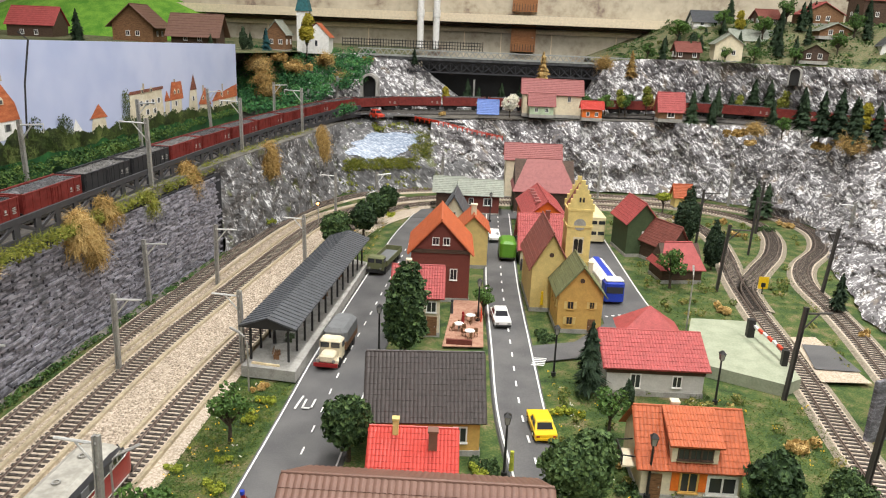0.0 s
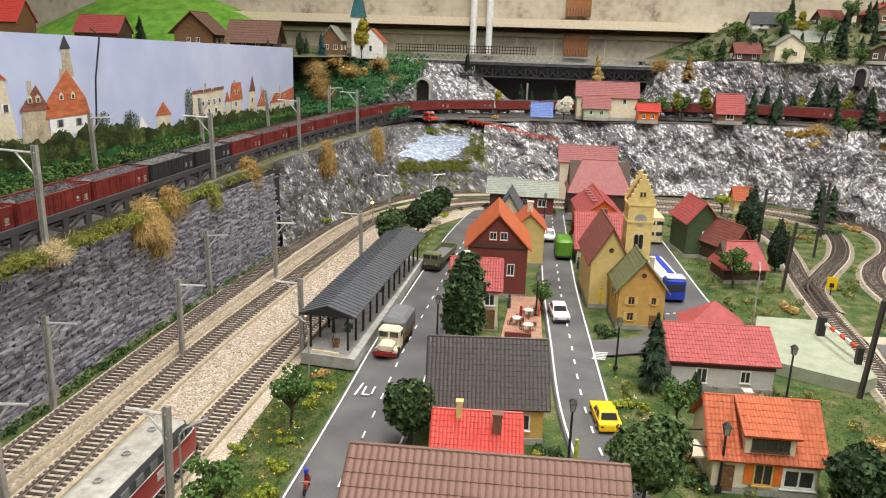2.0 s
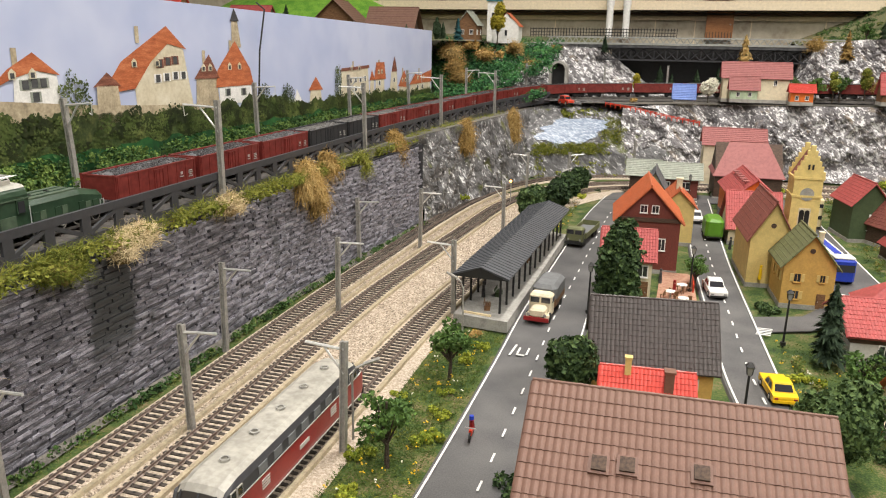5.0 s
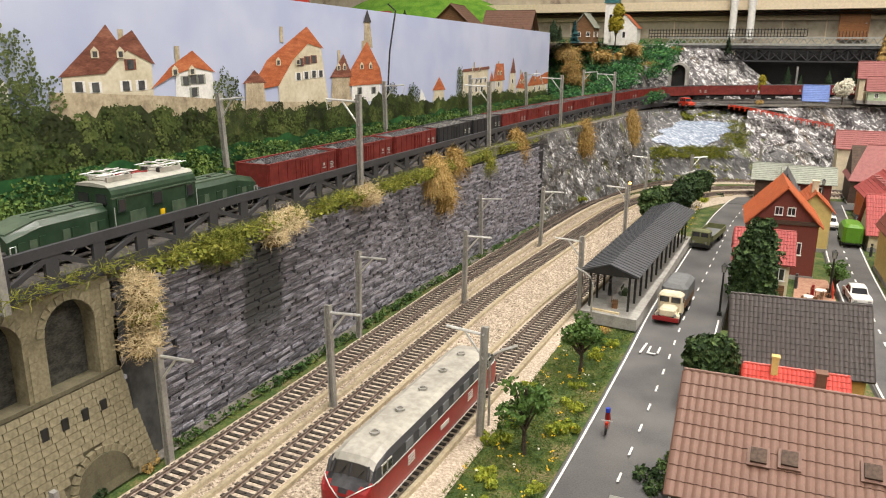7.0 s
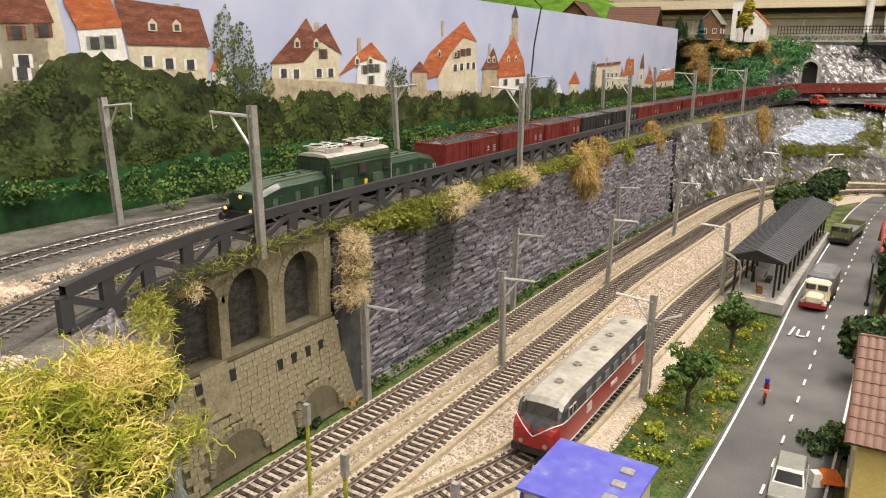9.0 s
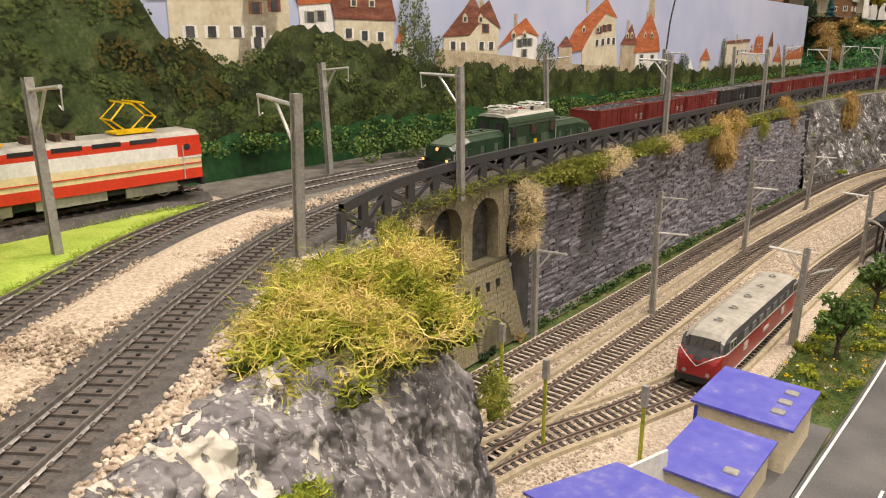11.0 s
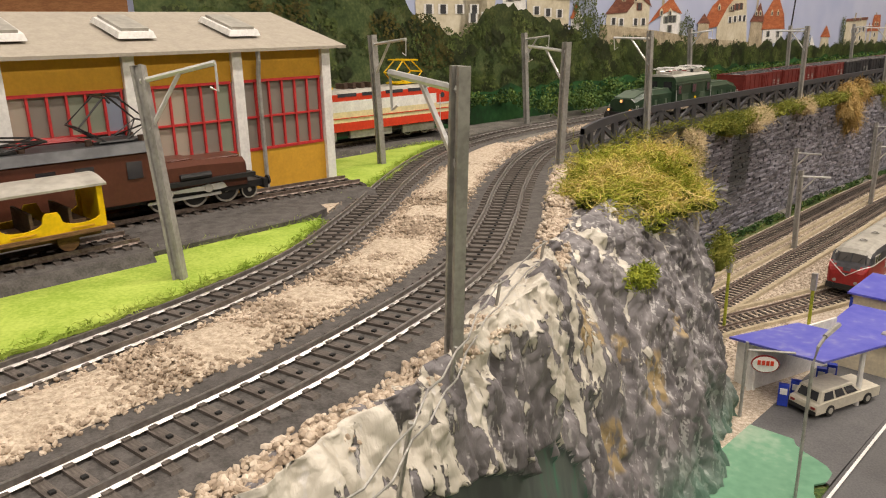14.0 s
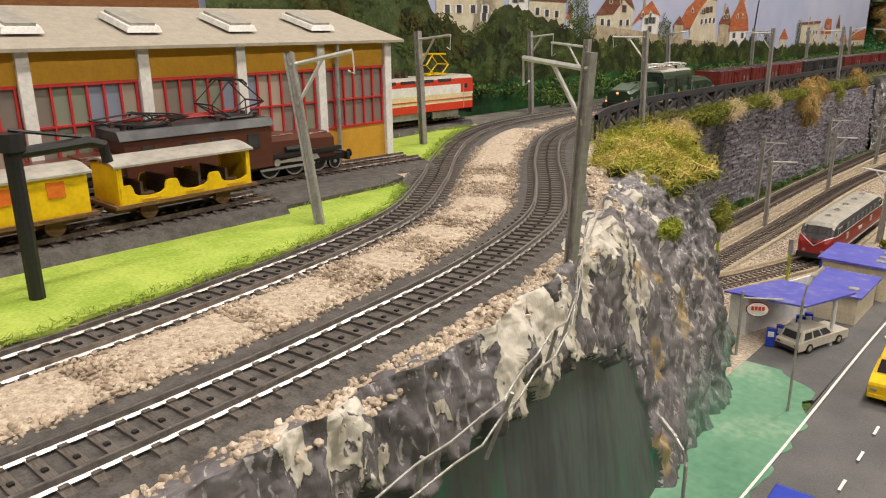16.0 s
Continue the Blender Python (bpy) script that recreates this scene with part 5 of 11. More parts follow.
# pantographs folded on the roof
for e in (-1, 1):
    pg = loc("pantograph", B().box(0, e * 0.023, 0.0408, 0.016, 0.016, 0.001).box(-0.008, e * 0.023, 0.0408, 0.0015, 0.02, 0.003).box(0.008, e * 0.023, 0.0408, 0.0015, 0.02, 0.003), ROOFSILVER, I4, "folded silver wire pantograph")
    for x0, x1 in ((-0.008, 0.008),):
        for j in (-1, 1):
            B().tube([(x0, e * 0.023 + j * 0.008, 0.0425), (x0 * 0.6, e * 0.023 - j * 0.015, 0.0455), (x1 * 0.6, e * 0.023 - j * 0.015, 0.0455), (x1, e * 0.023 + j * 0.008, 0.0425)], 0.0004, 5).put("frame", SILVER, pg)
            B().tube([(x0, e * 0.023 + j * 0.008, 0.0425), (x1 * 0.6, e * 0.023 - j * 0.015, 0.0455)], 0.00035, 4).put("stay", SILVER, pg)
    for dx in (-0.0085, 0.0085):
        B().tube([(dx, e * 0.023 - 0.016, 0.0458), (dx, e * 0.023 + 0.016, 0.0458)], 0.00035, 4).put("stay", SILVER, pg)
    for dy in (-0.006, 0.006):
        B().tube([(-0.012, e * 0.023 + dy, 0.0448), (-0.009, e * 0.023 + dy, 0.0468), (0.009, e * 0.023 + dy, 0.0468), (0.012, e * 0.023 + dy, 0.0448)], 0.00045, 5).put("contact_bow", SILVER, pg)
    for dx in (-0.007, 0.007):
        B().disc((dx, e * 0.014, 0.0425), 0.0018, 0.003, "x", 8).put("insulator", BLACK, pg)
loc("roof_cable", B().tube([(-0.004, -0.014, 0.0425), (-0.004, -0.004, 0.0435), (-0.004, 0.006, 0.0425)], 0.0006, 5).tube([(0.004, -0.014, 0.0425), (0.004, -0.004, 0.0435), (0.004, 0.006, 0.0425)], 0.0006, 5), DARKRED, I4, "dark red roof cables and insulators")

for e in (-1, 1):
    # e = -1: the leading hood; local -y is the train's front
    hp = chassis(S0 + 0.1165 + e * 0.0765, 0.07)
    rel = cabp.inverted() @ hp
    hw = 0.0135

    def E(y):
        return e * y

    b = B()
    prof = [(-hw, 0.0095), (hw, 0.0095), (hw, 0.024), (hw - 0.004, 0.0278), (-hw + 0.004, 0.0278), (-hw, 0.024)]
    prof2 = [(-hw, 0.0095), (hw, 0.0095), (hw, 0.0195), (hw - 0.004, 0.0228), (-hw + 0.004, 0.0228), (-hw, 0.0195)]
    n = 6
    ys = [E(-0.037), E(0.012), E(0.033), E(0.0345)]
    pr = [prof, prof, prof2, [(u * 0.96, v * 0.97 + 0.0003) for u, v in prof2]]
    vs = [(u, y, v) for y, q in zip(ys, pr) for u, v in q]
    fs = [tuple(range(6)), tuple(range(23, 17, -1))] + [(r * 6 + i, (r + 1) * 6 + i, (r + 1) * 6 + (i + 1) % 6, r * 6 + (i + 1) % 6) for r in range(3) for i in range(6)]
    hood = loc("hood", b.add(vs, fs), LOCOGREEN, rel, "sloping dark green hood")
    tw = hw - 0.0035
    B().add([(-tw, ys[0], 0.0284), (tw, ys[0], 0.0284), (tw, ys[1], 0.0284), (-tw, ys[1], 0.0284), (-tw, ys[2], 0.0234), (tw, ys[2], 0.0234), (-tw, ys[2], 0.0222), (tw, ys[2], 0.0222), (-tw, ys[0], 0.027), (tw, ys[0], 0.027)], [(0, 1, 2, 3), (3, 2, 5, 4), (4, 5, 7, 6), (0, 3, 4, 6, 8), (1, 9, 7, 5, 2)]).put("hood_top", HOODTOP, hood, "faded lighter green hood top")
    for x in (-0.004, 0.004):
        B().box(x, E(-0.012), 0.0284, 0.0007, 0.046, 0.0005).put("seam", LOCOGREEN, hood)
    B().box(0, E(-0.006), 0.0284, 0.004, 0.001, 0.0008).box(0, E(-0.022), 0.0284, 0.004, 0.001, 0.0008).put("lifting_eye", BLACK, hood)
    for sx in (-1, 1):
        for y0 in (-0.031, -0.0245, -0.011, -0.0045, 0.012, 0.0185, 0.026):
            B().box(sx * hw, E(y0), 0.0128 if y0 < 0.01 else 0.0125, 0.0011, 0.005, 0.0062 if y0 < 0.015 else 0.005).put("louvre", HOODTOP if int(abs(y0) * 1e4) % 2 else LOCOGREEN, hood)
        B().tube([(sx * (hw + 0.001), E(0.034), 0.009), (sx * (hw + 0.001), E(0.034), 0.0165), (sx * (hw + 0.001), E(0.0305), 0.0165), (sx * (hw + 0.001), E(0.0305), 0.009)], 0.00045, 5).put("handrail", SILVER, hood)
    fr = loc("frame", B().box(0, E(-0.001), 0.0075, 0.031, 0.076, 0.0022).box(0, E(0.0375), 0.0045, 0.031, 0.003, 0.006).box(0, E(0.0), 0.002, 0.014, 0.07, 0.006), BLACK, rel, "black underframe with running boards")
    for sx in (-1, 1):
        B().disc((sx * 0.0105, E(0.0425), 0.0075), 0.0009, 0.004, "y", 8).disc((sx * 0.0105, E(0.0445), 0.0075), 0.0027, 0.001, "y", 12).put("buffer", BLACK, fr)
        lamp = loc("side_lamp", B().disc((sx * 0.0115, E(0.0375), 0.0125), 0.0019, 0.004, "y", 10), BLACK, rel)
        B().disc((sx * 0.0115, E(0.0398), 0.0125), 0.0011, 0.0008, "y", 10).put("lens", HEADLIGHT if e < 0 else LITGLASS, lamp)
        for y0, r in ((-0.026, 0.0075), (-0.007, 0.0075), (0.012, 0.0075), (0.029, 0.0048)):
            wh = loc("wheel", B().ring((sx * 0.0086, E(y0), r), r * 0.74, r, 0.0026, "x", 20).disc((sx * 0.0086, E(y0), r), 0.0016, 0.0036, "x", 8), BLACK, rel, "spoked black driving wheel" if r > 0.005 else "small black carrying wheel")
            B().ring((sx * 0.0101, E(y0), r), r * 0.86, r * 0.97, 0.0005, "x", 20).put("tyre", ROOFSILVER, wh, "bright steel tyre rim")
            sp = B()
            for j in range(8):
                a = math.pi * j / 4
                sp.tube([(sx * 0.0088, E(y0), r), (sx * 0.0088, E(y0) + r * 0.78 * math.cos(a), r + r * 0.78 * math.sin(a))], 0.00045, 4)
            sp.put("spokes", BLACK, wh)
        loc("side_rod", B().box(sx * 0.0122, E(-0.007), 0.0052, 0.0009, 0.04, 0.0014).disc((sx * 0.0124, E(-0.026), 0.0058), 0.0017, 0.0016, "x", 10).disc((sx * 0.0124, E(-0.007), 0.0058), 0.0019, 0.0016, "x", 10).disc((sx * 0.0124, E(0.012), 0.0058), 0.0017, 0.0016, "x", 10), SILVER, rel, "bright steel coupling rod")
    loc("snow_plough", B().box(0, E(0.04), 0.0005, 0.022, 0.004, 0.004), BLACK, rel)
    loc("coupling_hook", B().tube([(0, E(0.04), 0.006), (0, E(0.046), 0.0055), (0, E(0.048), 0.008)], 0.0007, 5), BLACK, rel)
    if e < 0:
        top = loc("headlamp", B().disc((0, E(0.0352), 0.0205), 0.0018, 0.003, "y", 12), BLACK, rel)
        B().disc((0, E(0.0368), 0.0205), 0.0013, 0.0008, "y", 12).put("lens", HEADLIGHT, top, "glowing warm white headlamp lens")


def wagon_master(body_mat, load_mat, label, lumps):
    w = thing("open_wagon", label, "freight wagon", None, "wagons of the freight train")
    L, hw, z0, z1 = 0.104, 0.0165, 0.0115, 0.0315
    for e in (-1, 1):
        b = B()
        b.box(e * hw, 0, z0, 0.001, L, z1 - z0)
        b.box(e * hw, 0, z1 - 0.001, 0.0018, L, 0.0014)
        for i in range(9):
            if i != 4:
                b.box(e * (hw + 0.0005), -L / 2 + 0.002 + i * (L - 0.004) / 8, z0, 0.001, 0.0016, z1 - z0)
        b.put("side_wall", body_mat, w)
    for e in (-1, 1):
        b = B()
        b.box(0, e * L / 2, z0, 2 * hw, 0.001, z1 - z0).box(0, e * L / 2, z1 - 0.001, 2 * hw + 0.001, 0.0018, 0.0014)
        for x in (-0.0155, 0.0155):
            b.box(x, e * (L / 2 + 0.0006), z0, 0.0018, 0.001, z1 - z0 + 0.001)
        b.put("end_wall", body_mat, w)
    b = B()
    for e in (-1, 1):
        d = B().box(e * (hw + 0.0008), 0, z0 + 0.0005, 0.0012, 0.013, z1 - z0 - 0.002).put("door", body_mat, w)
        for j in (-1, 0, 1):
            B().box(e * (hw + 0.0016), j * 0.0045, z0 + 0.001, 0.0008, 0.0009, z1 - z0 - 0.003).put("bar", body_mat, d)
        q = B()
        for j, (yy, zz, ww, hh) in enumerate(((-0.044, 0.0215, 0.005, 0.0009), (-0.044, 0.0198, 0.006, 0.0009), (-0.044, 0.0181, 0.004, 0.0009), (-0.044, 0.0163, 0.006, 0.0009), (-0.031, 0.02, 0.003, 0.0025), (-0.031, 0.0178, 0.005, 0.0007))):
            q.box(e * (hw + 0.0006), -yy * e, zz, 0.0006, ww, hh)
        q.put("lettering", CONCRETE, w, "white bars of unreadable lettering")
    B().box(0, 0, z0 - 0.001, 0.031, L + 0.001, 0.002).box(0, 0, 0.0075, 0.006, L, 0.003).box(0, L / 2 + 0.001, 0.0085, 0.031, 0.002, 0.004).box(0, -L / 2 - 0.001, 0.0085, 0.031, 0.002, 0.004).put("underframe", BLACK, w)
    for e in (-1, 1):
        g = B()
        for x in (-0.0115, 0.0115):
            g.box(x, e * 0.034, 0.0035, 0.0016, 0.026, 0.0055)
        g.box(0, e * 0.034, 0.006, 0.02, 0.006, 0.0025)
        bg = g.put("bogie", BLACK, w)
        for dy in (-0.0105, 0.0105):
            for x in (-0.0085, 0.0085):
                B().disc((x, e * 0.034 + dy, 0.0055), 0.0055, 0.0025, "x", 14).put("wheel", BLACK, bg)
        for x in (-0.0105, 0.0105):
            B().disc((x, e * (L / 2 + 0.004), 0.0105), 0.0025, 0.001, "y", 10).disc((x, e * (L / 2 + 0.002), 0.0105), 0.0009, 0.004, "y", 8).put("buffer", BLACK, w)
    # heaped load
    nx, ny = 12, 44
    b = B()
    vs = []
    for j in range(ny):
        for i in range(nx):
            x, y = -hw + 0.0006 + (2 * hw - 0.0012) * i / (nx - 1), -L / 2 + 0.0008 + (L - 0.0016) * j / (ny - 1)
            ed = min(i, nx - 1 - i, j, ny - 1 - j)
            vs.append((x, y, 0.0285 + min(ed, 4) * 0.0009 + 0.001 * noise.noise(Vector((x * 300, y * 300, 0)))))
    b.add(vs, [(j * nx + i, j * nx + i + 1, (j + 1) * nx + i + 1, (j + 1) * nx + i) for j in range(ny - 1) for i in range(nx - 1)])
    r = random.Random(3)
    for _ in range(lumps):
        x, y = r.uniform(-hw + 0.002, hw - 0.002), r.uniform(-L / 2 + 0.002, L / 2 - 0.002)
        e = min(hw - abs(x), L / 2 - abs(y))
        b.box(x, y, 0.0285 + min(e / 0.003, 4) * 0.0009 - 0.0003, r.uniform(0.001, 0.0024), r.uniform(0.001, 0.0024), r.uniform(0.0007, 0.0019), 0, r.uniform(0, 90), r.uniform(0.4, 0.8))
    tagged(b.put("load", load_mat, w, "heap of coal" if load_mat is COAL else "heap of pale grit"), kind="")
    return w


wr = wagon_master(WAGONRED, COAL, "oxide red open bogie wagon heaped with coal", 900)
wb = wagon_master(WAGONBLACK, PALELOAD, "black open bogie wagon with a pale load", 300)
wl = wagon_master(WAGONRED, PALELOAD, "oxide red open bogie wagon with a pale load", 300)
s = S0 + 0.236 + 0.056
j = 0
while s < SP[-1] - 0.06:
    src = wb if j in (3, 4) else wl if j == 5 else wr
    m = chassis(s, 0.1)
    if j in (0, 3, 5):
        src.matrix_basis = m
    else:
        copy_thing(src, m)
    s += 0.1125
    j += 1

# ---- houses ----
def tile_mesh(w, l, mat):
    """One pan tile: a shallow curved shell with a thick lower edge."""
    b = B()
    n = 4
    vs = []
    for y, dz in ((0, 0.0), (-l, 0.0005)):
        for i in range(n + 1):
            u = i / n
            vs.append((w * (u - 0.5), y, dz + 0.0006 * math.sin(math.pi * u)))
    vs += [(w * (i / n - 0.5), -l, -0.0004) for i in range(n + 1)]
    fs = [(i, n + 1 + i, n + 2 + i, i + 1) for i in range(n)] + [(n + 1 + i, 2 * n + 2 + i, 2 * n + 3 + i, n + 2 + i) for i in range(n)]
    return b.add(vs, fs).mesh("roof_tile", mat)


def tiled_slope(parent, p0, along, down, nu, nv, mat, single=False):
    """Tiles over a slope: p0 the upper left corner, along the ridge, down the slope."""
    along, down, p0 = Vector(along), Vector(down), Vector(p0)
    nrm = along.cross(down)
    if nrm.z < 0:
        nrm = -nrm
    nrm.normalize()
    if along.cross(-down).z < 0:
        p0, along = p0 + along, -along
    x, y = along.normalized(), -down.normalized()
    rot = Matrix((x, y, x.cross(y))).transposed().to_4x4()
    w, l = along.length / nu, down.length / nv
    me = tile_mesh(w, l * 1.12, mat)
    if single:
        for j in range(nv):
            for i in range(nu):
                o = new("roof_tile", me)
                o.parent = parent
                o.matrix_basis = Matrix.Translation(p0 + along * ((i + 0.5) / nu) + down * (j / nv) + nrm * 0.0003) @ rot
    else:
        src = [v.co.copy() for v in me.vertices]
        fs = [tuple(p.vertices) for p in me.polygons]
        b = B()
        for j in range(nv):
            for i in range(nu):
                m = Matrix.Translation(p0 + along * ((i + 0.5) / nu) + down * (j / nv) + nrm * 0.0003) @ rot
                b.add([m @ v for v in src], fs)
        tagged(b.put("roof_tiles", mat, parent), kind="stuff")


def window(parent, x, y, z, w, h, face, frame_mat=WHITE, pane=WINDOW, shutter=None, sill=True):
    """face: 's' looks to -y, 'n' +y, 'w' -x, 'e' +x."""
    sg = {"s": (0, -1), "n": (0, 1), "w": (-1, 0), "e": (1, 0)}[face]
    ax = sg[0] != 0

    def bx(bb, du, dz, ww, hh, out, th):
        if ax:
            return bb.box(x + sg[0] * out, y + du, z + dz, th, ww, hh)
        return bb.box(x + du, y + sg[1] * out, z + dz, ww, th, hh)

    fw = max(0.0007, w * 0.12)
    f = B()
    bx(f, 0, -fw, w + 2 * fw, fw, 0.0003, 0.0016)
    bx(f, 0, h, w + 2 * fw, fw, 0.0003, 0.0016)
    for e in (-1, 1):
        bx(f, e * (w / 2 + fw / 2), 0, fw, h, 0.0003, 0.0016)
    bx(f, 0, 0, fw * 0.6, h, 0.0003, 0.0012)
    o = f.put("window", frame_mat, parent)
    bx(B(), 0, 0, w, h, 0.0001, 0.0008).put("pane", pane, o)
    if sill:
        bx(B(), 0, -fw - 0.0006, w + 3 * fw, 0.0008, 0.0008, 0.0024).put("sill", frame_mat, o)
    if shutter:
        for e in (-1, 1):
            bx(B(), e * (w * 0.78 + fw), 0, w * 0.5, h, 0.0004, 0.0012).put("shutter", shutter, o)
    return o


def house(label, x, y, rz, w, d, h, rise, wall, roofm, z=0.0, over=0.0045, wins=(), tiles=(0, 0), chim=(), single=False, hip=0.0, name="house", wood=None, door=None, cat="house", base=True):
    """A gabled house. Local: w along x (the ridge's way), d along y; wins: (face, u, z, w, h[, shutter])."""
    t = thing(name, label, cat, place(x, y, z, rz))
    b = B()
    b.prism([(-d / 2, -0.004), (d / 2, -0.004), (d / 2, h), (0, h + rise * (1 - 0.04)), (-d / 2, h)], -w / 2, w / 2, "x")
    b.put("wall", wall, t)
    if base:
        B().box(0, 0, -0.004, w + 0.0016, d + 0.0016, 0.0075).put("plinth", CONCRETE, t)
    if wood:
        B().prism([(-d / 2 - 0.0008, h * wood), (d / 2 + 0.0008, h * wood), (d / 2 + 0.0008, h - 0.003), (0, h + rise * 0.9), (-d / 2 - 0.0008, h - 0.003)], -w / 2 - 0.0008, w / 2 + 0.0008, "x").put("timber_cladding", DARKWOOD, t, "dark brown timber cladding")
    k = rise / (d / 2)
    ez = h - over * k
    hx = w / 2 + over
    for e in (-1, 1):
        b = B()
        a = [(-hx + hip, 0, h + rise), (hx - hip, 0, h + rise), (hx, e * (d / 2 + over), ez), (-hx, e * (d / 2 + over), ez)]
        b.add(a + [(p[0], p[1], p[2] - 0.0014) for p in a], [(0, 1, 2, 3), (7, 6, 5, 4), (0, 4, 5, 1), (1, 5, 6, 2), (2, 6, 7, 3), (3, 7, 4, 0)])
        rp = b.put("roof_slope", roofm, t)
        if tiles[0]:
            tiled_slope(rp, (-hx, 0, h + rise), (2 * hx, 0, 0), (0, e * (d / 2 + over), -(h + rise - ez)), tiles[0], tiles[1], roofm, single and e < 0)
        elif not hip:
            n = 9
            st = B()
            for i in range(1, n):
                f = i / n
                st.box(0, e * (d / 2 + over) * f, h + rise - (h + rise - ez) * f - 0.0002, 2 * hx, 0.0007, 0.0009)
            tagged(st.put("course_line", roofm, rp), kind="stuff")
    if hip:
        for e in (-1, 1):
            B().add([(e * (hx - hip), 0, h + rise), (e * hx, -d / 2 - over, ez), (e * hx, d / 2 + over, ez)], [(0, 1, 2)]).put("hip_slope", roofm, t)
    B().tube([(-hx + hip, 0, h + rise + 0.0003), (hx - hip, 0, h + rise + 0.0003)], 0.0012, 8).put("ridge", roofm, t)
    if not hip:
        for e in (-1, 1):
            for s in (-1, 1):
                B().tube([(e * hx, 0, h + rise - 0.001), (e * hx, s * (d / 2 + over), ez - 0.001)], 0.0009, 4).put("bargeboard", roofm, t)
    for q in wins:
        face, u, zz, ww, hh = q[:5]
        sh = q[5] if len(q) > 5 else None
        px, py = {"s": (u, -d / 2), "n": (u, d / 2), "w": (-w / 2, u), "e": (w / 2, u)}[face]
        window(t, px, py, zz, ww, hh, face, WHITE if sh is None else OCHRE, WINDOW, sh)
    if door:
        face, u, ww, hh, dm = door
        px, py = {"s": (u, -d / 2), "n": (u, d / 2), "w": (-w / 2, u), "e": (w / 2, u)}[face]
        dd = (B().box(px, py, 0, 0.002, ww, hh) if face in "we" else B().box(px, py, 0, ww, 0.002, hh)).put("door", dm, t)
        B().disc((px + (0.0015 if face == "e" else -0.0015 if face == "w" else ww * 0.3), py + (-0.0015 if face == "s" else 0.0015 if face == "n" else ww * 0.3), hh * 0.48), 0.0005, 0.001, "z", 6).put("handle", METAL, dd)
    for cx, cy, cw, ch, cm in chim:
        zz = h + rise - abs(cy) * k
        c = B().box(cx, cy, zz - 0.004, cw, cw, ch + 0.004).put("chimney", cm, t)
        B().box(cx, cy, zz + ch, cw * 1.25, cw * 1.25, 0.0015).put("cap", cm, c)
    return t


# town houses nearest the camera
brown = house("cream house with a broad brown tiled roof and skylights", 0.06, 0.488, 2, 0.146, 0.12, 0.062, 0.035, YELLOWWALL, ROOFBROWN, tiles=(38, 9), single=True, over=0.006, wins=[("w", -0.03, 0.02, 0.016, 0.02), ("w", 0.025, 0.02, 0.016, 0.02), ("s", -0.04, 0.02, 0.02, 0.02), ("s", 0.03, 0.02, 0.02, 0.02)], door=("s", -0.005, 0.012, 0.03, WOOD))
for sx, sv in ((-0.038, 0.62), (-0.024, 0.6), (0.012, 0.58)):
    yy, zz = -0.066 * sv, 0.097 - 0.0385 * sv
    q = B().box(0, 0, -0.001, 0.0105, 0.011, 0.003).put("skylight", ROOFBROWN, brown, at=pose(sx, yy, zz + 0.0004, 30, 0, 0))
    B().box(0, 0, 0.002, 0.0075, 0.008, 0.0013).put("pane", DARKWOOD, q)
house("house with a dark grey tiled roof and ochre walls", 0.0435, 0.708, 7, 0.094, 0.072, 0.037, 0.041, OCHRE, ROOFDARK, tiles=(30, 13), single=False, wins=[("s", 0.03, 0.012, 0.01, 0.013), ("e", 0.0, 0.015, 0.012, 0.014), ("w", 0.0, 0.015, 0.012, 0.014)], door=("e", -0.02, 0.01, 0.022, WOOD))
house("small house with a bright red tiled roof and two chimneys", 0.0435, 0.626, 4, 0.06, 0.056, 0.029, 0.022, CREAM, ROOFBRIGHT, tiles=(24, 9), chim=[(-0.014, -0.004, 0.0045, 0.012, YELLOWWALL), (0.015, -0.012, 0.0065, 0.014, ROOFBROWN)], wins=[("s", -0.01, 0.01, 0.009, 0.011), ("s", 0.014, 0.01, 0.009, 0.011), ("e", 0, 0.01, 0.01, 0.012)])
oh = house("cream house with an orange tiled roof, wide dormer and balcony", 0.26, 0.668, 2, 0.078, 0.066, 0.032, 0.031, CREAM, ROOFORANGE, tiles=(26, 10), chim=[(-0.008, 0.008, 0.006, 0.008, CREAM)], wins=[("s", -0.002, 0.008, 0.012, 0.016, ORANGE), ("s", 0.024, 0.008, 0.02, 0.013)], door=("s", -0.028, 0.01, 0.022, WOOD))
dm = B().prism([(-0.034, 0.0335), (-0.034, 0.0475), (-0.004, 0.0615), (0.0, 0.056)], -0.018, 0.018, "x").put("dormer", CREAM, oh)
B().prism([(-0.037, 0.0475), (-0.037, 0.049), (-0.002, 0.064), (-0.002, 0.0622)], -0.021, 0.021, "x").put("dormer_roof", ROOFORANGE, oh)
tiled_slope(oh, (-0.021, -0.002, 0.064), (0.042, 0, 0), (0, -0.035, -0.015), 16, 6, ROOFORANGE)
for i in range(3):
    window(oh, -0.009 + i * 0.009, -0.034, 0.037, 0.0075, 0.008, "s", DARKWOOD)
bal = B().box(-0.046, -0.012, 0.021, 0.014, 0.026, 0.0015).put("balcony", CREAM, oh)
B().tube([(-0.04, -0.026, 0.031), (-0.053, -0.024, 0.031), (-0.053, 0.0, 0.031), (-0.04, 0.002, 0.031)], 0.0007, 5).put("handrail", BLACK, bal)
for i in range(7):
    B().tube([(-0.053, -0.024 + i * 0.004, 0.022), (-0.053, -0.024 + i * 0.004, 0.031)], 0.0005, 4).put("baluster", BLACK, bal)
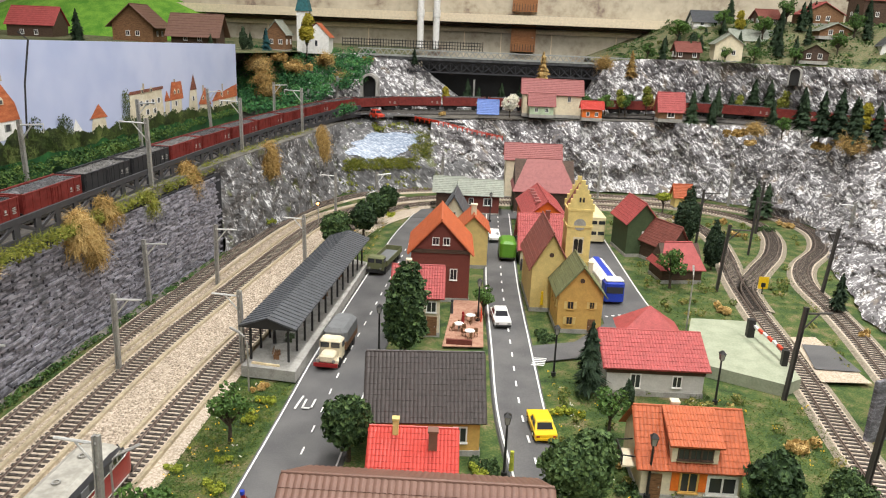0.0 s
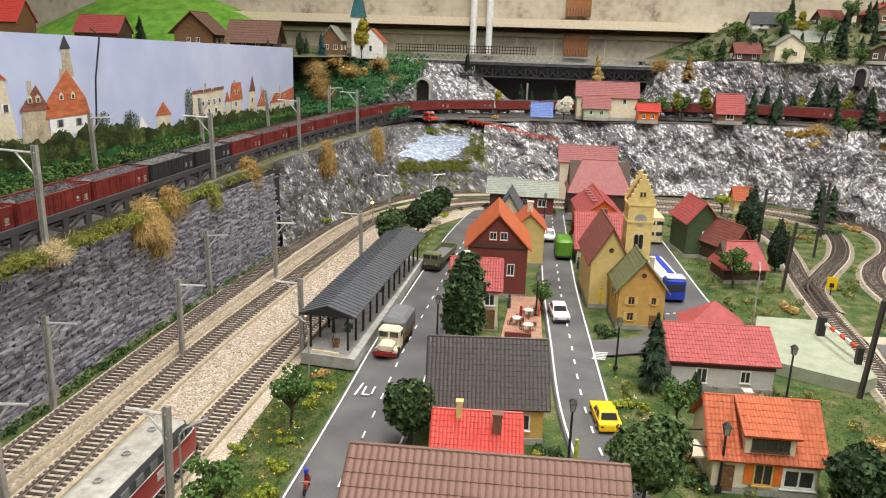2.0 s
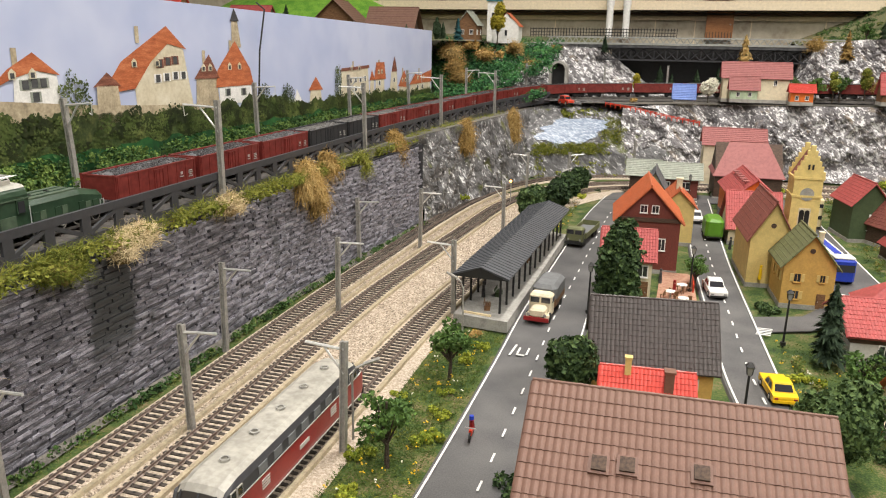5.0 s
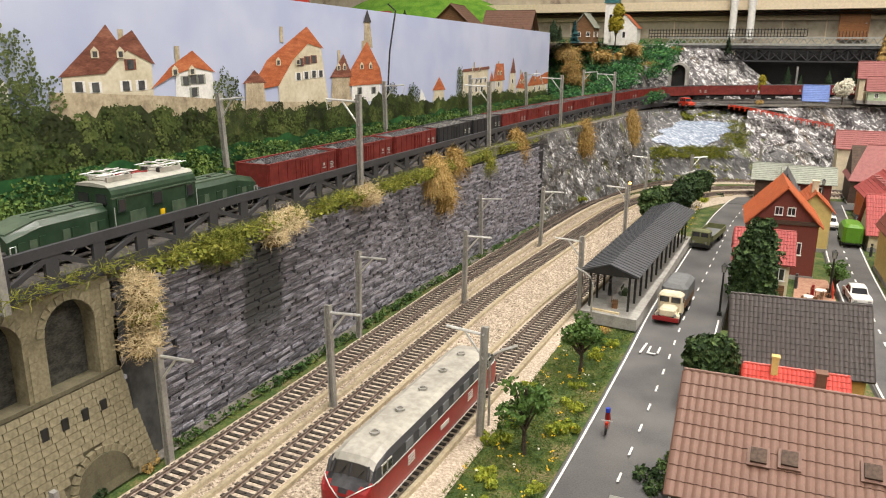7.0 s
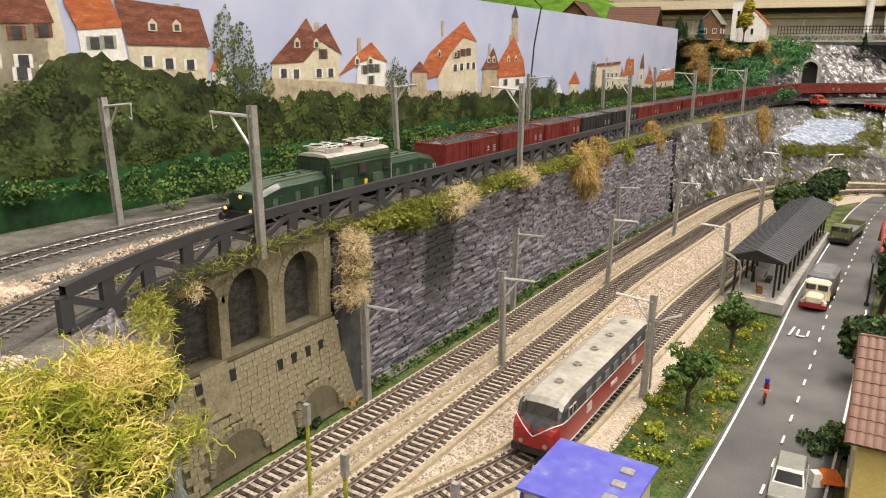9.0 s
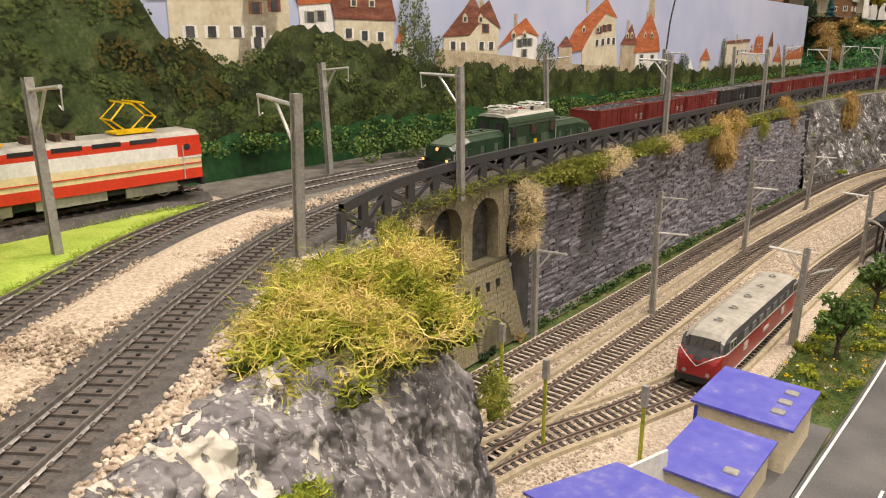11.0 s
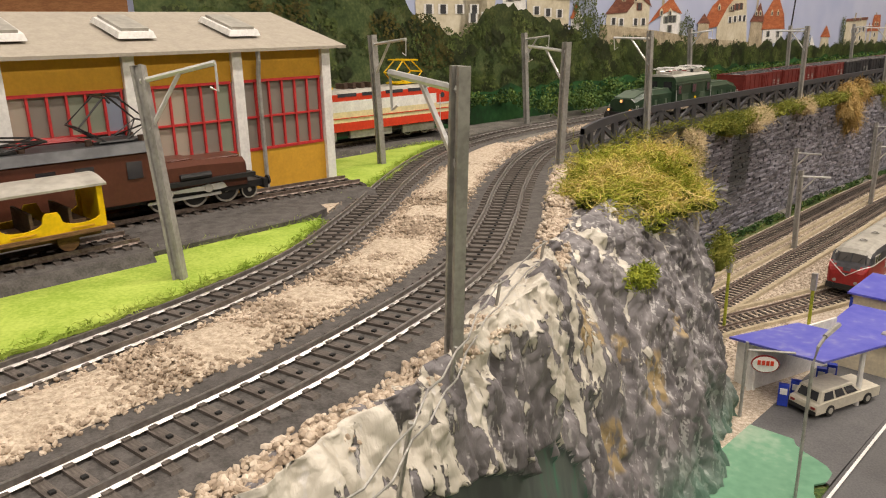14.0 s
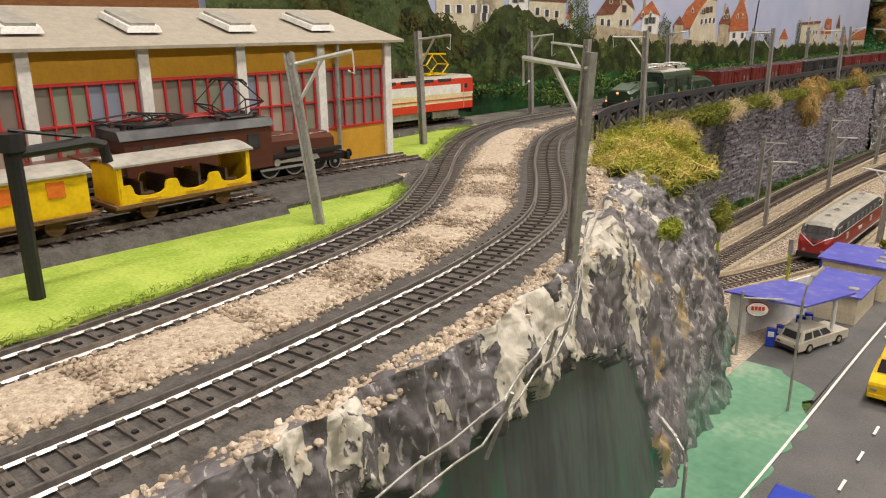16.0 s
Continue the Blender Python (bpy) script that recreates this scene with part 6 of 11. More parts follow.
B().box(-0.039, -0.012, 0.022, 0.001, 0.012, 0.02).put("balcony_door", ORANGE, oh, "orange balcony door")
rh = house("grey house with a red tiled roof and dark timber band", 0.266, 0.855, 3, 0.098, 0.084, 0.032, 0.021, GREYWALL, ROOFRED, tiles=(34, 9), wood=0.72, wins=[("s", 0.022, 0.01, 0.008, 0.011), ("s", -0.02, 0.008, 0.009, 0.014)])
pv = thing("pavilion", "pavilion with a red hipped roof beside the grey house", "pavilion", place(0.28, 0.925))
B().box(0, 0, -0.004, 0.06, 0.04, 0.034).put("wall", GREYWALL, pv)
B().add([(-0.036, -0.026, 0.028), (0.036, -0.026, 0.028), (0.036, 0.026, 0.028), (-0.036, 0.026, 0.028), (0, 0, 0.056)], [(0, 1, 4), (1, 2, 4), (2, 3, 4), (3, 0, 4), (3, 2, 1, 0)]).put("roof", ROOFRED, pv)
house("small cream house with a pale red tiled roof", 0.0105, 0.955, 4, 0.054, 0.056, 0.052, 0.026, CREAM, ROOFRED, tiles=(20, 10), chim=[(-0.012, 0.0, 0.006, 0.006, CREAM)], wins=[("s", 0.017, 0.03, 0.01, 0.012), ("s", -0.012, 0.03, 0.01, 0.012)], door=("s", 0.018, 0.012, 0.024, WOOD))
bk = house("dark red brick house with an orange tiled gable roof", 0.026, 1.1, 94, 0.1, 0.078, 0.07, 0.042, REDBRICK, ROOFORANGE, tiles=(22, 13), wins=[("w", -0.007, 0.078, 0.0075, 0.0085), ("w", 0.007, 0.078, 0.0075, 0.0085), ("w", -0.018, 0.03, 0.008, 0.014), ("w", 0.012, 0.03, 0.008, 0.014)])
B().box(-0.051, 0, 0.066, 0.0015, 0.08, 0.005).put("string_course", DARKWOOD, bk)
house("yellow house with a low orange roof behind the brick house", 0.065, 1.24, 94, 0.07, 0.045, 0.06, 0.022, YELLOWWALL, ROOFORANGE, chim=[(-0.015, 0.0, 0.008, 0.012, CREAM)], wins=[("e", 0.0, 0.03, 0.008, 0.012)])
house("house with a steep grey slate roof", 0.03, 1.36, 90, 0.08, 0.052, 0.045, 0.042, CREAM, ROOFSLATE, wins=[("w", 0, 0.05, 0.006, 0.008)])
yh = house("yellow two-storey house with shutters and a green roof", 0.205, 1.0, 94, 0.062, 0.054, 0.052, 0.033, OCHRE, ROOFGREEN, tiles=(0, 0), chim=[(-0.01, -0.012, 0.005, 0.012, CREAM)], wins=[("w", 0.012, 0.03, 0.0065, 0.009, YELLOWWALL), ("w", 0.012, 0.01, 0.0065, 0.009, YELLOWWALL), ("w", -0.014, 0.031, 0.005, 0.008, YELLOWWALL), ("n", 0.01, 0.028, 0.007, 0.01, YELLOWWALL), ("n", -0.015, 0.028, 0.007, 0.01, YELLOWWALL)], door=("w", -0.015, 0.009, 0.017, WOOD))
B().disc((-0.0318, 0, 0.066), 0.0028, 0.001, "x", 14).put("round_window", DARKWOOD, yh)
nv = house("yellow church nave with a maroon roof", 0.17, 1.092, 94, 0.11, 0.048, 0.064, 0.042, YELLOWWALL, ROOFMAROON, wins=[("s", -0.02, 0.02, 0.006, 0.014)])
B().disc((-0.0555, 0, 0.076), 0.003, 0.001, "x", 14).put("round_window", DARKWOOD, nv)
tw = thing("clock_tower", "pale yellow tower with stepped gable and round clock face", "tower", place(0.208, 1.08, 0, 3))
B().box(0, 0, -0.004, 0.032, 0.034, 0.134).put("shaft", TOWERWALL, tw)
for z in (0.06, 0.108, 0.13):
    B().box(0, 0, z, 0.0345, 0.0365, 0.0028).put("cornice", TOWERWALL, tw)
for i in range(6):
    for yy in (-0.0155, 0.0155):
        B().box(0, yy, 0.1328 + i * 0.0062, 0.0345 - i * 0.0058, 0.004, 0.0066).put("gable_step", TOWERWALL, tw)
B().prism([(-0.0155, 0.1325), (0.0155, 0.1325), (0, 0.162)], -0.0135, 0.0135, "y").put("roof", ROOFMAROON, tw)
ck = B().disc((0, -0.0175, 0.112), 0.0078, 0.0012, "y", 24).put("clock_face", CONCRETE, tw, "grey round clock face")
bw = B().box(-0.003, -0.0175, 0.074, 0.0055, 0.001, 0.016).box(0.003, -0.0175, 0.074, 0.0055, 0.001, 0.016).disc((-0.003, -0.0175, 0.09), 0.0028, 0.001, "y", 12).disc((0.003, -0.0175, 0.09), 0.0028, 0.001, "y", 12).put("belfry_opening", BLACK, tw, "dark twin-arched belfry opening")
B().box(0, -0.0172, 0.0725, 0.0135, 0.0012, 0.0225).put("opening_surround", CREAM, tw)
for x in (-0.0022, 0.0022):
    B().box(x, -0.0181, 0.142, 0.0022, 0.001, 0.006).put("slit_window", BLACK, tw)
house("low house with a broad red tiled roof facing the square", 0.175, 1.285, 3, 0.07, 0.084, 0.027, 0.045, CREAM, ROOFRED, tiles=(22, 10), chim=[(0.008, -0.006, 0.006, 0.012, ROOFMAROON)])
bn_ = house("barn with a bright pink-red sheet roof and orange gable", 0.182, 1.435, 94, 0.15, 0.07, 0.05, 0.028, ORANGE, ROOFRED)
B().disc((-0.0755, 0, 0.058), 0.0022, 0.001, "x", 12).put("round_window", DARKWOOD, bn_)
for i in range(5):
    B().box(-0.05 + i * 0.025, 0.012, 0.0705, 0.012, 0.0125, 0.0012).put("roof_light", ROOFPINK, bn_)
house("large farmhouse under a dark pink hipped roof", 0.195, 1.64, 2, 0.12, 0.1, 0.05, 0.055, DARKWOOD, ROOFPINK, hip=0.03)
house("cream house with a faded mauve roof", 0.176, 1.76, 2, 0.118, 0.06, 0.09, 0.028, CREAM, ROOFPINK, wins=[("s", -0.03, 0.06, 0.008, 0.012), ("s", -0.005, 0.06, 0.008, 0.012), ("s", 0.02, 0.06, 0.008, 0.012)])
st = house("low brick station hut with a grey-green roof", 0.068, 1.585, 2, 0.075, 0.06, 0.045, 0.02, REDBRICK, ROOFGREY, wins=[("s", -0.018, 0.02, 0.008, 0.012), ("s", 0.015, 0.02, 0.014, 0.012)], over=0.008)
house("low timber shelter with a grey-green roof", 0.005, 1.6, 2, 0.052, 0.05, 0.045, 0.02, DARKWOOD, ROOFGREY, over=0.008)
house("green timber barn with a red roof", 0.338, 1.36, 100, 0.075, 0.052, 0.06, 0.03, GREENWOOD, ROOFRED, wins=[("w", -0.01, 0.02, 0.018, 0.02)])
house("small brown timber house with a weathered roof", 0.376, 1.3, 118, 0.07, 0.038, 0.036, 0.03, DARKWOOD, ROOFMAROON, wins=[("s", 0.015, 0.012, 0.01, 0.01)])
house("little house with a red hipped roof behind a fence", 0.377, 1.215, 10, 0.062, 0.05, 0.026, 0.03, DARKWOOD, ROOFRED, hip=0.014)
house("tiny yellow house with a rust-red roof", 0.5, 1.72, 5, 0.034, 0.028, 0.032, 0.02, YELLOWWALL, ROOFORANGE)
# far houses beside the upper line
house("long white house with a faded red roof", 0.219, 1.925, 2, 0.138, 0.045, 0.055, 0.028, CREAM, ROOFPINK, z=0.166, wins=[("s", -0.045, 0.035, 0.006, 0.01), ("s", 0.04, 0.035, 0.006, 0.01)])
house("pale green cottage with a pink roof", 0.194, 1.88, 2, 0.055, 0.03, 0.03, 0.022, surf("pale_green_wall", two((0.45, 0.55, 0.38)), 100), ROOFPINK, z=0.168, wins=[("s", -0.012, 0.01, 0.006, 0.008), ("s", 0.012, 0.01, 0.006, 0.008)])
house("small orange-red kiosk with white windows", 0.311, 1.88, 2, 0.045, 0.026, 0.028, 0.012, ORANGE, ROOFBRIGHT, z=0.166, wins=[("s", -0.01, 0.008, 0.006, 0.008), ("s", 0.01, 0.008, 0.006, 0.008)])
house("timber hut with a pink-red roof", 0.488, 1.88, 4, 0.054, 0.034, 0.028, 0.034, WOOD, ROOFRED, z=0.172, wins=[("s", 0, 0.008, 0.014, 0.012)])
house("small shed with a plain blue roof", 0.07, 1.88, 2, 0.042, 0.028, 0.012, 0.024, CREAM, paint("pale_blue_roof", (0.12, 0.2, 0.5), 0.5), z=0.163, cat="shed", name="shed")
for x, y, z, w, d, h, r, wm, rm, lb, rz in (
        (0.547, 2.04, 0.302, 0.056, 0.04, 0.026, 0.019, DARKWOOD, ROOFMAROON, "small brown timber hut with a pale snow board roof", 5),
        (0.648, 2.06, 0.303, 0.06, 0.066, 0.045, 0.023, CREAM, ROOFGREY, "pale pink gabled house with a grey roof on the hilltop", 86),
        (0.73, 2.15, 0.325, 0.11, 0.07, 0.034, 0.024, CREAM, ROOFGREY, "long cream house with a low grey roof", 4),
        (0.645, 2.27, 0.384, 0.085, 0.06, 0.02, 0.026, WHITE, ROOFSLATE, "white villa with a slate blue roof", 3),
        (0.908, 2.2, 0.402, 0.08, 0.1, 0.028, 0.028, WOOD, ROOFRED, "brown chalet with a red roof high on the hill", 88),
        (0.898, 2.07, 0.37, 0.06, 0.074, 0.018, 0.017, WOOD, ROOFGREY, "timber chalet with a pale mossy roof", 84),
        (0.83, 1.99, 0.312, 0.07, 0.06, 0.024, 0.018, DARKWOOD, ROOFGREEN, "low timber chalet with a mossy roof", 75),
        (0.985, 1.95, 0.318, 0.08, 0.06, 0.04, 0.024, WHITE, ROOFSLATE, "white station house with a dark grey roof", 80),
        (1.08, 2.26, 0.402, 0.12, 0.07, 0.07, 0.02, DARKWOOD, ROOFMAROON, "tall dark timber barn high on the hill", 10),
        (0.79, 2.24, 0.392, 0.06, 0.045, 0.026, 0.02, DARKWOOD, ROOFMAROON, "small brown chalet behind the firs", 15),
        (-1.09, 2.0, 0.285, 0.115, 0.08, 0.045, 0.04, DARKWOOD, ROOFRED, "brown chalet with a pink-red roof above the backdrop", 5),
        (-1.32, 1.9, 0.30, 0.15, 0.1, 0.05, 0.05, WOOD, ROOFBRIGHT, "chalet with a bright red roof above the backdrop", 10),
        (-0.83, 2.02, 0.29, 0.1, 0.1, 0.05, 0.045, WOOD, ROOFBROWN, "wide wooden chalet with a brown roof", 95),
        (-0.67, 2.0, 0.29, 0.11, 0.08, 0.035, 0.042, DARKWOOD, ROOFBROWN, "dark farmhouse with a broad brown roof on the hilltop", 5),
        (-0.48, 2.06, 0.285, 0.06, 0.05, 0.045, 0.03, WOOD, ROOFGREY, "half-timbered cottage with a grey roof", 90)):
    house(lb, x, y, rz, w, d, h, r, wm, rm, z=z, wins=[("w", -0.012, h * 0.4, 0.008, 0.01), ("w", 0.012, h * 0.4, 0.008, 0.01), ("s", -0.02, h * 0.4, 0.008, 0.01), ("s", 0.015, h * 0.4, 0.008, 0.01)], over=0.012 if -0.9 < x < -0.6 else 0.0045, name="chalet")
ch = thing("church", "white village church with a teal pointed spire", "church", place(-0.40, 2.08, 0.285))
B().box(-0.02, 0, -0.004, 0.03, 0.03, 0.105).put("tower", WHITE, ch)
B().add([(-0.038, -0.018, 0.1), (-0.002, -0.018, 0.1), (-0.002, 0.018, 0.1), (-0.038, 0.018, 0.1), (-0.02, 0, 0.19)], [(0, 1, 4), (1, 2, 4), (2, 3, 4), (3, 0, 4)]).put("spire", TEAL, ch, "teal copper spire")
B().prism([(-0.016, -0.004), (0.05, -0.004), (0.05, 0.04), (0.017, 0.07), (-0.016, 0.04)], -0.02, 0.03, "y").put("nave", WHITE, ch)
for e in (-1, 1):
    B().add([(0.017, -0.022, 0.073), (0.017, 0.033, 0.073), (0.017 + e * 0.037, 0.033, 0.037), (0.017 + e * 0.037, -0.022, 0.037)], [(0, 1, 2, 3)]).put("roof_slope", ROOFORANGE, ch)
for z in (0.06, 0.03):
    B().box(-0.02, -0.0155, z, 0.006, 0.001, 0.012).put("window", WINDOW, ch)
B().box(0.017, -0.0205, 0.015, 0.006, 0.001, 0.014).put("window", WINDOW, ch)

# ---- station platform with its canopy ----
pf = thing("station_platform", "long grey concrete island platform", "platform", kind="structure")
B().add([(-0.152, 0.79, 0), (-0.094, 0.784, 0), (-0.086, 1.16, 0), (-0.132, 1.18, 0), (-0.152, 0.79, 0.012), (-0.094, 0.784, 0.012), (-0.086, 1.16, 0.012), (-0.132, 1.18, 0.012)], [(4, 5, 6, 7), (0, 1, 5, 4), (1, 2, 6, 5), (2, 3, 7, 6), (3, 0, 4, 7)]).put("deck", CONCRETE, pf)
cn = thing("platform_canopy", "platform canopy with a blue-grey ribbed roof on dark posts", "platform canopy", pose(-0.127, 0.8, 0.012, 0, 0, -2.2))
CL = 0.355
for e in (-1, 1):
    b = B()
    b.add([(0, 0, 0.049), (0, CL, 0.049), (e * 0.03, CL, 0.039), (e * 0.03, 0, 0.039), (0, 0, 0.0475), (0, CL, 0.0475), (e * 0.03, CL, 0.0375), (e * 0.03, 0, 0.0375)], [(0, 1, 2, 3), (4, 7, 6, 5), (3, 2, 6, 7), (0, 3, 7, 4)])
    rf = b.put("roof_slope", ROOFSLATE, cn)
    for i in range(45):
        y = i * CL / 44
        B().add([(0, y - 0.0006, 0.0498), (0, y + 0.0006, 0.0498), (e * 0.03, y + 0.0006, 0.0398), (e * 0.03, y - 0.0006, 0.0398), (0, y - 0.0006, 0.049), (0, y + 0.0006, 0.049), (e * 0.03, y + 0.0006, 0.039), (e * 0.03, y - 0.0006, 0.039)], [(0, 1, 2, 3), (0, 4, 7, 3), (1, 2, 6, 5), (3, 2, 6, 7)]).put("rib", ROOFSLATE, rf)
    for i in range(13):
        B().tube([(e * 0.02, 0.006 + i * (CL - 0.012) / 12, 0), (e * 0.02, 0.006 + i * (CL - 0.012) / 12, 0.042)], 0.0013, 6).put("post", BLACK, cn)
    B().box(e * 0.02, CL / 2, 0.0385, 0.0018, CL, 0.002).put("beam", BLACK, cn)
for i in range(13):
    B().box(0, 0.006 + i * (CL - 0.012) / 12, 0.038, 0.04, 0.0014, 0.0018).put("cross_beam", BLACK, cn)
B().add([(-0.03, -0.0006, 0.0375), (0.03, -0.0006, 0.0375), (0, -0.0006, 0.0485)], [(0, 1, 2)]).put("gable_board", BLACK, cn)


def bench(x, y, z, rz, mat):
    t = thing("bench", "small brown slatted platform bench", "bench", place(x, y, z, rz), "platform benches")
    for j in range(3):
        B().box(0, -0.002 + j * 0.002, 0.005, 0.014, 0.0013, 0.0007).put("seat_slat", mat, t)
    for j in range(2):
        B().box(0, 0.0035, 0.0065 + j * 0.002, 0.014, 0.0007, 0.0013).put("back_slat", mat, t)
    for e in (-1, 1):
        B().box(e * 0.0055, 0, 0, 0.001, 0.006, 0.005).put("leg", mat, t)


bench(-0.122, 0.815, 0.012, 100, WOOD)
bench(-0.12, 0.86, 0.012, 90, GREENWOOD)
bench(-0.115, 1.0, 0.012, 90, WOOD)
bench(-0.113, 1.08, 0.012, 90, WOOD)
tagged(B().box(-0.128, 0.795, 0.012, 0.03, 0.0025, 0.0018, 0, -8).put("plank", PALESTRAW), "loose pale wooden plank lying on the platform", "plank")

# ---- fibres, moss, bushes and trees ----
def strands(b, c, rx, ry, rz, n, length, w, droop, r, seg=3, hang=0.0, curl=1.0):
    """Loose fibres springing from an ellipsoid at c."""
    for _ in range(n):
        a, u = r.uniform(0, 2 * math.pi), r.uniform(-0.4, 1)
        k = r.uniform(0.3, 1.0) ** 0.5
        q = math.sqrt(max(0, 1 - u * u))
        d = Vector((q * math.cos(a), q * math.sin(a), u))
        p = Vector((c[0] + rx * d.x * k, c[1] + ry * d.y * k, c[2] + rz * d.z * k))
        v = (d + Vector((r.uniform(-1, 1), r.uniform(-1, 1), r.uniform(-0.6, 0.8)))).normalized()
        s = v.cross(Vector((r.uniform(-1, 1), r.uniform(-1, 1), 0.3))).normalized() * w
        L = length * r.uniform(0.5, 1.3) / seg
        vs = []
        for i in range(seg + 1):
            ww = s * (1 - 0.75 * i / seg)
            vs += [p - ww, p + ww]
            v = (v + Vector((curl * r.uniform(-0.95, 0.95), curl * r.uniform(-0.95, 0.95), -droop - hang + curl * r.uniform(-0.7, 0.7)))).normalized()
            p = p + v * L
        b.add(vs, [(2 * i, 2 * i + 1, 2 * i + 3, 2 * i + 2) for i in range(seg)])


def lumps(b, c, rx, ry, rz, n, size, r):
    """Small leaf flakes over an uneven ellipsoid."""
    for _ in range(n):
        d = Vector((r.gauss(0, 1), r.gauss(0, 1), r.gauss(0, 1))).normalized()
        k = 0.82 + 0.3 * noise.noise(d * 2.3 + Vector(c) * 40) + r.uniform(-0.12, 0.06)
        p = Vector((c[0] + rx * d.x * k, c[1] + ry * d.y * k, c[2] + rz * d.z * k))
        u = Vector((r.uniform(-1, 1), r.uniform(-1, 1), r.uniform(-1, 1))).normalized()
        v = u.cross(d + Vector((r.uniform(-0.6, 0.6), r.uniform(-0.6, 0.6), r.uniform(-0.6, 0.6)))).normalized()
        u = u * size * r.uniform(0.6, 1.2)
        v = v * size * r.uniform(0.5, 1.0)
        m = d * size * 0.35
        b.add([p - u, p + v + m * 0.3, p + u, p - v + m], [(0, 1, 2, 3)])


def clump(name, label, c, rx, ry, rz, n, length, mat, w=0.00035, droop=0.15, hang=0.0, cat="grass tuft", seed=1, core=None, curl=1.5):
    b = B()
    r = random.Random(seed)
    t = thing(name, label, cat, place(*c))
    strands(b, (0, 0, 0), rx, ry, rz, n, length * 1.3, w, droop, r, seg=7, hang=hang, curl=curl)
    tagged(b.put("fibre", mat, t), kind="stuff")
    k = B()
    vs, fs = [], []
    nu, nvv = 12, 7
    for j in range(nvv):
        for i in range(nu):
            a, e = 2 * math.pi * i / nu, math.pi * (j / (nvv - 1) - 0.5)
            d = Vector((math.cos(a) * math.cos(e), math.sin(a) * math.cos(e), math.sin(e)))
            q = 0.72 + 0.25 * noise.noise(d * 2 + Vector((seed, 0, 0)))
            vs.append((rx * d.x * q, ry * d.y * q, rz * d.z * q))
    fs = [(j * nu + i, j * nu + (i + 1) % nu, (j + 1) * nu + (i + 1) % nu, (j + 1) * nu + i) for j in range(nvv - 1) for i in range(nu)]
    k.add(vs, fs)
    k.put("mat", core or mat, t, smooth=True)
    return t


# darker straw for tuft cores: the shade between fibres put into the colour
SHADESTRAW = surf("shaded_straw_fibre", [(0.2, (0.12, 0.08, 0.03)), (0.8, (0.3, 0.21, 0.08))], 300, 0.9, bump=0.8, depth=0.002)
# straw tufts hanging over the retaining wall
for y, z, ry, rz, mat, n, sd in ((0.259, 0.131, 0.005, 0.005, PALESTRAW, 90, 1), (0.407, 0.123, 0.009, 0.011, PALESTRAW, 380, 2), (0.408, 0.107, 0.009, 0.011, OLIVE, 120, 15), (0.406, 0.107, 0.0095, 0.012, PALESTRAW, 330, 16), (0.405, 0.088, 0.01, 0.012, PALESTRAW, 400, 3), (0.487, 0.130, 0.018, 0.012, OLIVE, 700, 4), (0.562, 0.134, 0.02, 0.009, PALESTRAW, 500, 5), (0.545, 0.128, 0.008, 0.012, PALESTRAW, 250, 6), (0.69, 0.133, 0.016, 0.01, PALESTRAW, 500, 7), (0.845, 0.126, 0.026, 0.02, STRAW, 800, 8), (0.868, 0.105, 0.013, 0.024, STRAW, 500, 9), (0.9, 0.138, 0.01, 0.014, STRAW, 300, 10), (1.0, 0.128, 0.012, 0.01, OLIVE, 250, 11), (1.13, 0.128, 0.03, 0.022, STRAW, 900, 12), (1.4, 0.112, 0.024, 0.03, STRAW, 800, 13), (1.62, 0.11, 0.024, 0.034, STRAW, 700, 14)):
    x = min(EDGE, key=lambda q: abs(q[1] - y))[0] if y > 1.2 else -0.349
    clump("straw_tuft", "dry straw-coloured fibre tuft hanging over the wall", (x + 0.005, y, z - 0.003), 0.012, ry * 1.1 if y < 0.8 else ry * 0.72, rz * (1.2 if y < 0.8 else 1.4), int(n * 2.6), 0.01 if y < 0.8 else 0.016, mat, 0.0003 if y < 0.8 else 0.00045, 0.12, 0.4 if y > 0.8 else 0.05, seed=sd, core=SHADESTRAW, curl=1.7 if y < 0.8 else 0.9)
# moss strip along the wall top
b = B()
r = random.Random(5)
for i in range(420):
    y = 0.24 + (1.65 - 0.24) * i / 420 + r.uniform(-0.004, 0.004)
    x = min(GP, key=lambda p: abs(p.y - y)).x
    k = (0.55 + 0.9 * noise.noise(Vector((y * 18, 0, 0)))) * (0.45 if y < 0.42 else 1.0)
    strands(b, (x + r.uniform(0.003, 0.017 if y > 0.41 else 0.008), y, UP - (0.003 if y > 0.41 else 0.0) + r.uniform(-0.003, 0.003)), 0.005, 0.008, 0.004, int(44 * max(0.3, k)), 0.008, 0.0003, 0.12, r, 3)
    if k > 0.3 and y > 0.41:
        lumps(b, (x + 0.014, y, UP - 0.007), 0.005, 0.006, 0.006, 10, 0.0018, r)
tagged(b.put("wall_top_moss", OLIVE), "olive green moss along the top of the retaining wall", "moss", kind="stuff")
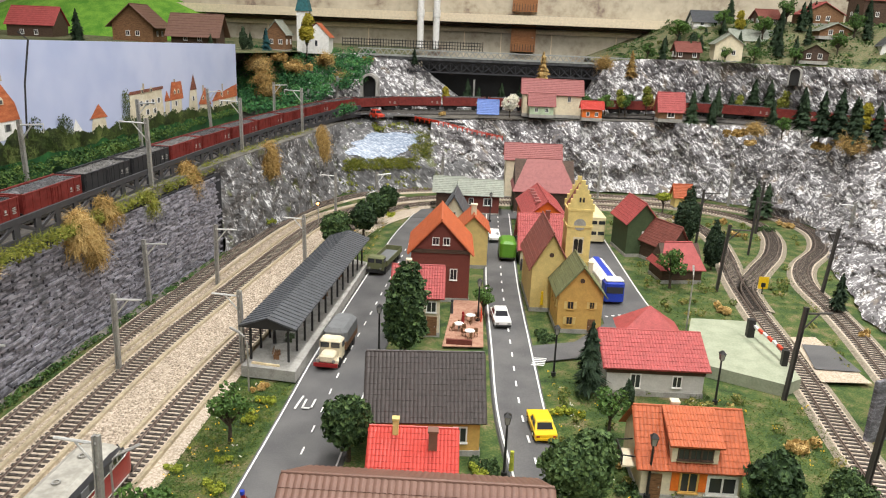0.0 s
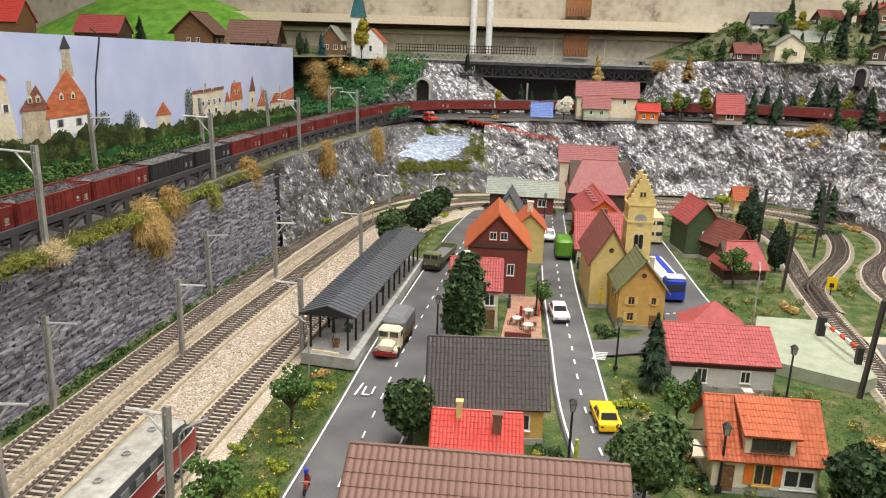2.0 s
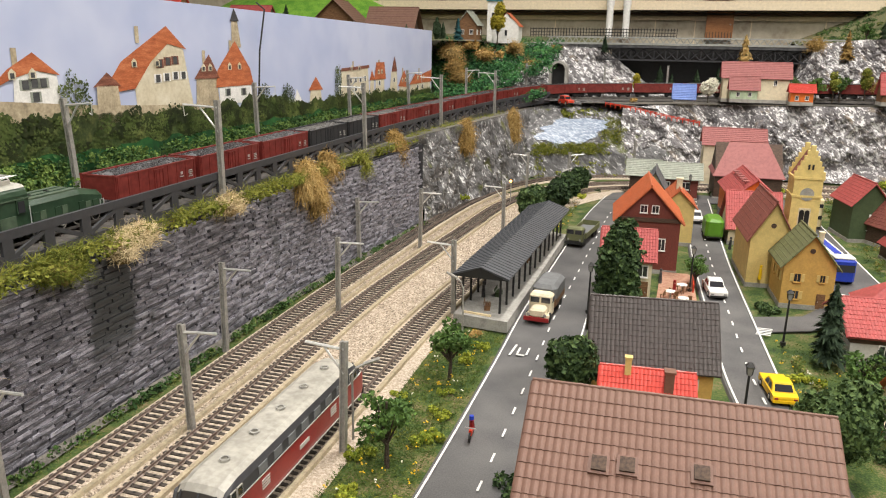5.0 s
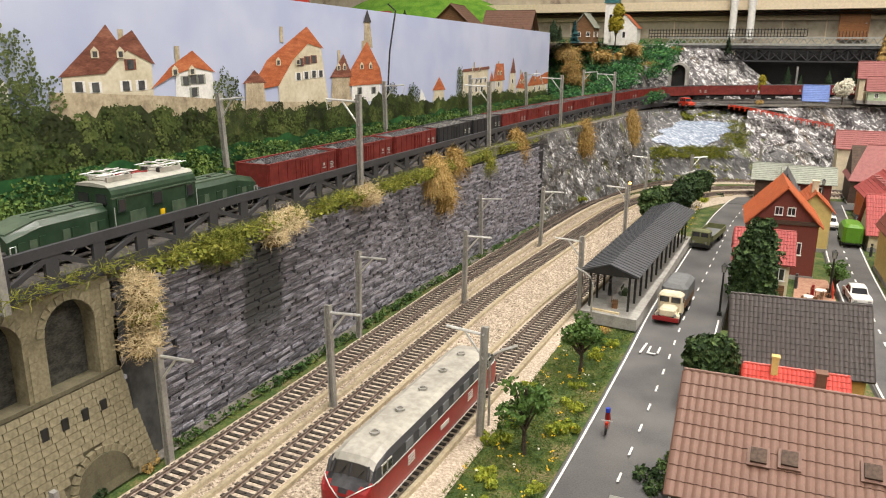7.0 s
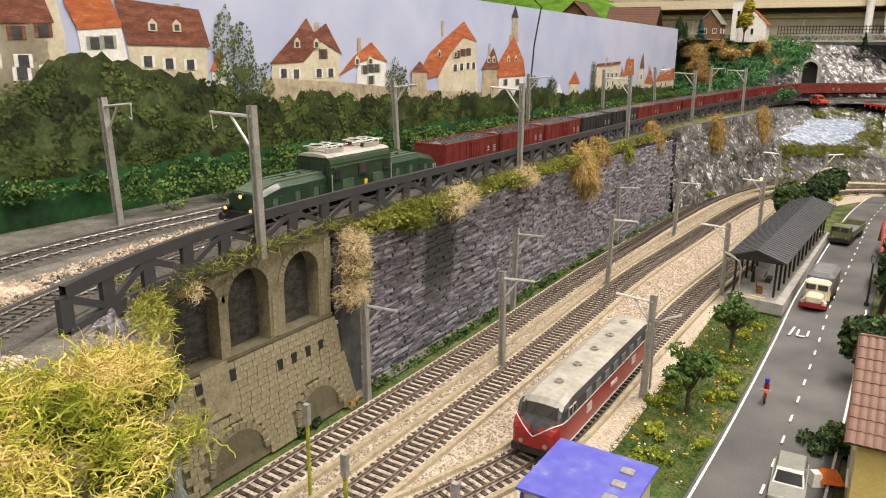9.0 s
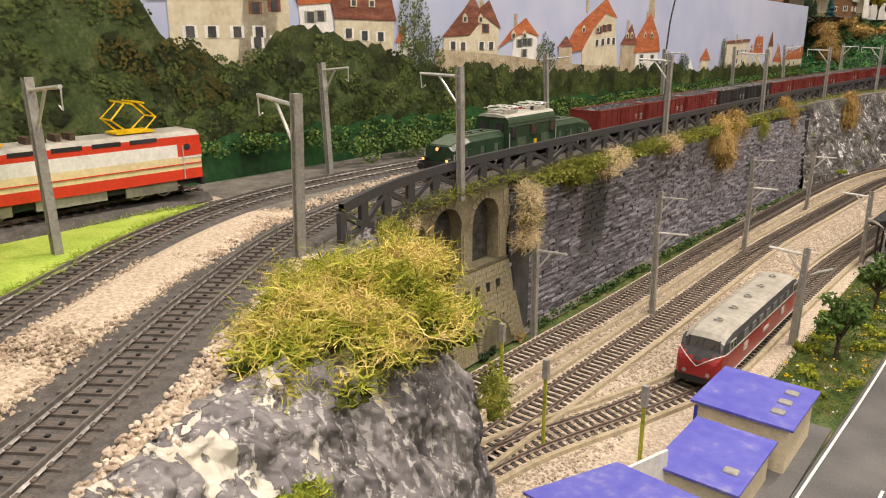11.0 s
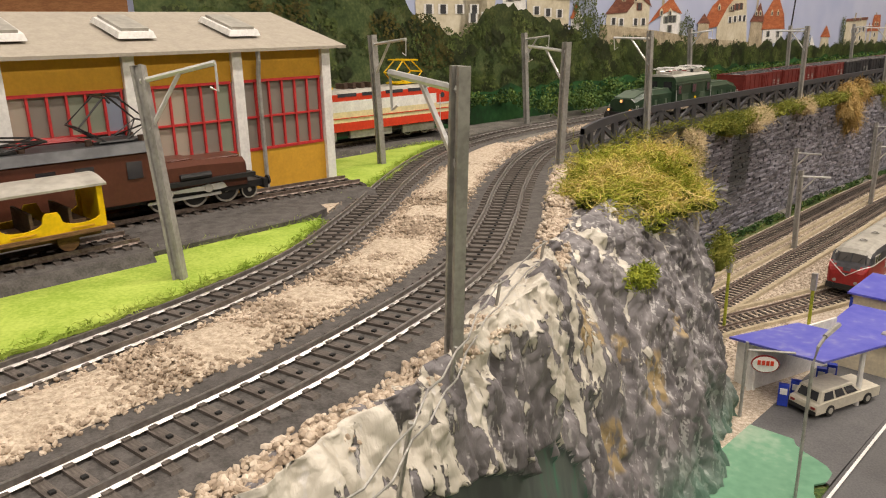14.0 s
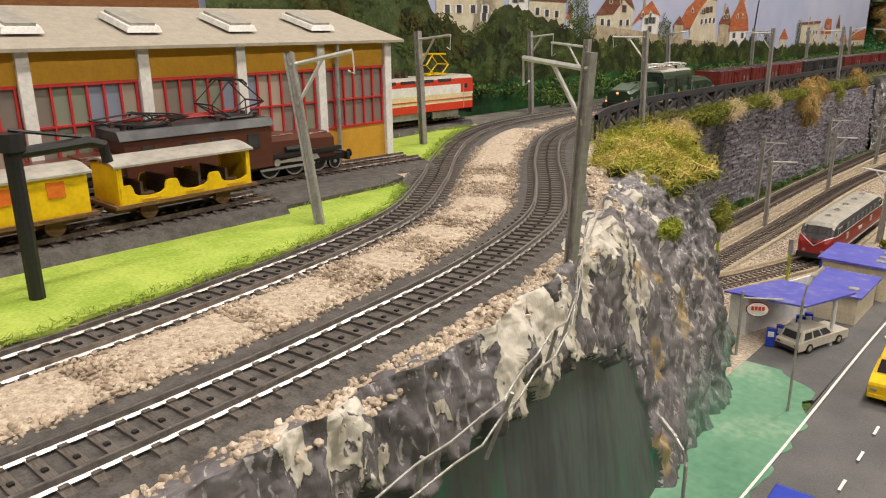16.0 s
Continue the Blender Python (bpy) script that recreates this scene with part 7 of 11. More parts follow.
# the big moss cushion on the near rock
bigmoss = thing("moss_cushion", "large yellow-green fibrous moss cushion on the rock", "moss", place(-0.232, 0.105, UP + 0.005))
b, core = B(), B()
r = random.Random(9)
for i in range(64):
    a, k = r.uniform(0, 6.283), r.random() ** 0.5
    dx, dy = 0.024 * k * math.cos(a) + 0.004, 0.051 * k * math.sin(a)
    dx -= 0.1 * max(0, dy) - 0.05
    dx -= 0.05
    dz = 0.005 * (1 - k * k) + r.uniform(-0.003, 0.008)
    if dx > 0.017:
        dz -= (dx - 0.017) * 1.0
    s = r.uniform(0.006, 0.011)
    strands(b, (dx, dy, dz), s * 0.8, s * 0.8, s * 0.5, 130, 0.018, 0.00027, -0.01, r, 9, 0.0, 1.5)
    strands(b, (dx, dy, dz + 0.001), s, s, s * 0.6, 5, 0.032, 0.0004, 0.12, r, 14, 0.06, 1.0)
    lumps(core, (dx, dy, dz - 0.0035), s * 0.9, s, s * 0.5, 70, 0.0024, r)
for i in range(30):
    dx, dy = r.uniform(0.018, 0.042), r.uniform(-0.07, 0.02)
    s = r.uniform(0.004, 0.008)
    dz = 0.004 - max(0.0, dx - 0.02) * 0.62
    strands(b, (dx, dy, dz), s, s, s * 0.5, 60, 0.018, 0.00034, 0.03, r, 8, 0.06, 1.5)
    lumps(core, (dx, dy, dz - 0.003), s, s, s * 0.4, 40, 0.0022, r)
for i in range(16):
    dy = r.uniform(-0.05, 0.05)
    strands(b, (0.026 - 0.1 * max(0, dy) + r.uniform(-0.003, 0.003), dy, -0.01 + r.uniform(-0.014, 0.004)), 0.005, 0.006, 0.008, 60, 0.018, 0.00034, 0.05, r, 8, 0.08, 1.6)
tagged(b.put("fibre", MOSS, bigmoss), kind="stuff")
# core flakes coloured dark to paint the shade deep in the cushion
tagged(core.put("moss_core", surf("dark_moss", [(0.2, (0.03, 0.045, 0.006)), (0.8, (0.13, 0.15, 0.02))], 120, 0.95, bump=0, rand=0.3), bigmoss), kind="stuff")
clump("moss_patch", "small bright green moss patch on the cliff", (-0.171, 0.02, 0.118), 0.005, 0.012, 0.007, 900, 0.005, LIME, 0.0004, 0.2, 0.1, "moss", 21)
clump("moss_patch", "small bright green moss patch on the cliff", (-0.186, 0.14, 0.1), 0.006, 0.006, 0.016, 300, 0.007, OLIVE, 0.0004, 0.2, 0.2, "moss", 22)


def leafy(name, label, trunk_h, crown, size, mat, n, cat="tree", limbs=5, seed=1, tr=0.0018):
    """crown: ellipsoids (x, y, z, rx, ry, rz)."""
    t = thing(name, label, cat)
    r = random.Random(seed)
    b = B()
    top = max(c[2] for c in crown)
    b.tube([(0, 0, -0.002), (0.0006, 0.0004, trunk_h * 0.6), (0, 0, top)], tr, 7, 0, tr * 0.4)
    for i in range(limbs):
        c = crown[i % len(crown)]
        a = r.uniform(0, 6.3)
        z0 = trunk_h * r.uniform(0.7, 1.1)
        b.tube([(0, 0, z0), (c[0] * 0.5 + math.cos(a) * c[3] * 0.3, c[1] * 0.5 + math.sin(a) * c[4] * 0.3, z0 + (c[2] - z0) * 0.5), (c[0] + math.cos(a) * c[3] * 0.6, c[1] + math.sin(a) * c[4] * 0.6, c[2])], tr * 0.5, 5, 0, tr * 0.15)
    b.put("trunk", BARK, t)
    b = B()
    vol = sum(c[3] * c[4] * c[5] for c in crown)
    for c in crown:
        m = int(n * c[3] * c[4] * c[5] / vol)
        lumps(b, c[:3], c[3], c[4], c[5], int(m * 0.65), size, r)
        lumps(b, c[:3], c[3] * 0.8, c[4] * 0.8, c[5] * 0.8, int(m * 0.35), size * 1.3, r)
    tagged(b.put("crown", mat, t), kind="stuff")
    return t


def conifer(name, label, h, rad, mat, seed=1, n=1500, base=0.12):
    t = thing(name, label, "conifer")
    B().tube([(0, 0, -0.002), (0, 0, h * 0.95)], h * 0.018, 6, 0, h * 0.003).put("trunk", BARK, t)
    r = random.Random(seed)
    b = B()
    for i in range(int(n * 1.8)):
        f = r.random() ** 0.75
        z = h * (base + (1 - base) * f)
        rr = rad * 0.88 * (1 - f) ** 0.8 * (0.82 + 0.14 * math.sin(f * 60)) + 0.0008
        a = r.uniform(0, 6.283)
        rr *= 1.0 + 0.75 * noise.noise(Vector((1.7 * math.cos(a), 1.7 * math.sin(a), f * 8 + seed)))
        L = rr * r.uniform(0.5, 1.08)
        p0 = Vector((0.25 * L * math.cos(a), 0.25 * L * math.sin(a), z + 0.1 * L))
        p1 = Vector((L * math.cos(a), L * math.sin(a), z - 0.28 * L))
        s = Vector((-math.sin(a), math.cos(a), r.uniform(-0.5, 0.5))) * (0.0006 + 0.055 * rr)
        b.add([p0, (p0 + p1) / 2 - s, p1, (p0 + p1) / 2 + s + Vector((0, 0, 0.0006))], [(0, 1, 2, 3)])
    tagged(b.put("crown", mat, t), kind="stuff")
    return t


def spread(src, spots, group):
    """Set a thing and its copies at (x, y, z, scale)."""
    tagged(src, group=group)
    for i, (x, y, z, s) in enumerate(spots):
        m = pose(x, y, z, 0, 0, (i * 77) % 360)
        o = src if i == 0 else copy_thing(src, m)
        o.matrix_basis = m @ Matrix.Scale(s, 4)


round_tree = leafy("tree", "round dark green deciduous model tree", 0.012, [(0, 0, 0.026, 0.0165, 0.0165, 0.017), (0.004, 0.002, 0.034, 0.011, 0.011, 0.01)], 0.0021, LEAF, 3000, seed=2)
spread(round_tree, [(-0.153, 1.24, 0, 1.55), (-0.126, 1.34, 0, 1.45), (-0.118, 1.43, 0, 1.4), (-0.11, 1.52, 0, 1.3), (-0.014, 0.655, 0, 1.35), (0.316, 0.615, 0, 1.3)], "round dark trees")
spread(leafy("tree", "large dark round model tree with dense crown", 0.02, [(0, 0, 0.045, 0.031, 0.031, 0.028), (0.01, 0.004, 0.06, 0.02, 0.018, 0.018)], 0.0024, LEAF, 5200, seed=3), [(0.168, 0.60, 0, 0.95), (0.365, 0.6, 0, 0.7)], "large round trees")
tall = leafy("tree", "tall oval dark green tree before the cream house", 0.01, [(0, 0, 0.04, 0.019, 0.019, 0.032), (0, 0, 0.062, 0.014, 0.014, 0.02), (0, 0, 0.022, 0.0195, 0.0195, 0.015)], 0.0022, LEAF, 5200, seed=4)
spread(tall, [(0.006, 0.87, 0, 1.35)], "oval trees")
fir = conifer("fir_tree", "dark green fir tree with drooping branches", 0.075, 0.022, PINE, 3, 2600)
spread(fir, [(0.2, 0.805, 0, 1.05), (0.57, 1.1, 0, 0.75), (0.627, 1.63, 0, 1.1), (0.66, 1.66, 0, 1.0), (0.514, 1.78, 0.17, 1.05), (0.56, 1.79, 0.17, 0.8), (0.6, 1.9, 0.18, 0.9), (0.74, 1.75, 0.17, 1.1), (0.79, 1.7, 0.165, 1.2), (0.83, 1.62, 0.16, 1.2), (0.7, 1.82, 0.172, 0.8), (0.04, 2.1, 0.15, 0.85), (0.1, 2.1, 0.15, 1.0), (0.15, 2.1, 0.155, 1.0), (0.01, 2.1, 0.15, 1.1), (-0.13, 2.08, 0.26, 0.6), (0.54, 2.1, 0.3, 0.9), (0.63, 2.2, 0.32, 0.9), (0.8, 2.02, 0.3, 0.95), (0.77, 2.2, 0.33, 0.9), (-0.93, 1.9, 0.285, 1.1), (-0.6, 1.9, 0.285, 0.5), (-0.52, 1.95, 0.285, 0.6), (0.95, 1.62, 0.17, 1.3), (0.92, 1.9, 0.26, 0.9), (0.588, 1.96, 0.172, 1.1), (0.64, 1.93, 0.172, 0.9), (0.69, 1.93, 0.172, 1.3), (0.715, 1.9, 0.173, 1.3), (0.77, 1.84, 0.172, 1.2), (0.74, 1.66, 0.166, 1.3), (0.765, 1.64, 0.166, 1.4), (0.78, 1.6, 0.166, 1.2), (0.84, 1.74, 0.17, 1.1), (0.62, 1.96, 0.172, 0.7)] + [(x, y, hill_z(x, y) - 0.004, q * 0.72) for x, y, q in ((0.6, 2.12, 0.9), (0.66, 2.15, 1.1), (0.72, 2.05, 0.9), (0.76, 2.02, 1.3), (0.8, 2.14, 1.2), (0.84, 2.06, 1.0), (0.7, 2.25, 1.3), (0.9, 2.2, 1.2), (0.96, 2.1, 1.0), (1.0, 1.95, 1.1), (0.52, 2.16, 0.9), (0.495, 2.06, 1.1), (0.58, 2.1, 1.2), (0.69, 2.1, 0.8), (0.765, 2.07, 1.2), (0.845, 2.13, 1.4), (0.95, 2.0, 1.3), (0.87, 2.16, 1.2), (1.0, 2.12, 1.3))], "dark firs")
spread(conifer("fir_tree", "yellow-brown autumn fir before the truss bridge", 0.075, 0.022, STRAW, 5, 1400), [(0.2, 2.04, 0.205, 1.4), (0.42, 2.05, 0.25, 0.95)], "autumn firs")
spread(leafy("tree", "olive green leafy tree beside the far line", 0.02, [(0.002, 0, 0.05, 0.015, 0.015, 0.016), (-0.004, 0.002, 0.068, 0.011, 0.011, 0.012), (0.005, 0, 0.036, 0.012, 0.012, 0.01)], 0.0024, OLIVE, 1300, seed=18, limbs=9), [(0.385, 1.945, 0.166, 0.85), (0.45, 1.955, 0.167, 0.95), (0.75, 1.9, 0.17, 1.0), (0.66, 1.94, 0.17, 0.8)], "olive trees")
cyp = leafy("cypress_tree", "tall dense dark cypress", 0.006, [(0, 0, 0.036, 0.0165, 0.0165, 0.034), (0, 0, 0.06, 0.008, 0.008, 0.022)], 0.0022, PINE, 4200, seed=6)
spread(cyp, [(0.435, 1.4, 0, 1.35), (0.447, 1.27, 0, 1.0), (0.235, 0.775, 0, 0.42), (-0.53, 1.93, 0.285, 0.7), (0.56, 2.05, 0.29, 1.0)], "cypresses")
spread(conifer("blue_fir", "teal blue fir on the hilltop", 0.06, 0.018, TEAL, 8, 1200), [(-0.49, 1.98, 0.28, 1.0)], "")
bush = leafy("tree", "light green spreading model tree", 0.018, [(0.006, 0, 0.03, 0.014, 0.012, 0.009), (-0.008, 0.004, 0.026, 0.012, 0.011, 0.008), (0.0, -0.008, 0.036, 0.011, 0.01, 0.008), (-0.002, 0.008, 0.04, 0.008, 0.008, 0.006)], 0.0016, LEAF2, 760, seed=7, limbs=13)
spread(bush, [(-0.12, 0.668, 0, 1.15), (-0.122, 0.522, 0, 1.2), (0.36, 1.165, 0, 1.3), (0.212, 0.73, 0, 1.0), (0.09, 1.0, 0.0, 0.9), (-0.16, 1.36, 0.0, 0.7), (0.4, 1.95, 0.17, 1.2), (0.35, 1.94, 0.17, 1.1), (0.64, 2.06, 0.2, 1.3), (0.3, 1.93, 0.165, 1.2), (0.48, 1.93, 0.17, 1.1), (0.69, 1.72, 0.16, 1.0)] + [(x, y, hill_z(x, y) - 0.003, q) for x, y, q in ((0.47, 2.12, 1.0), (0.5, 2.08, 0.8), (0.56, 2.2, 1.5), (0.64, 2.03, 0.9), (0.7, 2.0, 1.0), (0.78, 1.96, 1.1), (0.88, 1.98, 1.2), (0.75, 2.12, 1.4), (0.93, 2.02, 1.3), (0.67, 2.2, 1.4), (0.83, 2.2, 1.5))], "light green trees")
spread(leafy("tree", "pale yellow-green young tree", 0.02, [(0, 0, 0.045, 0.018, 0.018, 0.02), (0.004, 0, 0.07, 0.013, 0.013, 0.018)], 0.0024, YELLOWLEAF, 1900, seed=8, limbs=8), [(-0.385, 1.97, 0.28, 1.15), (0.88, 1.6, 0.165, 1.0), (-0.04, 2.03, 0.155, 0.7), (0.7, 2.15, hill_z(0.7, 2.15), 0.8), (0.81, 1.64, 0.165, 0.95)], "yellow-green trees")
spread(leafy("blossom_tree", "small tree covered in white blossom", 0.012, [(0, 0, 0.03, 0.022, 0.015, 0.018), (0.006, 0, 0.042, 0.013, 0.012, 0.012)], 0.0024, BLOSSOM, 1200, seed=9, limbs=8), [(0.121, 1.87, 0.163, 1.0)], "")
spread(leafy("tree", "small yellow-green flowering tree", 0.02, [(0, 0, 0.032, 0.016, 0.014, 0.008)], 0.002, LIME, 700, seed=10, limbs=7), [(0.45, 1.66, 0, 1.1)], "")

# shrubs and scatter clumps
def shrub(label, mat, seed, size=0.0018, n=500):
    t = thing("shrub", label, "shrub")
    b = B()
    r = random.Random(seed)
    for _ in range(9):
        a, k = r.uniform(0, 6.283), r.random() ** 0.6 * 0.011
        q = r.uniform(0.0025, 0.005)
        lumps(b, (k * math.cos(a), k * math.sin(a), q * 0.5), q, q, q * r.uniform(0.6, 1.1), n // 7, size * 0.8, r)
    tagged(b.put("foliage", mat, t), kind="stuff")
    return t


r = random.Random(12)
spread(shrub("low dark green shrub in the scenery", LEAF, 1), [(-0.345, 0.56, 0, 0.8), (-0.342, 0.645, 0, 0.6), (-0.345, 0.74, 0, 0.7), (-0.344, 0.35, 0, 1.0), (-0.028, 0.52, 0, 1.3), (-0.025, 0.545, 0, 1.1), (0.1, 0.66, 0, 1.0), (0.105, 0.63, 0, 0.9), (0.075, 0.6, 0, 0.9), (0.22, 0.64, 0, 1.1), (0.165, 0.945, 0, 1.2), (0.62, 1.55, 0, 1.5), (0.15, 1.62, 0, 1.6), (-0.14, 1.16, 0, 0.9), (-0.16, 1.48, 0, 0.8), (0.13, 1.33, 0.0, 0.9), (0.135, 1.38, 0, 0.9), (-0.08, 1.57, 0, 0.8)], "dark shrubs")
spread(shrub("low yellow-green flowering shrub", LIME, 2), [(-0.11, 0.6, 0, 0.8), (-0.105, 0.56, 0, 1.0), (-0.13, 0.48, 0, 0.9), (-0.145, 0.53, 0, 0.9), (-0.118, 0.71, 0, 0.8), (-0.112, 0.74, 0, 0.8), (-0.1, 0.48, 0, 0.6), (-0.12, 0.45, 0, 0.8), (-0.14, 0.56, 0, 0.7), (0.093, 0.65, 0, 0.8), (0.17, 0.76, 0, 0.8), (-0.1, 1.5, 0, 1.1), (0.38, 1.67, 0, 1.3), (0.27, 1.7, 0, 1.2), (0.185, 0.76, 0, 0.7), (-0.3, 1.36, 0.01, 1.1), (0.33, 0.93, 0, 0.6), (-0.115, 0.64, 0, 0.6), (-0.135, 0.44, 0, 0.7), (-0.15, 0.62, 0, 0.6)], "yellow-green shrubs")
spread(shrub("dry orange-brown shrub in the scenery", STRAW, 3), [(-0.125, 0.765, 0, 0.8), (-0.342, 0.4, 0, 0.9), (0.385, 0.73, 0, 1.4), (0.41, 1.08, 0, 1.3), (0.475, 1.6, 0, 1.4), (0.56, 1.6, 0, 1.2), (0.205, 0.68, 0, 1.0), (0.57, 1.02, 0, 1.0), (0.68, 1.6, 0, 1.5), (0.6, 1.74, 0.16, 2.2), (0.75, 1.66, 0.15, 2.0), (0.84, 1.42, 0.16, 2.2), (0.85, 1.3, 0.16, 2.0), (0.31, 1.9, 0.165, 1.4), (-0.25, 2.09, 0.27, 1.6), (-0.43, 1.9, 0.27, 2.6), (-0.38, 1.88, 0.25, 2.6), (-0.35, 2.0, 0.27, 2.2), (0.63, 2.0, 0.28, 1.8), (-0.04, 1.92, 0.155, 1.2), (0.56, 1.5, 0.0, 1.2), (0.64, 1.76, 0.14, 1.6)], "dry shrubs")
HILLTRACK = [p for p in TM if p.y > 1.6 and p.x < 0.1]
# leafy slope left of the tunnel and dark growth behind the upper track
b = B()
for i in range(640):
    u, v = r.random() * 0.76, r.random()
    p = Vector((-0.56 + 0.42 * u, 1.76 + 0.34 * v + 0.04 * u, 0.16 + 0.13 * v))
    if min((Vector((q.x, q.y, 0)) - Vector((p.x, p.y, 0))).length for q in HILLTRACK) > 0.034:
        lumps(b, p, 0.013, 0.013, 0.011, 46, 0.0026, r)
tagged(b.put("hillside_bushes", surf("bluish_green_foliage", [(0.2, (0.02, 0.08, 0.03)), (0.5, (0.07, 0.22, 0.07)), (0.8, (0.2, 0.36, 0.1))], 25, 0.9, bump=0, rand=0.25)), "dense blue-green bushes on the tunnel hillside", "bushes", kind="stuff")
b = B()
for i in range(760):
    y = r.uniform(0.05, 1.75)
    f = r.random()
    x = -0.522 + 0.029 * y + 0.06 * f
    if y < 0.32 and f > 0.2 or x > -0.466:
        continue
    lumps(b, (x, y, UP + 0.003 + 0.026 * (1 - f)), 0.01, 0.014, 0.007, 70, 0.0017, r)
tagged(b.put("trackside_bushes", surf("dark_green_foliage", [(0.2, (0.012, 0.035, 0.01)), (0.5, (0.045, 0.1, 0.022)), (0.8, (0.15, 0.22, 0.045))], 30, 0.9, bump=0, rand=0.25)), "dark green bushes along the foot of the backdrop", "bushes", kind="stuff")
# low growth over the village hill and the foot of the wall
b = B()
for i in range(620):
    x, y = r.uniform(0.4, 1.08), r.uniform(1.86, 2.38)
    z = hill_z(x, y)
    if y > float(np.interp(x, [0.34, 0.55, 0.85, 1.1], [2.13, 2.01, 1.86, 1.61])):
        lumps(b, (x, y, z + 0.001), 0.012, 0.012, r.uniform(0.003, 0.011), 26, 0.003, r)
for i in range(130):
    y = r.uniform(0.42, 1.2)
    lumps(b, (float(np.interp(y, [0.4, 0.8, 1.0, 1.2], [-0.343, -0.343, -0.331, -0.317])) + r.uniform(-0.002, 0.003), y, 0.002), 0.004, 0.007, 0.004, 30, 0.0016, r)
tagged(b.put("low_growth", surf("mixed_low_foliage", [(0.15, (0.02, 0.06, 0.015)), (0.5, (0.07, 0.13, 0.03)), (0.85, (0.24, 0.22, 0.07))], 30, 0.9, bump=0, rand=0.3)), "low mixed green growth on the banks", "bushes", kind="stuff")
# grass blades on the verges
b = B()
for x0, x1, y0, y1, n in ((-0.152, -0.096, 0.42, 0.78, 4500), (0.3, 0.42, 0.6, 0.82, 2500), (0.32, 0.43, 1.0, 1.3, 1500), (-0.15, -0.1, 1.18, 1.5, 1500), (0.16, 0.22, 0.62, 0.85, 500), (0.47, 0.56, 1.1, 1.35, 500), (-0.346, -0.335, 0.42, 1.2, 700)):
    for _ in range(n):
        strands(b, (r.uniform(x0, x1), r.uniform(y0, y1), 0), 0.001, 0.001, 0.0005, 2, 0.0035, 0.00035, 0.0, r, 2)
tagged(b.put("grass", surf("static_grass", [(0.2, (0.03, 0.055, 0.01)), (0.5, (0.075, 0.125, 0.022)), (0.8, (0.22, 0.22, 0.045))], 40, 0.9, bump=0, rand=0.2)), "short green static grass on the verges", "grass", kind="stuff")
# ---- loose gravel ----
def pebble(b, p, s, rr):
    """A rounded uneven stone of two rings and two tips."""
    a0, e = rr.uniform(0, 3), rr.uniform(0.7, 1.35)
    c, d = math.cos(a0), math.sin(a0)
    vs = []
    for zz, q in ((0.05, 0.95), (0.75, 0.8)):
        for i in range(5):
            a = i * 1.2566 + (0.6 if zz > 0.5 else 0)
            k = s * q * rr.uniform(0.6, 1.25)
            u, v = k * e * math.cos(a), k * math.sin(a) / e
            vs.append((p.x + u * c - v * d, p.y + u * d + v * c, p.z + s * (zz + rr.uniform(-0.15, 0.15))))
    vs += [(p.x, p.y, p.z + s * rr.uniform(1.0, 1.35)), (p.x, p.y, p.z - s * 0.5)]
    fs = [(5 + i, 5 + (i + 1) % 5, 10) for i in range(5)] + [((i + 1) % 5, i, 11) for i in range(5)]
    fs += [(i, (i + 1) % 5, 5 + i) for i in range(5)] + [((i + 1) % 5, 5 + (i + 1) % 5, 5 + i) for i in range(5)]
    b.add(vs, fs)


def gravel(name, label, pts, n, lo, hi, size, mat, seed, heap=0.0):
    b = B()
    rr = random.Random(seed)
    for _ in range(n):
        i = rr.randrange(1, len(pts) - 1)
        f = rr.random()
        o = lo + (hi - lo) * f
        p = pts[i] + side(pts, i) * o + Vector((rr.uniform(-0.004, 0.004), rr.uniform(-0.004, 0.004), heap * math.sin(math.pi * f) * (0.5 + noise.noise(pts[i] * 60)) + rr.uniform(0, 0.0005)))
        pebble(b, p, 0.5 * size * rr.uniform(0.55, 1.35), rr)
    return tagged(b.put(name, mat), label, "gravel", kind="stuff")


near = [p for p in TM if p.y < 0.13]
gravel("gravel_bank", "pale pebbly ballast bank beside the upper main line", near, 9000, 0.0245, 0.034, 0.0022, STONES, 3, 0.003)
gravel("gravel_between_tracks", "pale pebbly ballast between the upper tracks", [p for p in TM if -0.5 < p.y < 0.12], 17000, -0.054, -0.022, 0.0017, STONES, 4, 0.0032)
gravel("gravel_wedge", "pale pebbly wedge where the upper tracks part", [p for p in TM if 0.1 < p.y < 0.215], 2600, -0.046, -0.02, 0.002, STONES, 14, 0.002)
gravel("gravel_siding", "pale pebbly ballast beyond the upper siding", [p for p in TS if p.y < 0.2], 4500, -0.033, -0.0215, 0.0013, STONES, 5)
gravel("gravel_upper_strip", "pale grit strip between the two upper tracks", [p for p in TM if 0.2 < p.y < 1.5], 9500, -0.034, -0.0215, 0.0018, STONES, 6, 0.002)
yard = [p for p in T2 if 0.1 < p.y < 1.5 and p.x < 0]
gravel("yard_gravel_left", "pale gravel between the first two station tracks", yard, 11000, -0.037, -0.0165, 0.002, BALLAST, 7)
gravel("yard_gravel_right", "pale gravel between the second and third station tracks", yard, 19000, 0.0165, 0.062, 0.002, BALLAST, 8)

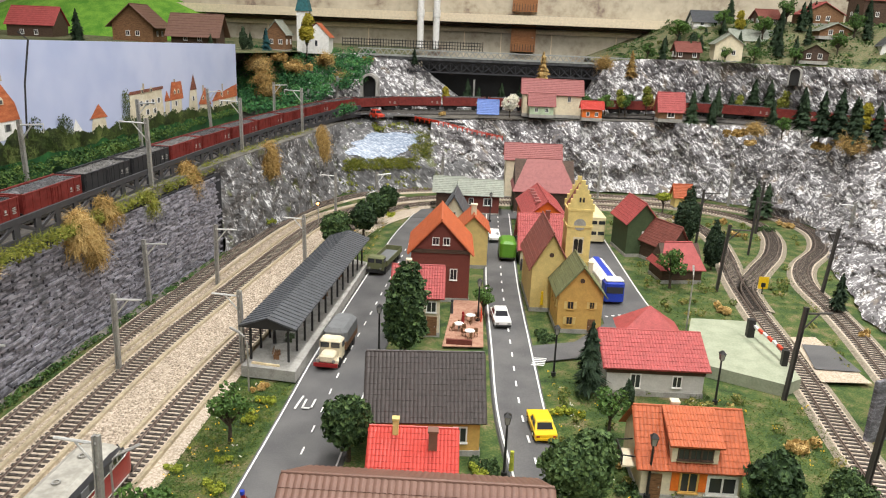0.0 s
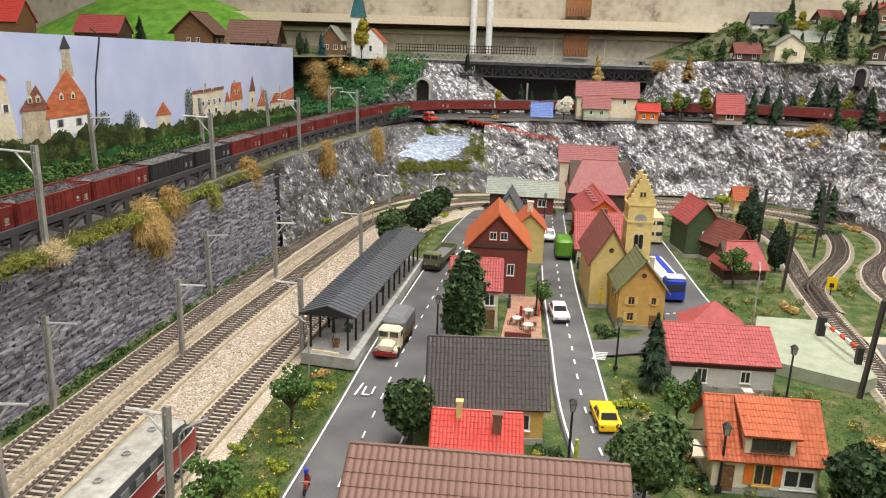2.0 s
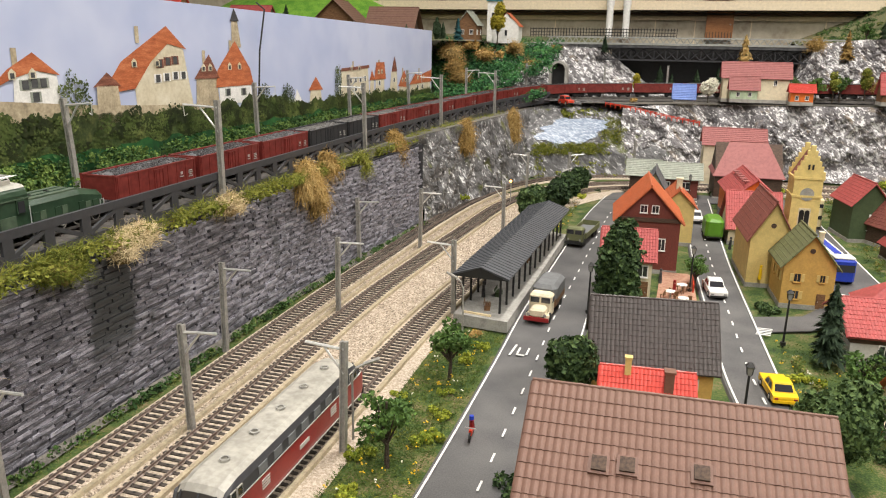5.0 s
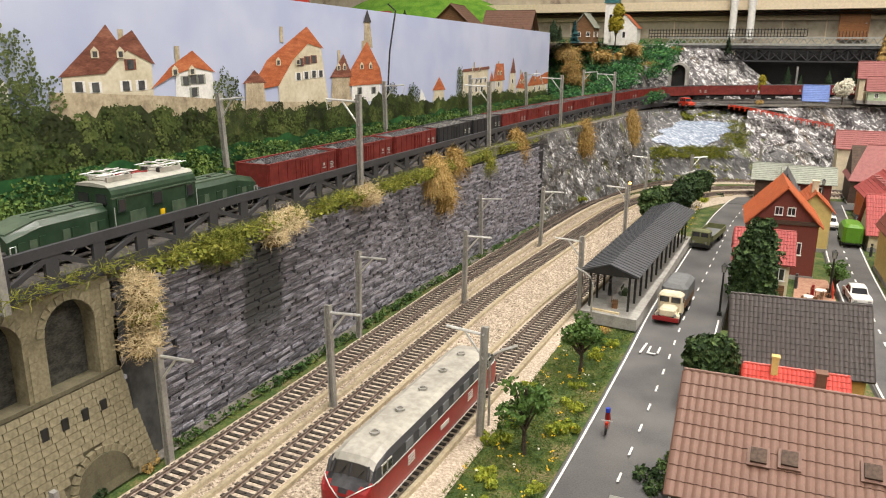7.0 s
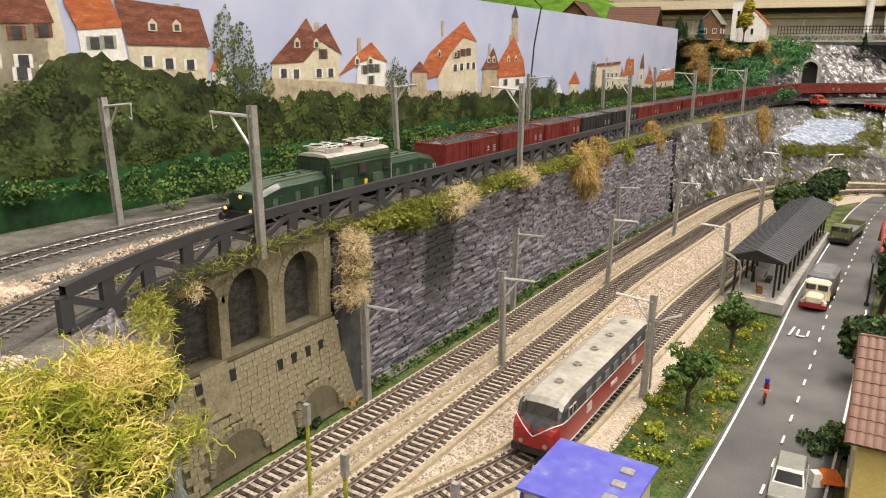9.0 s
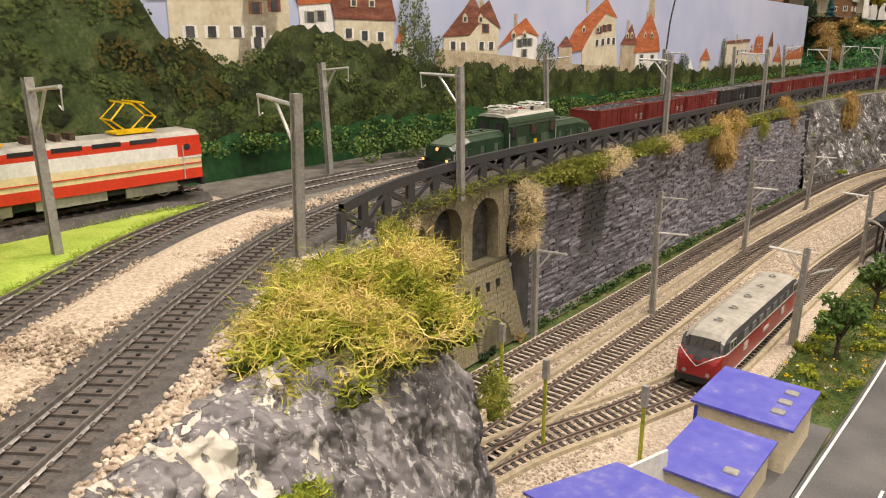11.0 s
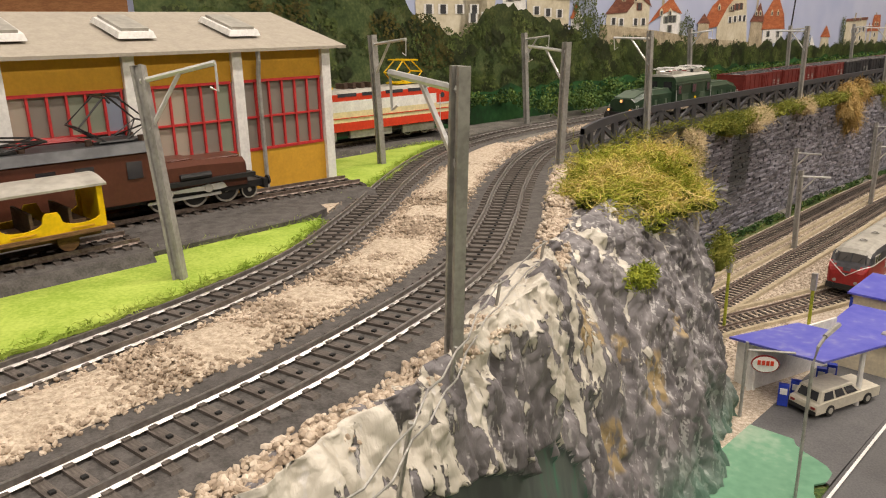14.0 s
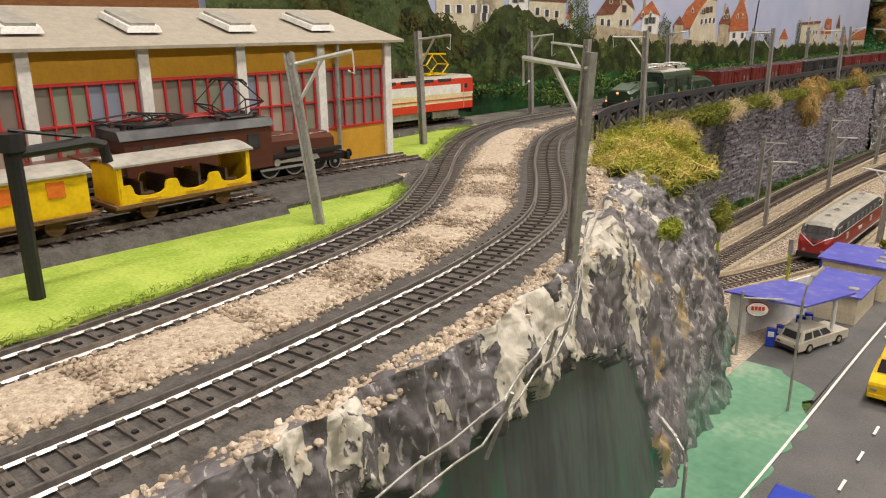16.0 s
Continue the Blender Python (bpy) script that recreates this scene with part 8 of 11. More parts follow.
# flower specks in the grass
for nm, mt, n in (("yellow_flower_scatter", YELLOW, 120), ("white_flower_scatter", BLOSSOM, 40)):
    b = B()
    for _ in range(n):
        x0, x1, y0, y1 = r.choice(((-0.152, -0.098, 0.42, 0.78), (-0.152, -0.098, 0.42, 0.78), (0.3, 0.42, 0.6, 0.82), (0.16, 0.22, 0.62, 0.85), (-0.15, -0.1, 1.18, 1.5)))
        p = Vector((r.uniform(x0, x1), r.uniform(y0, y1), 0.0028))
        for _ in range(3):
            pebble(b, p + Vector((r.uniform(-0.002, 0.002), r.uniform(-0.002, 0.002), r.uniform(-0.0008, 0.001))), 0.0007, r)
    tagged(b.put(nm, mt), "tiny " + nm.split("_")[0] + " flower specks in the grass verges", "flowers", kind="stuff")

# scattered scrub on the eastern meadows
r = random.Random(55)
b = B()
for x0, x1, y0, y1, n in ((0.32, 0.44, 1.0, 1.55, 60), (0.5, 0.6, 0.9, 1.6, 60), (0.3, 0.42, 0.6, 0.82, 30), (0.3, 0.5, 1.58, 1.66, 30), (0.62, 0.72, 1.0, 1.5, 40), (0.16, 0.28, 0.6, 0.84, 24), (0.55, 0.63, 0.6, 0.9, 20)):
    for _ in range(n):
        x, y = r.uniform(x0, x1), r.uniform(y0, y1)
        if min((Vector((p.x, p.y, 0)) - Vector((x, y, 0))).length for q in (T1, T2, T3) for p in q[::4]) > 0.024:
            k = r.uniform(0.5, 1.3)
            lumps(b, (x, y, 0.002), 0.006 * k, 0.006 * k, 0.005 * k, 50, 0.0016, r)
tagged(b.put("scrub", surf("mixed_scrub", [(0.15, (0.03, 0.07, 0.015)), (0.5, (0.12, 0.16, 0.03)), (0.85, (0.4, 0.3, 0.1))], 12, 0.9, bump=0, rand=0.25)), "low scrub and dry tufts on the meadow", "bushes", kind="stuff")

# thin moss on the rim between the near cliff and the arcade
r = random.Random(91)
b = B()
for i in range(60):
    f = r.random()
    p = Vector((-0.28, 0.2, 0)).lerp(Vector((-0.362, 0.242, 0)), f)
    strands(b, (p.x - r.uniform(0.0, 0.008), p.y + r.uniform(-0.008, 0.002), UP + r.uniform(-0.004, 0.001)), 0.005, 0.006, 0.003, 26, 0.006, 0.0003, 0.1, r, 3)
tagged(b.put("bank_moss", OLIVE), "olive moss on the rim beside the arcade wall", "moss", kind="stuff")

# ---- print on the backdrop panel ----
def panel_x(y):
    return -0.548 + 0.02915 * (y + 0.75)


def printed(name, pts, mat, lift, label=""):
    b = B().add([(panel_x(y) + lift, y, z) for y, z in pts], [tuple(range(len(pts)))])
    return b.put(name, mat, bd, label)


def leafline(y0, y1, fn, seed, amp, step=0.004):
    r = random.Random(seed)
    out, y = [], y0
    while y < y1:
        out.append((y, fn(y) + amp * noise.noise(Vector((y * 38, seed, 0))) + 0.45 * amp * noise.noise(Vector((y * 120, seed, 3))) + r.uniform(-0.0012, 0.0012)))
        y += step
    return out


def interp(tab):
    return lambda y: float(np.interp(y, [a for a, _ in tab], [c for _, c in tab]))


L1, L2, L3, L4 = 0.0006, 0.0012, 0.0018, 0.0024
# houses: walls then roofs then windows
PH = [
    ([(0.206, 0.2), (0.206, 0.275), (0.25, 0.285), (0.3, 0.275), (0.3, 0.2)], [(0.19, 0.272), (0.23, 0.33), (0.29, 0.325), (0.306, 0.275)], PRINTHOUSE, PRINTROOF2, [(0.222, 0.25), (0.24, 0.25), (0.262, 0.25), (0.282, 0.25)]),
    ([(0.255, 0.2), (0.272, 0.285), (0.308, 0.3), (0.313, 0.268), (0.309, 0.2)], None, PRINTHOUSE, None, [(0.28, 0.268), (0.298, 0.27), (0.28, 0.242), (0.298, 0.243)]),
    ([(0.322, 0.274), (0.356, 0.276), (0.362, 0.23), (0.325, 0.23)], [(0.314, 0.29), (0.325, 0.306), (0.346, 0.3), (0.358, 0.274), (0.322, 0.271)], WHITE, PRINTROOF, [(0.334, 0.262), (0.345, 0.263)]),
    ([(0.36, 0.264), (0.433, 0.262), (0.431, 0.22), (0.362, 0.22)], [(0.352, 0.294), (0.427, 0.289), (0.436, 0.26), (0.36, 0.261)], PRINTHOUSE, PRINTROOF2, [(0.376, 0.249), (0.395, 0.247), (0.415, 0.246)]),
    ([(0.436, 0.24), (0.449, 0.252), (0.458, 0.24), (0.458, 0.228), (0.436, 0.228)], [(0.434, 0.241), (0.444, 0.258), (0.449, 0.252), (0.44, 0.24)], WHITE, PRINTROOF, []),
    ([(0.504, 0.247), (0.548, 0.26), (0.574, 0.275), (0.596, 0.255), (0.595, 0.22), (0.503, 0.225)], [(0.5, 0.245), (0.534, 0.272), (0.55, 0.287), (0.56, 0.274), (0.577, 0.283), (0.6, 0.253), (0.57, 0.266), (0.545, 0.247)], PRINTHOUSE, PRINTROOF2, [(0.518, 0.237), (0.534, 0.236), (0.565, 0.236), (0.582, 0.236), (0.572, 0.254)]),
    ([(0.624, 0.246), (0.648, 0.256), (0.671, 0.247), (0.674, 0.218), (0.621, 0.22)], [(0.592, 0.232), (0.618, 0.252), (0.646, 0.266), (0.675, 0.245), (0.648, 0.25), (0.622, 0.244)], WHITE, PRINTROOF, [(0.635, 0.238), (0.645, 0.239), (0.655, 0.239), (0.645, 0.227)]),
    ([(0.773, 0.236), (0.8, 0.262), (0.83, 0.282), (0.857, 0.268), (0.871, 0.195), (0.774, 0.2)], [(0.724, 0.224), (0.755, 0.256), (0.829, 0.293), (0.862, 0.268), (0.83, 0.274), (0.8, 0.255), (0.773, 0.228)], PRINTHOUSE, PRINTROOF, [(0.815, 0.253), (0.828, 0.255), (0.841, 0.256), (0.81, 0.237), (0.825, 0.238), (0.84, 0.239), (0.854, 0.239)]),
    ([(0.878, 0.235), (0.918, 0.235), (0.922, 0.195), (0.874, 0.195)], [(0.873, 0.234), (0.904, 0.262), (0.924, 0.233)], PRINTWALL, PRINTROOF2, []),
    ([(0.922, 0.237), (0.992, 0.236), (0.995, 0.2), (0.922, 0.2)], [(0.915, 0.222), (0.92, 0.243), (0.96, 0.278), (0.992, 0.243), (0.999, 0.222)], WHITE, PRINTROOF, [(0.94, 0.215), (0.975, 0.214)]),
    ([(0.954, 0.27), (0.956, 0.303), (0.969, 0.303), (0.975, 0.27)], [(0.952, 0.302), (0.962, 0.318), (0.972, 0.302)], PRINTWALL, DARKGIRDER, []),
    ([(1.15, 0.18), (1.158, 0.208), (1.19, 0.208), (1.195, 0.18)], [(1.15, 0.206), (1.174, 0.226), (1.197, 0.205)], PRINTHOUSE, PRINTROOF, []),
    ([(1.1, 0.18), (1.115, 0.21), (1.14, 0.18)], None, WHITE, None, []),
    ([(1.262, 0.18), (1.265, 0.232), (1.373, 0.235), (1.379, 0.18)], [(1.262, 0.231), (1.265, 0.236), (1.378, 0.239), (1.378, 0.234)], PRINTHOUSE, PRINTROOF2, [(1.3, 0.215), (1.32, 0.215), (1.34, 0.215), (1.36, 0.216), (1.32, 0.2), (1.345, 0.2)]),
    ([(1.38, 0.18), (1.385, 0.215), (1.4, 0.215), (1.4, 0.18)], [(1.38, 0.212), (1.39, 0.23), (1.402, 0.212)], PRINTHOUSE, PRINTROOF, []),
    ([(1.405, 0.18), (1.408, 0.214), (1.448, 0.214), (1.449, 0.18)], [(1.4, 0.212), (1.41, 0.243), (1.448, 0.243), (1.455, 0.212)], PRINTHOUSE, PRINTROOF, [(1.425, 0.205)]),
    ([(1.474, 0.18), (1.484, 0.225), (1.513, 0.225), (1.516, 0.18)], [(1.484, 0.224), (1.5, 0.254), (1.513, 0.224)], PRINTHOUSE, PRINTROOF2, [(1.497, 0.208)]),
    ([(1.518, 0.18), (1.53, 0.2), (1.56, 0.2), (1.575, 0.18)], [(1.518, 0.195), (1.551, 0.226), (1.578, 0.19)], PRINTHOUSE, PRINTROOF, []),
    ([(1.58, 0.17), (1.59, 0.2), (1.71, 0.2), (1.715, 0.17)], [(1.58, 0.195), (1.614, 0.216), (1.64, 0.212), (1.716, 0.222), (1.716, 0.196)], PRINTHOUSE, PRINTROOF, [(1.63, 0.188), (1.66, 0.188)]),
]
for wall, roof, wm, rm, wn in PH:
    printed("printed_house", wall, wm, L1)
    if roof:
        printed("printed_roof", roof, rm, L2)
        ry, rz_ = [q[0] for q in roof], [q[1] for q in roof]
        my, lo, hi = (min(ry) + max(ry)) / 2, min(rz_), max(rz_)
        if max(ry) - min(ry) > 0.05:
            cy = my + 0.25 * (max(ry) - min(ry)) * (0.6 if lo > 0.24 else -0.3)
            zc = float(np.interp(cy, [min(ry), my, max(ry)], [lo, hi, lo]))
            printed("printed_chimney", [(cy - 0.003, zc - 0.008), (cy + 0.003, zc - 0.008), (cy + 0.003, zc + 0.009), (cy - 0.003, zc + 0.009)], PRINTWALL, L1)
            for k in (-0.14, 0.12):
                dy, dz = my + k * (max(ry) - min(ry)), lo + 0.42 * (hi - lo)
                printed("printed_dormer", [(dy - 0.004, dz - 0.003), (dy + 0.004, dz - 0.003), (dy + 0.004, dz + 0.003), (dy, dz + 0.0065), (dy - 0.004, dz + 0.003)], PRINTHOUSE, L3)
                printed("printed_window", [(dy - 0.0022, dz - 0.0022), (dy + 0.0022, dz - 0.0022), (dy + 0.0022, dz + 0.0024), (dy - 0.0022, dz + 0.0024)], SMOOTHGREY, L3 + 0.0002)
    for y, z in wn:
        printed("printed_shutter", [(y - 0.0062, z - 0.0046), (y + 0.0062, z - 0.0046), (y + 0.0062, z + 0.0046), (y - 0.0062, z + 0.0046)], ROOFGREY if wm is WHITE else PRINTROOF2 if z > 0.25 else WHITE, L2 - 0.0003)
        printed("printed_window", [(y - 0.0035, z - 0.004), (y + 0.0035, z - 0.004), (y + 0.0035, z + 0.004), (y - 0.0035, z + 0.004)], SMOOTHGREY, L2)
cw = [(0.49, 0.18), (0.49, 0.234), (0.545, 0.23), (0.612, 0.225), (0.7, 0.216), (0.78, 0.21), (0.9, 0.203), (0.9, 0.18)]
printed("printed_city_wall", cw, PRINTWALL, L2, "printed pale stone town wall")
printed("printed_tower", [(0.715, 0.19), (0.718, 0.233), (0.747, 0.233), (0.75, 0.19)], PRINTWALL, L3)
printed("printed_roof", [(0.713, 0.232), (0.733, 0.246), (0.752, 0.232)], PRINTROOF2, L3)
tops = interp([(-0.05, 0.33), (0.1, 0.33), (0.17, 0.3), (0.2, 0.245), (0.263, 0.225), (0.29, 0.242), (0.32, 0.258), (0.35, 0.25), (0.4, 0.238), (0.45, 0.228), (0.5, 0.212), (0.56, 0.218), (0.64, 0.208), (0.74, 0.205), (0.87, 0.2), (1.0, 0.205), (1.06, 0.205), (1.11, 0.19), (1.2, 0.19), (1.4, 0.19), (1.52, 0.184), (1.72, 0.178)])
ll = leafline(-0.05, 1.716, tops, 4, 0.014)
printed("printed_trees", ll + [(1.716, UP), (-0.05, UP)], PRINTTREE, L3, "printed dark wood below the old town")
ll = leafline(-0.05, 1.716, lambda y: tops(y) - 0.024, 9, 0.02)
printed("printed_bushes", ll + [(1.716, UP), (-0.05, UP)], PRINTTREE2, L4, "printed lighter bushes")
ll = leafline(-0.05, 1.716, lambda y: 0.172, 13, 0.008, 0.01)
printed("green_overspray", ll + [(1.716, UP), (-0.05, UP)], PRINTHAZE, 0.0054, "band of green overspray along the panel's foot")
PLEAF = surf("printed_leaf_ink", [(0.15, (0.01, 0.018, 0.007)), (0.5, (0.04, 0.062, 0.018)), (0.85, (0.13, 0.16, 0.05))], 16, 0.4, bump=0.0, rand=0.22)
PLEAF2 = surf("printed_sunlit_leaf_ink", [(0.15, (0.03, 0.05, 0.012)), (0.5, (0.09, 0.125, 0.035)), (0.85, (0.22, 0.25, 0.08))], 16, 0.4, bump=0.0, rand=0.22)
PAUTUMN = surf("printed_autumn_leaf_ink", [(0.15, (0.02, 0.022, 0.007)), (0.5, (0.06, 0.055, 0.014)), (0.85, (0.12, 0.1, 0.025))], 22, 0.4, bump=0.0, rand=0.22)
for y0, z0, w, h in ((0.457, 0.235, 0.03, 0.065), (1.25, 0.2, 0.018, 0.055), (1.085, 0.195, 0.026, 0.035), (0.69, 0.225, 0.025, 0.025), (0.48, 0.228, 0.03, 0.025), (1.02, 0.2, 0.02, 0.025)):
    b = B()
    rr = random.Random(int(y0 * 900))
    for _ in range(int(520000 * w * h)):
        a, k = rr.uniform(0, 6.283), rr.random() ** 0.5
        k *= 0.8 + 0.35 * noise.noise(Vector((math.cos(a) * 2, math.sin(a) * 2, y0 * 30)))
        y, z, q = y0 + w * k * math.cos(a), z0 + h * k * math.sin(a), rr.uniform(0.0008, 0.0022)
        b.add([(panel_x(y) + L3 + rr.uniform(0, 0.0006), y + q * rr.uniform(0.5, 1.1) * math.cos(c), z + q * rr.uniform(0.5, 1.1) * math.sin(c)) for c in (0.3, 1.8, 3.1, 4.6)], [(0, 1, 2, 3)])
    tagged(b.put("printed_tree", PLEAF, bd, "printed leafy tree"), kind="stuff")
# leaf masses of the printed wood: crowns of flat flakes
def printed_leaves(name, mat, label, n, ylo, yhi, lo, hi, seed, flake, lift):
    b = B()
    r = random.Random(seed)
    for _ in range(n):
        y0 = r.uniform(ylo, yhi)
        zt = tops(y0)
        z0 = UP + 0.02 + (zt - UP - 0.02) * r.uniform(lo, hi)
        rad = r.uniform(0.006, 0.014)
        for _ in range(44):
            a, k = r.uniform(0, 6.283), r.random() ** 0.5
            y, z = y0 + rad * k * math.cos(a), z0 + rad * 0.8 * k * math.sin(a) + 0.25 * rad * (1 - k)
            w = flake * r.uniform(0.5, 1.3)
            q = [(y + w * r.uniform(0.6, 1.2) * math.cos(c), z + w * r.uniform(0.5, 1.0) * math.sin(c)) for c in (0.3, 1.5, 2.9, 4.4, 5.4)]
            x = lift + r.uniform(0, 0.0007)
            b.add([(panel_x(u) + x, min(max(u, -0.049), 1.715), v) for u, v in q], [(0, 1, 2, 3, 4)])
    return tagged(b.put(name, mat, bd, label), kind="stuff")


printed_leaves("printed_leaf_mass", PLEAF, "printed dark foliage", 460, -0.03, 1.7, 0.0, 1.0, 31, 0.0015, 0.0030)
printed_leaves("printed_leaf_mass", PLEAF2, "printed sunlit foliage", 260, -0.03, 1.7, 0.1, 0.95, 32, 0.0014, 0.0038)
PDARK = surf("printed_shadow_leaf_ink", [(0.15, (0.006, 0.01, 0.005)), (0.85, (0.04, 0.055, 0.02))], 16, 0.4, bump=0.0, rand=0.22)
printed_leaves("printed_leaf_mass", PDARK, "printed dark foliage in shade", 150, -0.03, 1.7, 0.0, 0.9, 35, 0.0024, 0.0034)
printed_leaves("printed_leaf_mass", PAUTUMN, "printed golden autumn foliage", 34, -0.03, 0.24, 0.45, 1.0, 33, 0.0014, 0.0046)
wire = thing("panel_wire", "thin black wire hooked over the backdrop panel", "wire", place(0, 0, 0))
B().tube([(-0.487, 1.0, 0.327), (-0.478, 1.005, 0.318), (-0.482, 0.995, 0.266), (-0.484, 0.99, 0.2)], 0.0011, 6).put("wire", BLACK, wire)

# ---- engine shed ----
sh = thing("engine_shed", "ochre yellow engine shed with red-framed windows and pale roof", "engine shed", place(-0.38, 0.0, UP))
B().box(-0.075, -0.25, -0.002, 0.15, 0.5, 0.03).put("lower_wall", SHEDYELLOW, sh)
B().box(-0.0775, -0.25, 0.028, 0.145, 0.5, 0.04).put("inner_wall", LITGLASS, sh)
B().box(-0.075, -0.25, 0.067, 0.15, 0.5, 0.017).put("upper_wall", SHEDYELLOW, sh)
B().box(-0.075, -0.25, -0.002, 0.153, 0.503, 0.005).put("plinth", CONCRETE, sh)
B().prism([(-0.16, 0.0828), (0.006, 0.0828), (0.006, 0.0845), (-0.075, 0.106), (-0.16, 0.0845)], -0.512, 0.012, "y").put("roof", SHEDROOF, sh, "pale grey-beige sheet roof")
for i in range(9):
    y = -0.001 - i * 0.0595
    B().box(0.0005, y, 0, 0.004, 0.006, 0.084).put("pillar", WHITE, sh)
B().tube([(0.004, -0.048, 0.083), (0.004, -0.048, 0.078), (0.0025, -0.048, 0.07), (0.0025, -0.048, 0.0)], 0.0014, 6).put("downpipe", METAL, sh)
# green, blue and warm tints paint reflections into some of the panes
PANES = [glass("dusty_glass", (0.24, 0.21, 0.18), 0.25), glass("greenish_glass", (0.26, 0.29, 0.22), 0.25), glass("bluish_glass", (0.26, 0.3, 0.38), 0.25), glass("warm_glass", (0.42, 0.36, 0.29), 0.25)]
for i in range(8):
    y0 = -0.004 - i * 0.0595
    w = B().box(-0.001, y0 - 0.0275, 0.046, 0.0024, 0.053, 0.0011).put("window", REDFRAME, sh, "red multi-pane window")
    for zz in (0.0275, 0.066):
        B().box(-0.001, y0 - 0.0275, zz, 0.003, 0.053, 0.0015).put("rail", REDFRAME, w)
    for j in range(7):
        B().box(-0.001, y0 - 0.0015 - j * 0.0087, 0.028, 0.0026, 0.0011, 0.039).put("mullion", REDFRAME, w)
    for j in range(6):
        B().box(-0.0018, y0 - 0.0058 - j * 0.0087, 0.028, 0.0012, 0.0076, 0.039).put("pane", PANES[(i * 5 + j * 3 + (j // 2)) % 4 if 0 < i < 5 else (j * 2) % 2], w)
for i in range(7):
    for xx, zz, an in ((-0.03, 0.0955, 14.5),):
        s = B().box(0, 0, 0, 0.036, 0.02, 0.003, 0, 0, 0.9).put("roof_light", WHITE, sh, at=pose(xx, -0.045 - i * 0.062, zz, 0, an, 0))
        B().box(0, 0, 0.003, 0.03, 0.014, 0.0015).put("glazing", ROOFSILVER, s)
B().box(-0.075, 0.0008, 0.02, 0.1, 0.001, 0.045).put("end_door", DARKGIRDER, sh)
LAWNS = [[(-0.31, -0.5), (-0.225, -0.5), (-0.23, -0.3), (-0.243, -0.2), (-0.253, -0.161), (-0.262, -0.125), (-0.278, -0.094), (-0.3, -0.066), (-0.306, -0.072), (-0.306, -0.25)], [(-0.372, -0.05), (-0.352, -0.042), (-0.338, -0.026), (-0.346, -0.002), (-0.362, 0.026), (-0.392, 0.068), (-0.427, 0.131), (-0.44, 0.17), (-0.449, 0.14), (-0.452, 0.02), (-0.38, 0.006), (-0.378, -0.044)]]
r = random.Random(77)
for poly in LAWNS:
    loop = resample([Vector((x, y, 0)) for x, y in poly + poly[:1]], 260)
    flat("shed_lawn", [(p.x + 0.0035 * noise.noise(p * 90) + 0.002 * noise.noise(p * 300), p.y + 0.0035 * noise.noise(p * 90 + Vector((5, 5, 5)))) for p in loop[:-1]], UP + 0.0022, LAWN, "bright yellow-green grass mat beside the shed", "lawn", 0.0016)
    b = B()
    for p in loop:
        for _ in range(6):
            q = p + Vector((r.gauss(0, 0.0025), r.gauss(0, 0.0025), UP + 0.0022))
            strands(b, q, 0.001, 0.001, 0.0004, 5, 0.0028, 0.0002, 0.05, r, 2)
    tagged(b.put("lawn_fringe", LAWN), "loose grass fibres along the edge of the mat", "grass", kind="stuff")
flat("shed_roadbed", [(-0.4, -0.5), (-0.304, -0.5), (-0.303, -0.2), (-0.304, -0.078), (-0.312, -0.054), (-0.33, -0.048), (-0.366, -0.0435), (-0.4, -0.046)], UP + 0.0042, BED, "flat dark grey roadbed slab before the shed", "track bed", 0.004)
SAND = surf("pale_sand_grit", [(0.25, (0.3, 0.235, 0.17)), (0.5, (0.46, 0.38, 0.29)), (0.75, (0.62, 0.53, 0.42))], 500, 0.95, bump=0.7, fine=3, depth=0.0006)
b = B()
ribbon(b, [p for p in TS if p.y < 0.2], [(-0.034, 0.0008), (-0.027, 0.0016), (-0.0205, 0.0008)])
tagged(b.put("siding_grit", SAND), "pale sandy grit beside the upper siding", "gravel", kind="structure")
b = B()
ribbon(b, [p for p in TM if -0.5 < p.y < 0.2], [(-0.053, 0.0006), (-0.046, 0.0026), (-0.03, 0.0026), (-0.0225, 0.0006)])
tagged(b.put("gravel_base", SAND), "pale sandy bed under the loose gravel", "gravel", kind="structure")

def wheels(t, ys, r, x, mat, spoke=False, rz=0):
    for y in ys:
        for e in (-1, 1):
            w = B().disc((e * x, y, r), r, 0.0024, "x", 18).put("wheel", mat, t)
            if spoke:
                B().ring((e * (x + 0.0014), y, r), r * 0.84, r * 0.98, 0.0004, "x", 18).put("tyre", ROOFSILVER, w)
                B().disc((e * (x + 0.0014), y, r), r * 0.25, 0.001, "x", 10).put("hub", ROOFSILVER, w)


def loco_frame(t, L, w):
    B().box(0, 0, 0.006, w * 0.8, L, 0.0035).box(0, L / 2, 0.005, w, 0.002, 0.005).box(0, -L / 2, 0.005, w, 0.002, 0.005).put("underframe", BLACK, t)
    for e in (-1, 1):
        for x in (-0.0105, 0.0105):
            B().disc((x, e * (L / 2 + 0.003), 0.0085), 0.0026, 0.001, "y", 10).disc((x, e * (L / 2 + 0.001), 0.0085), 0.001, 0.004, "y", 8).put("buffer", BLACK, t)


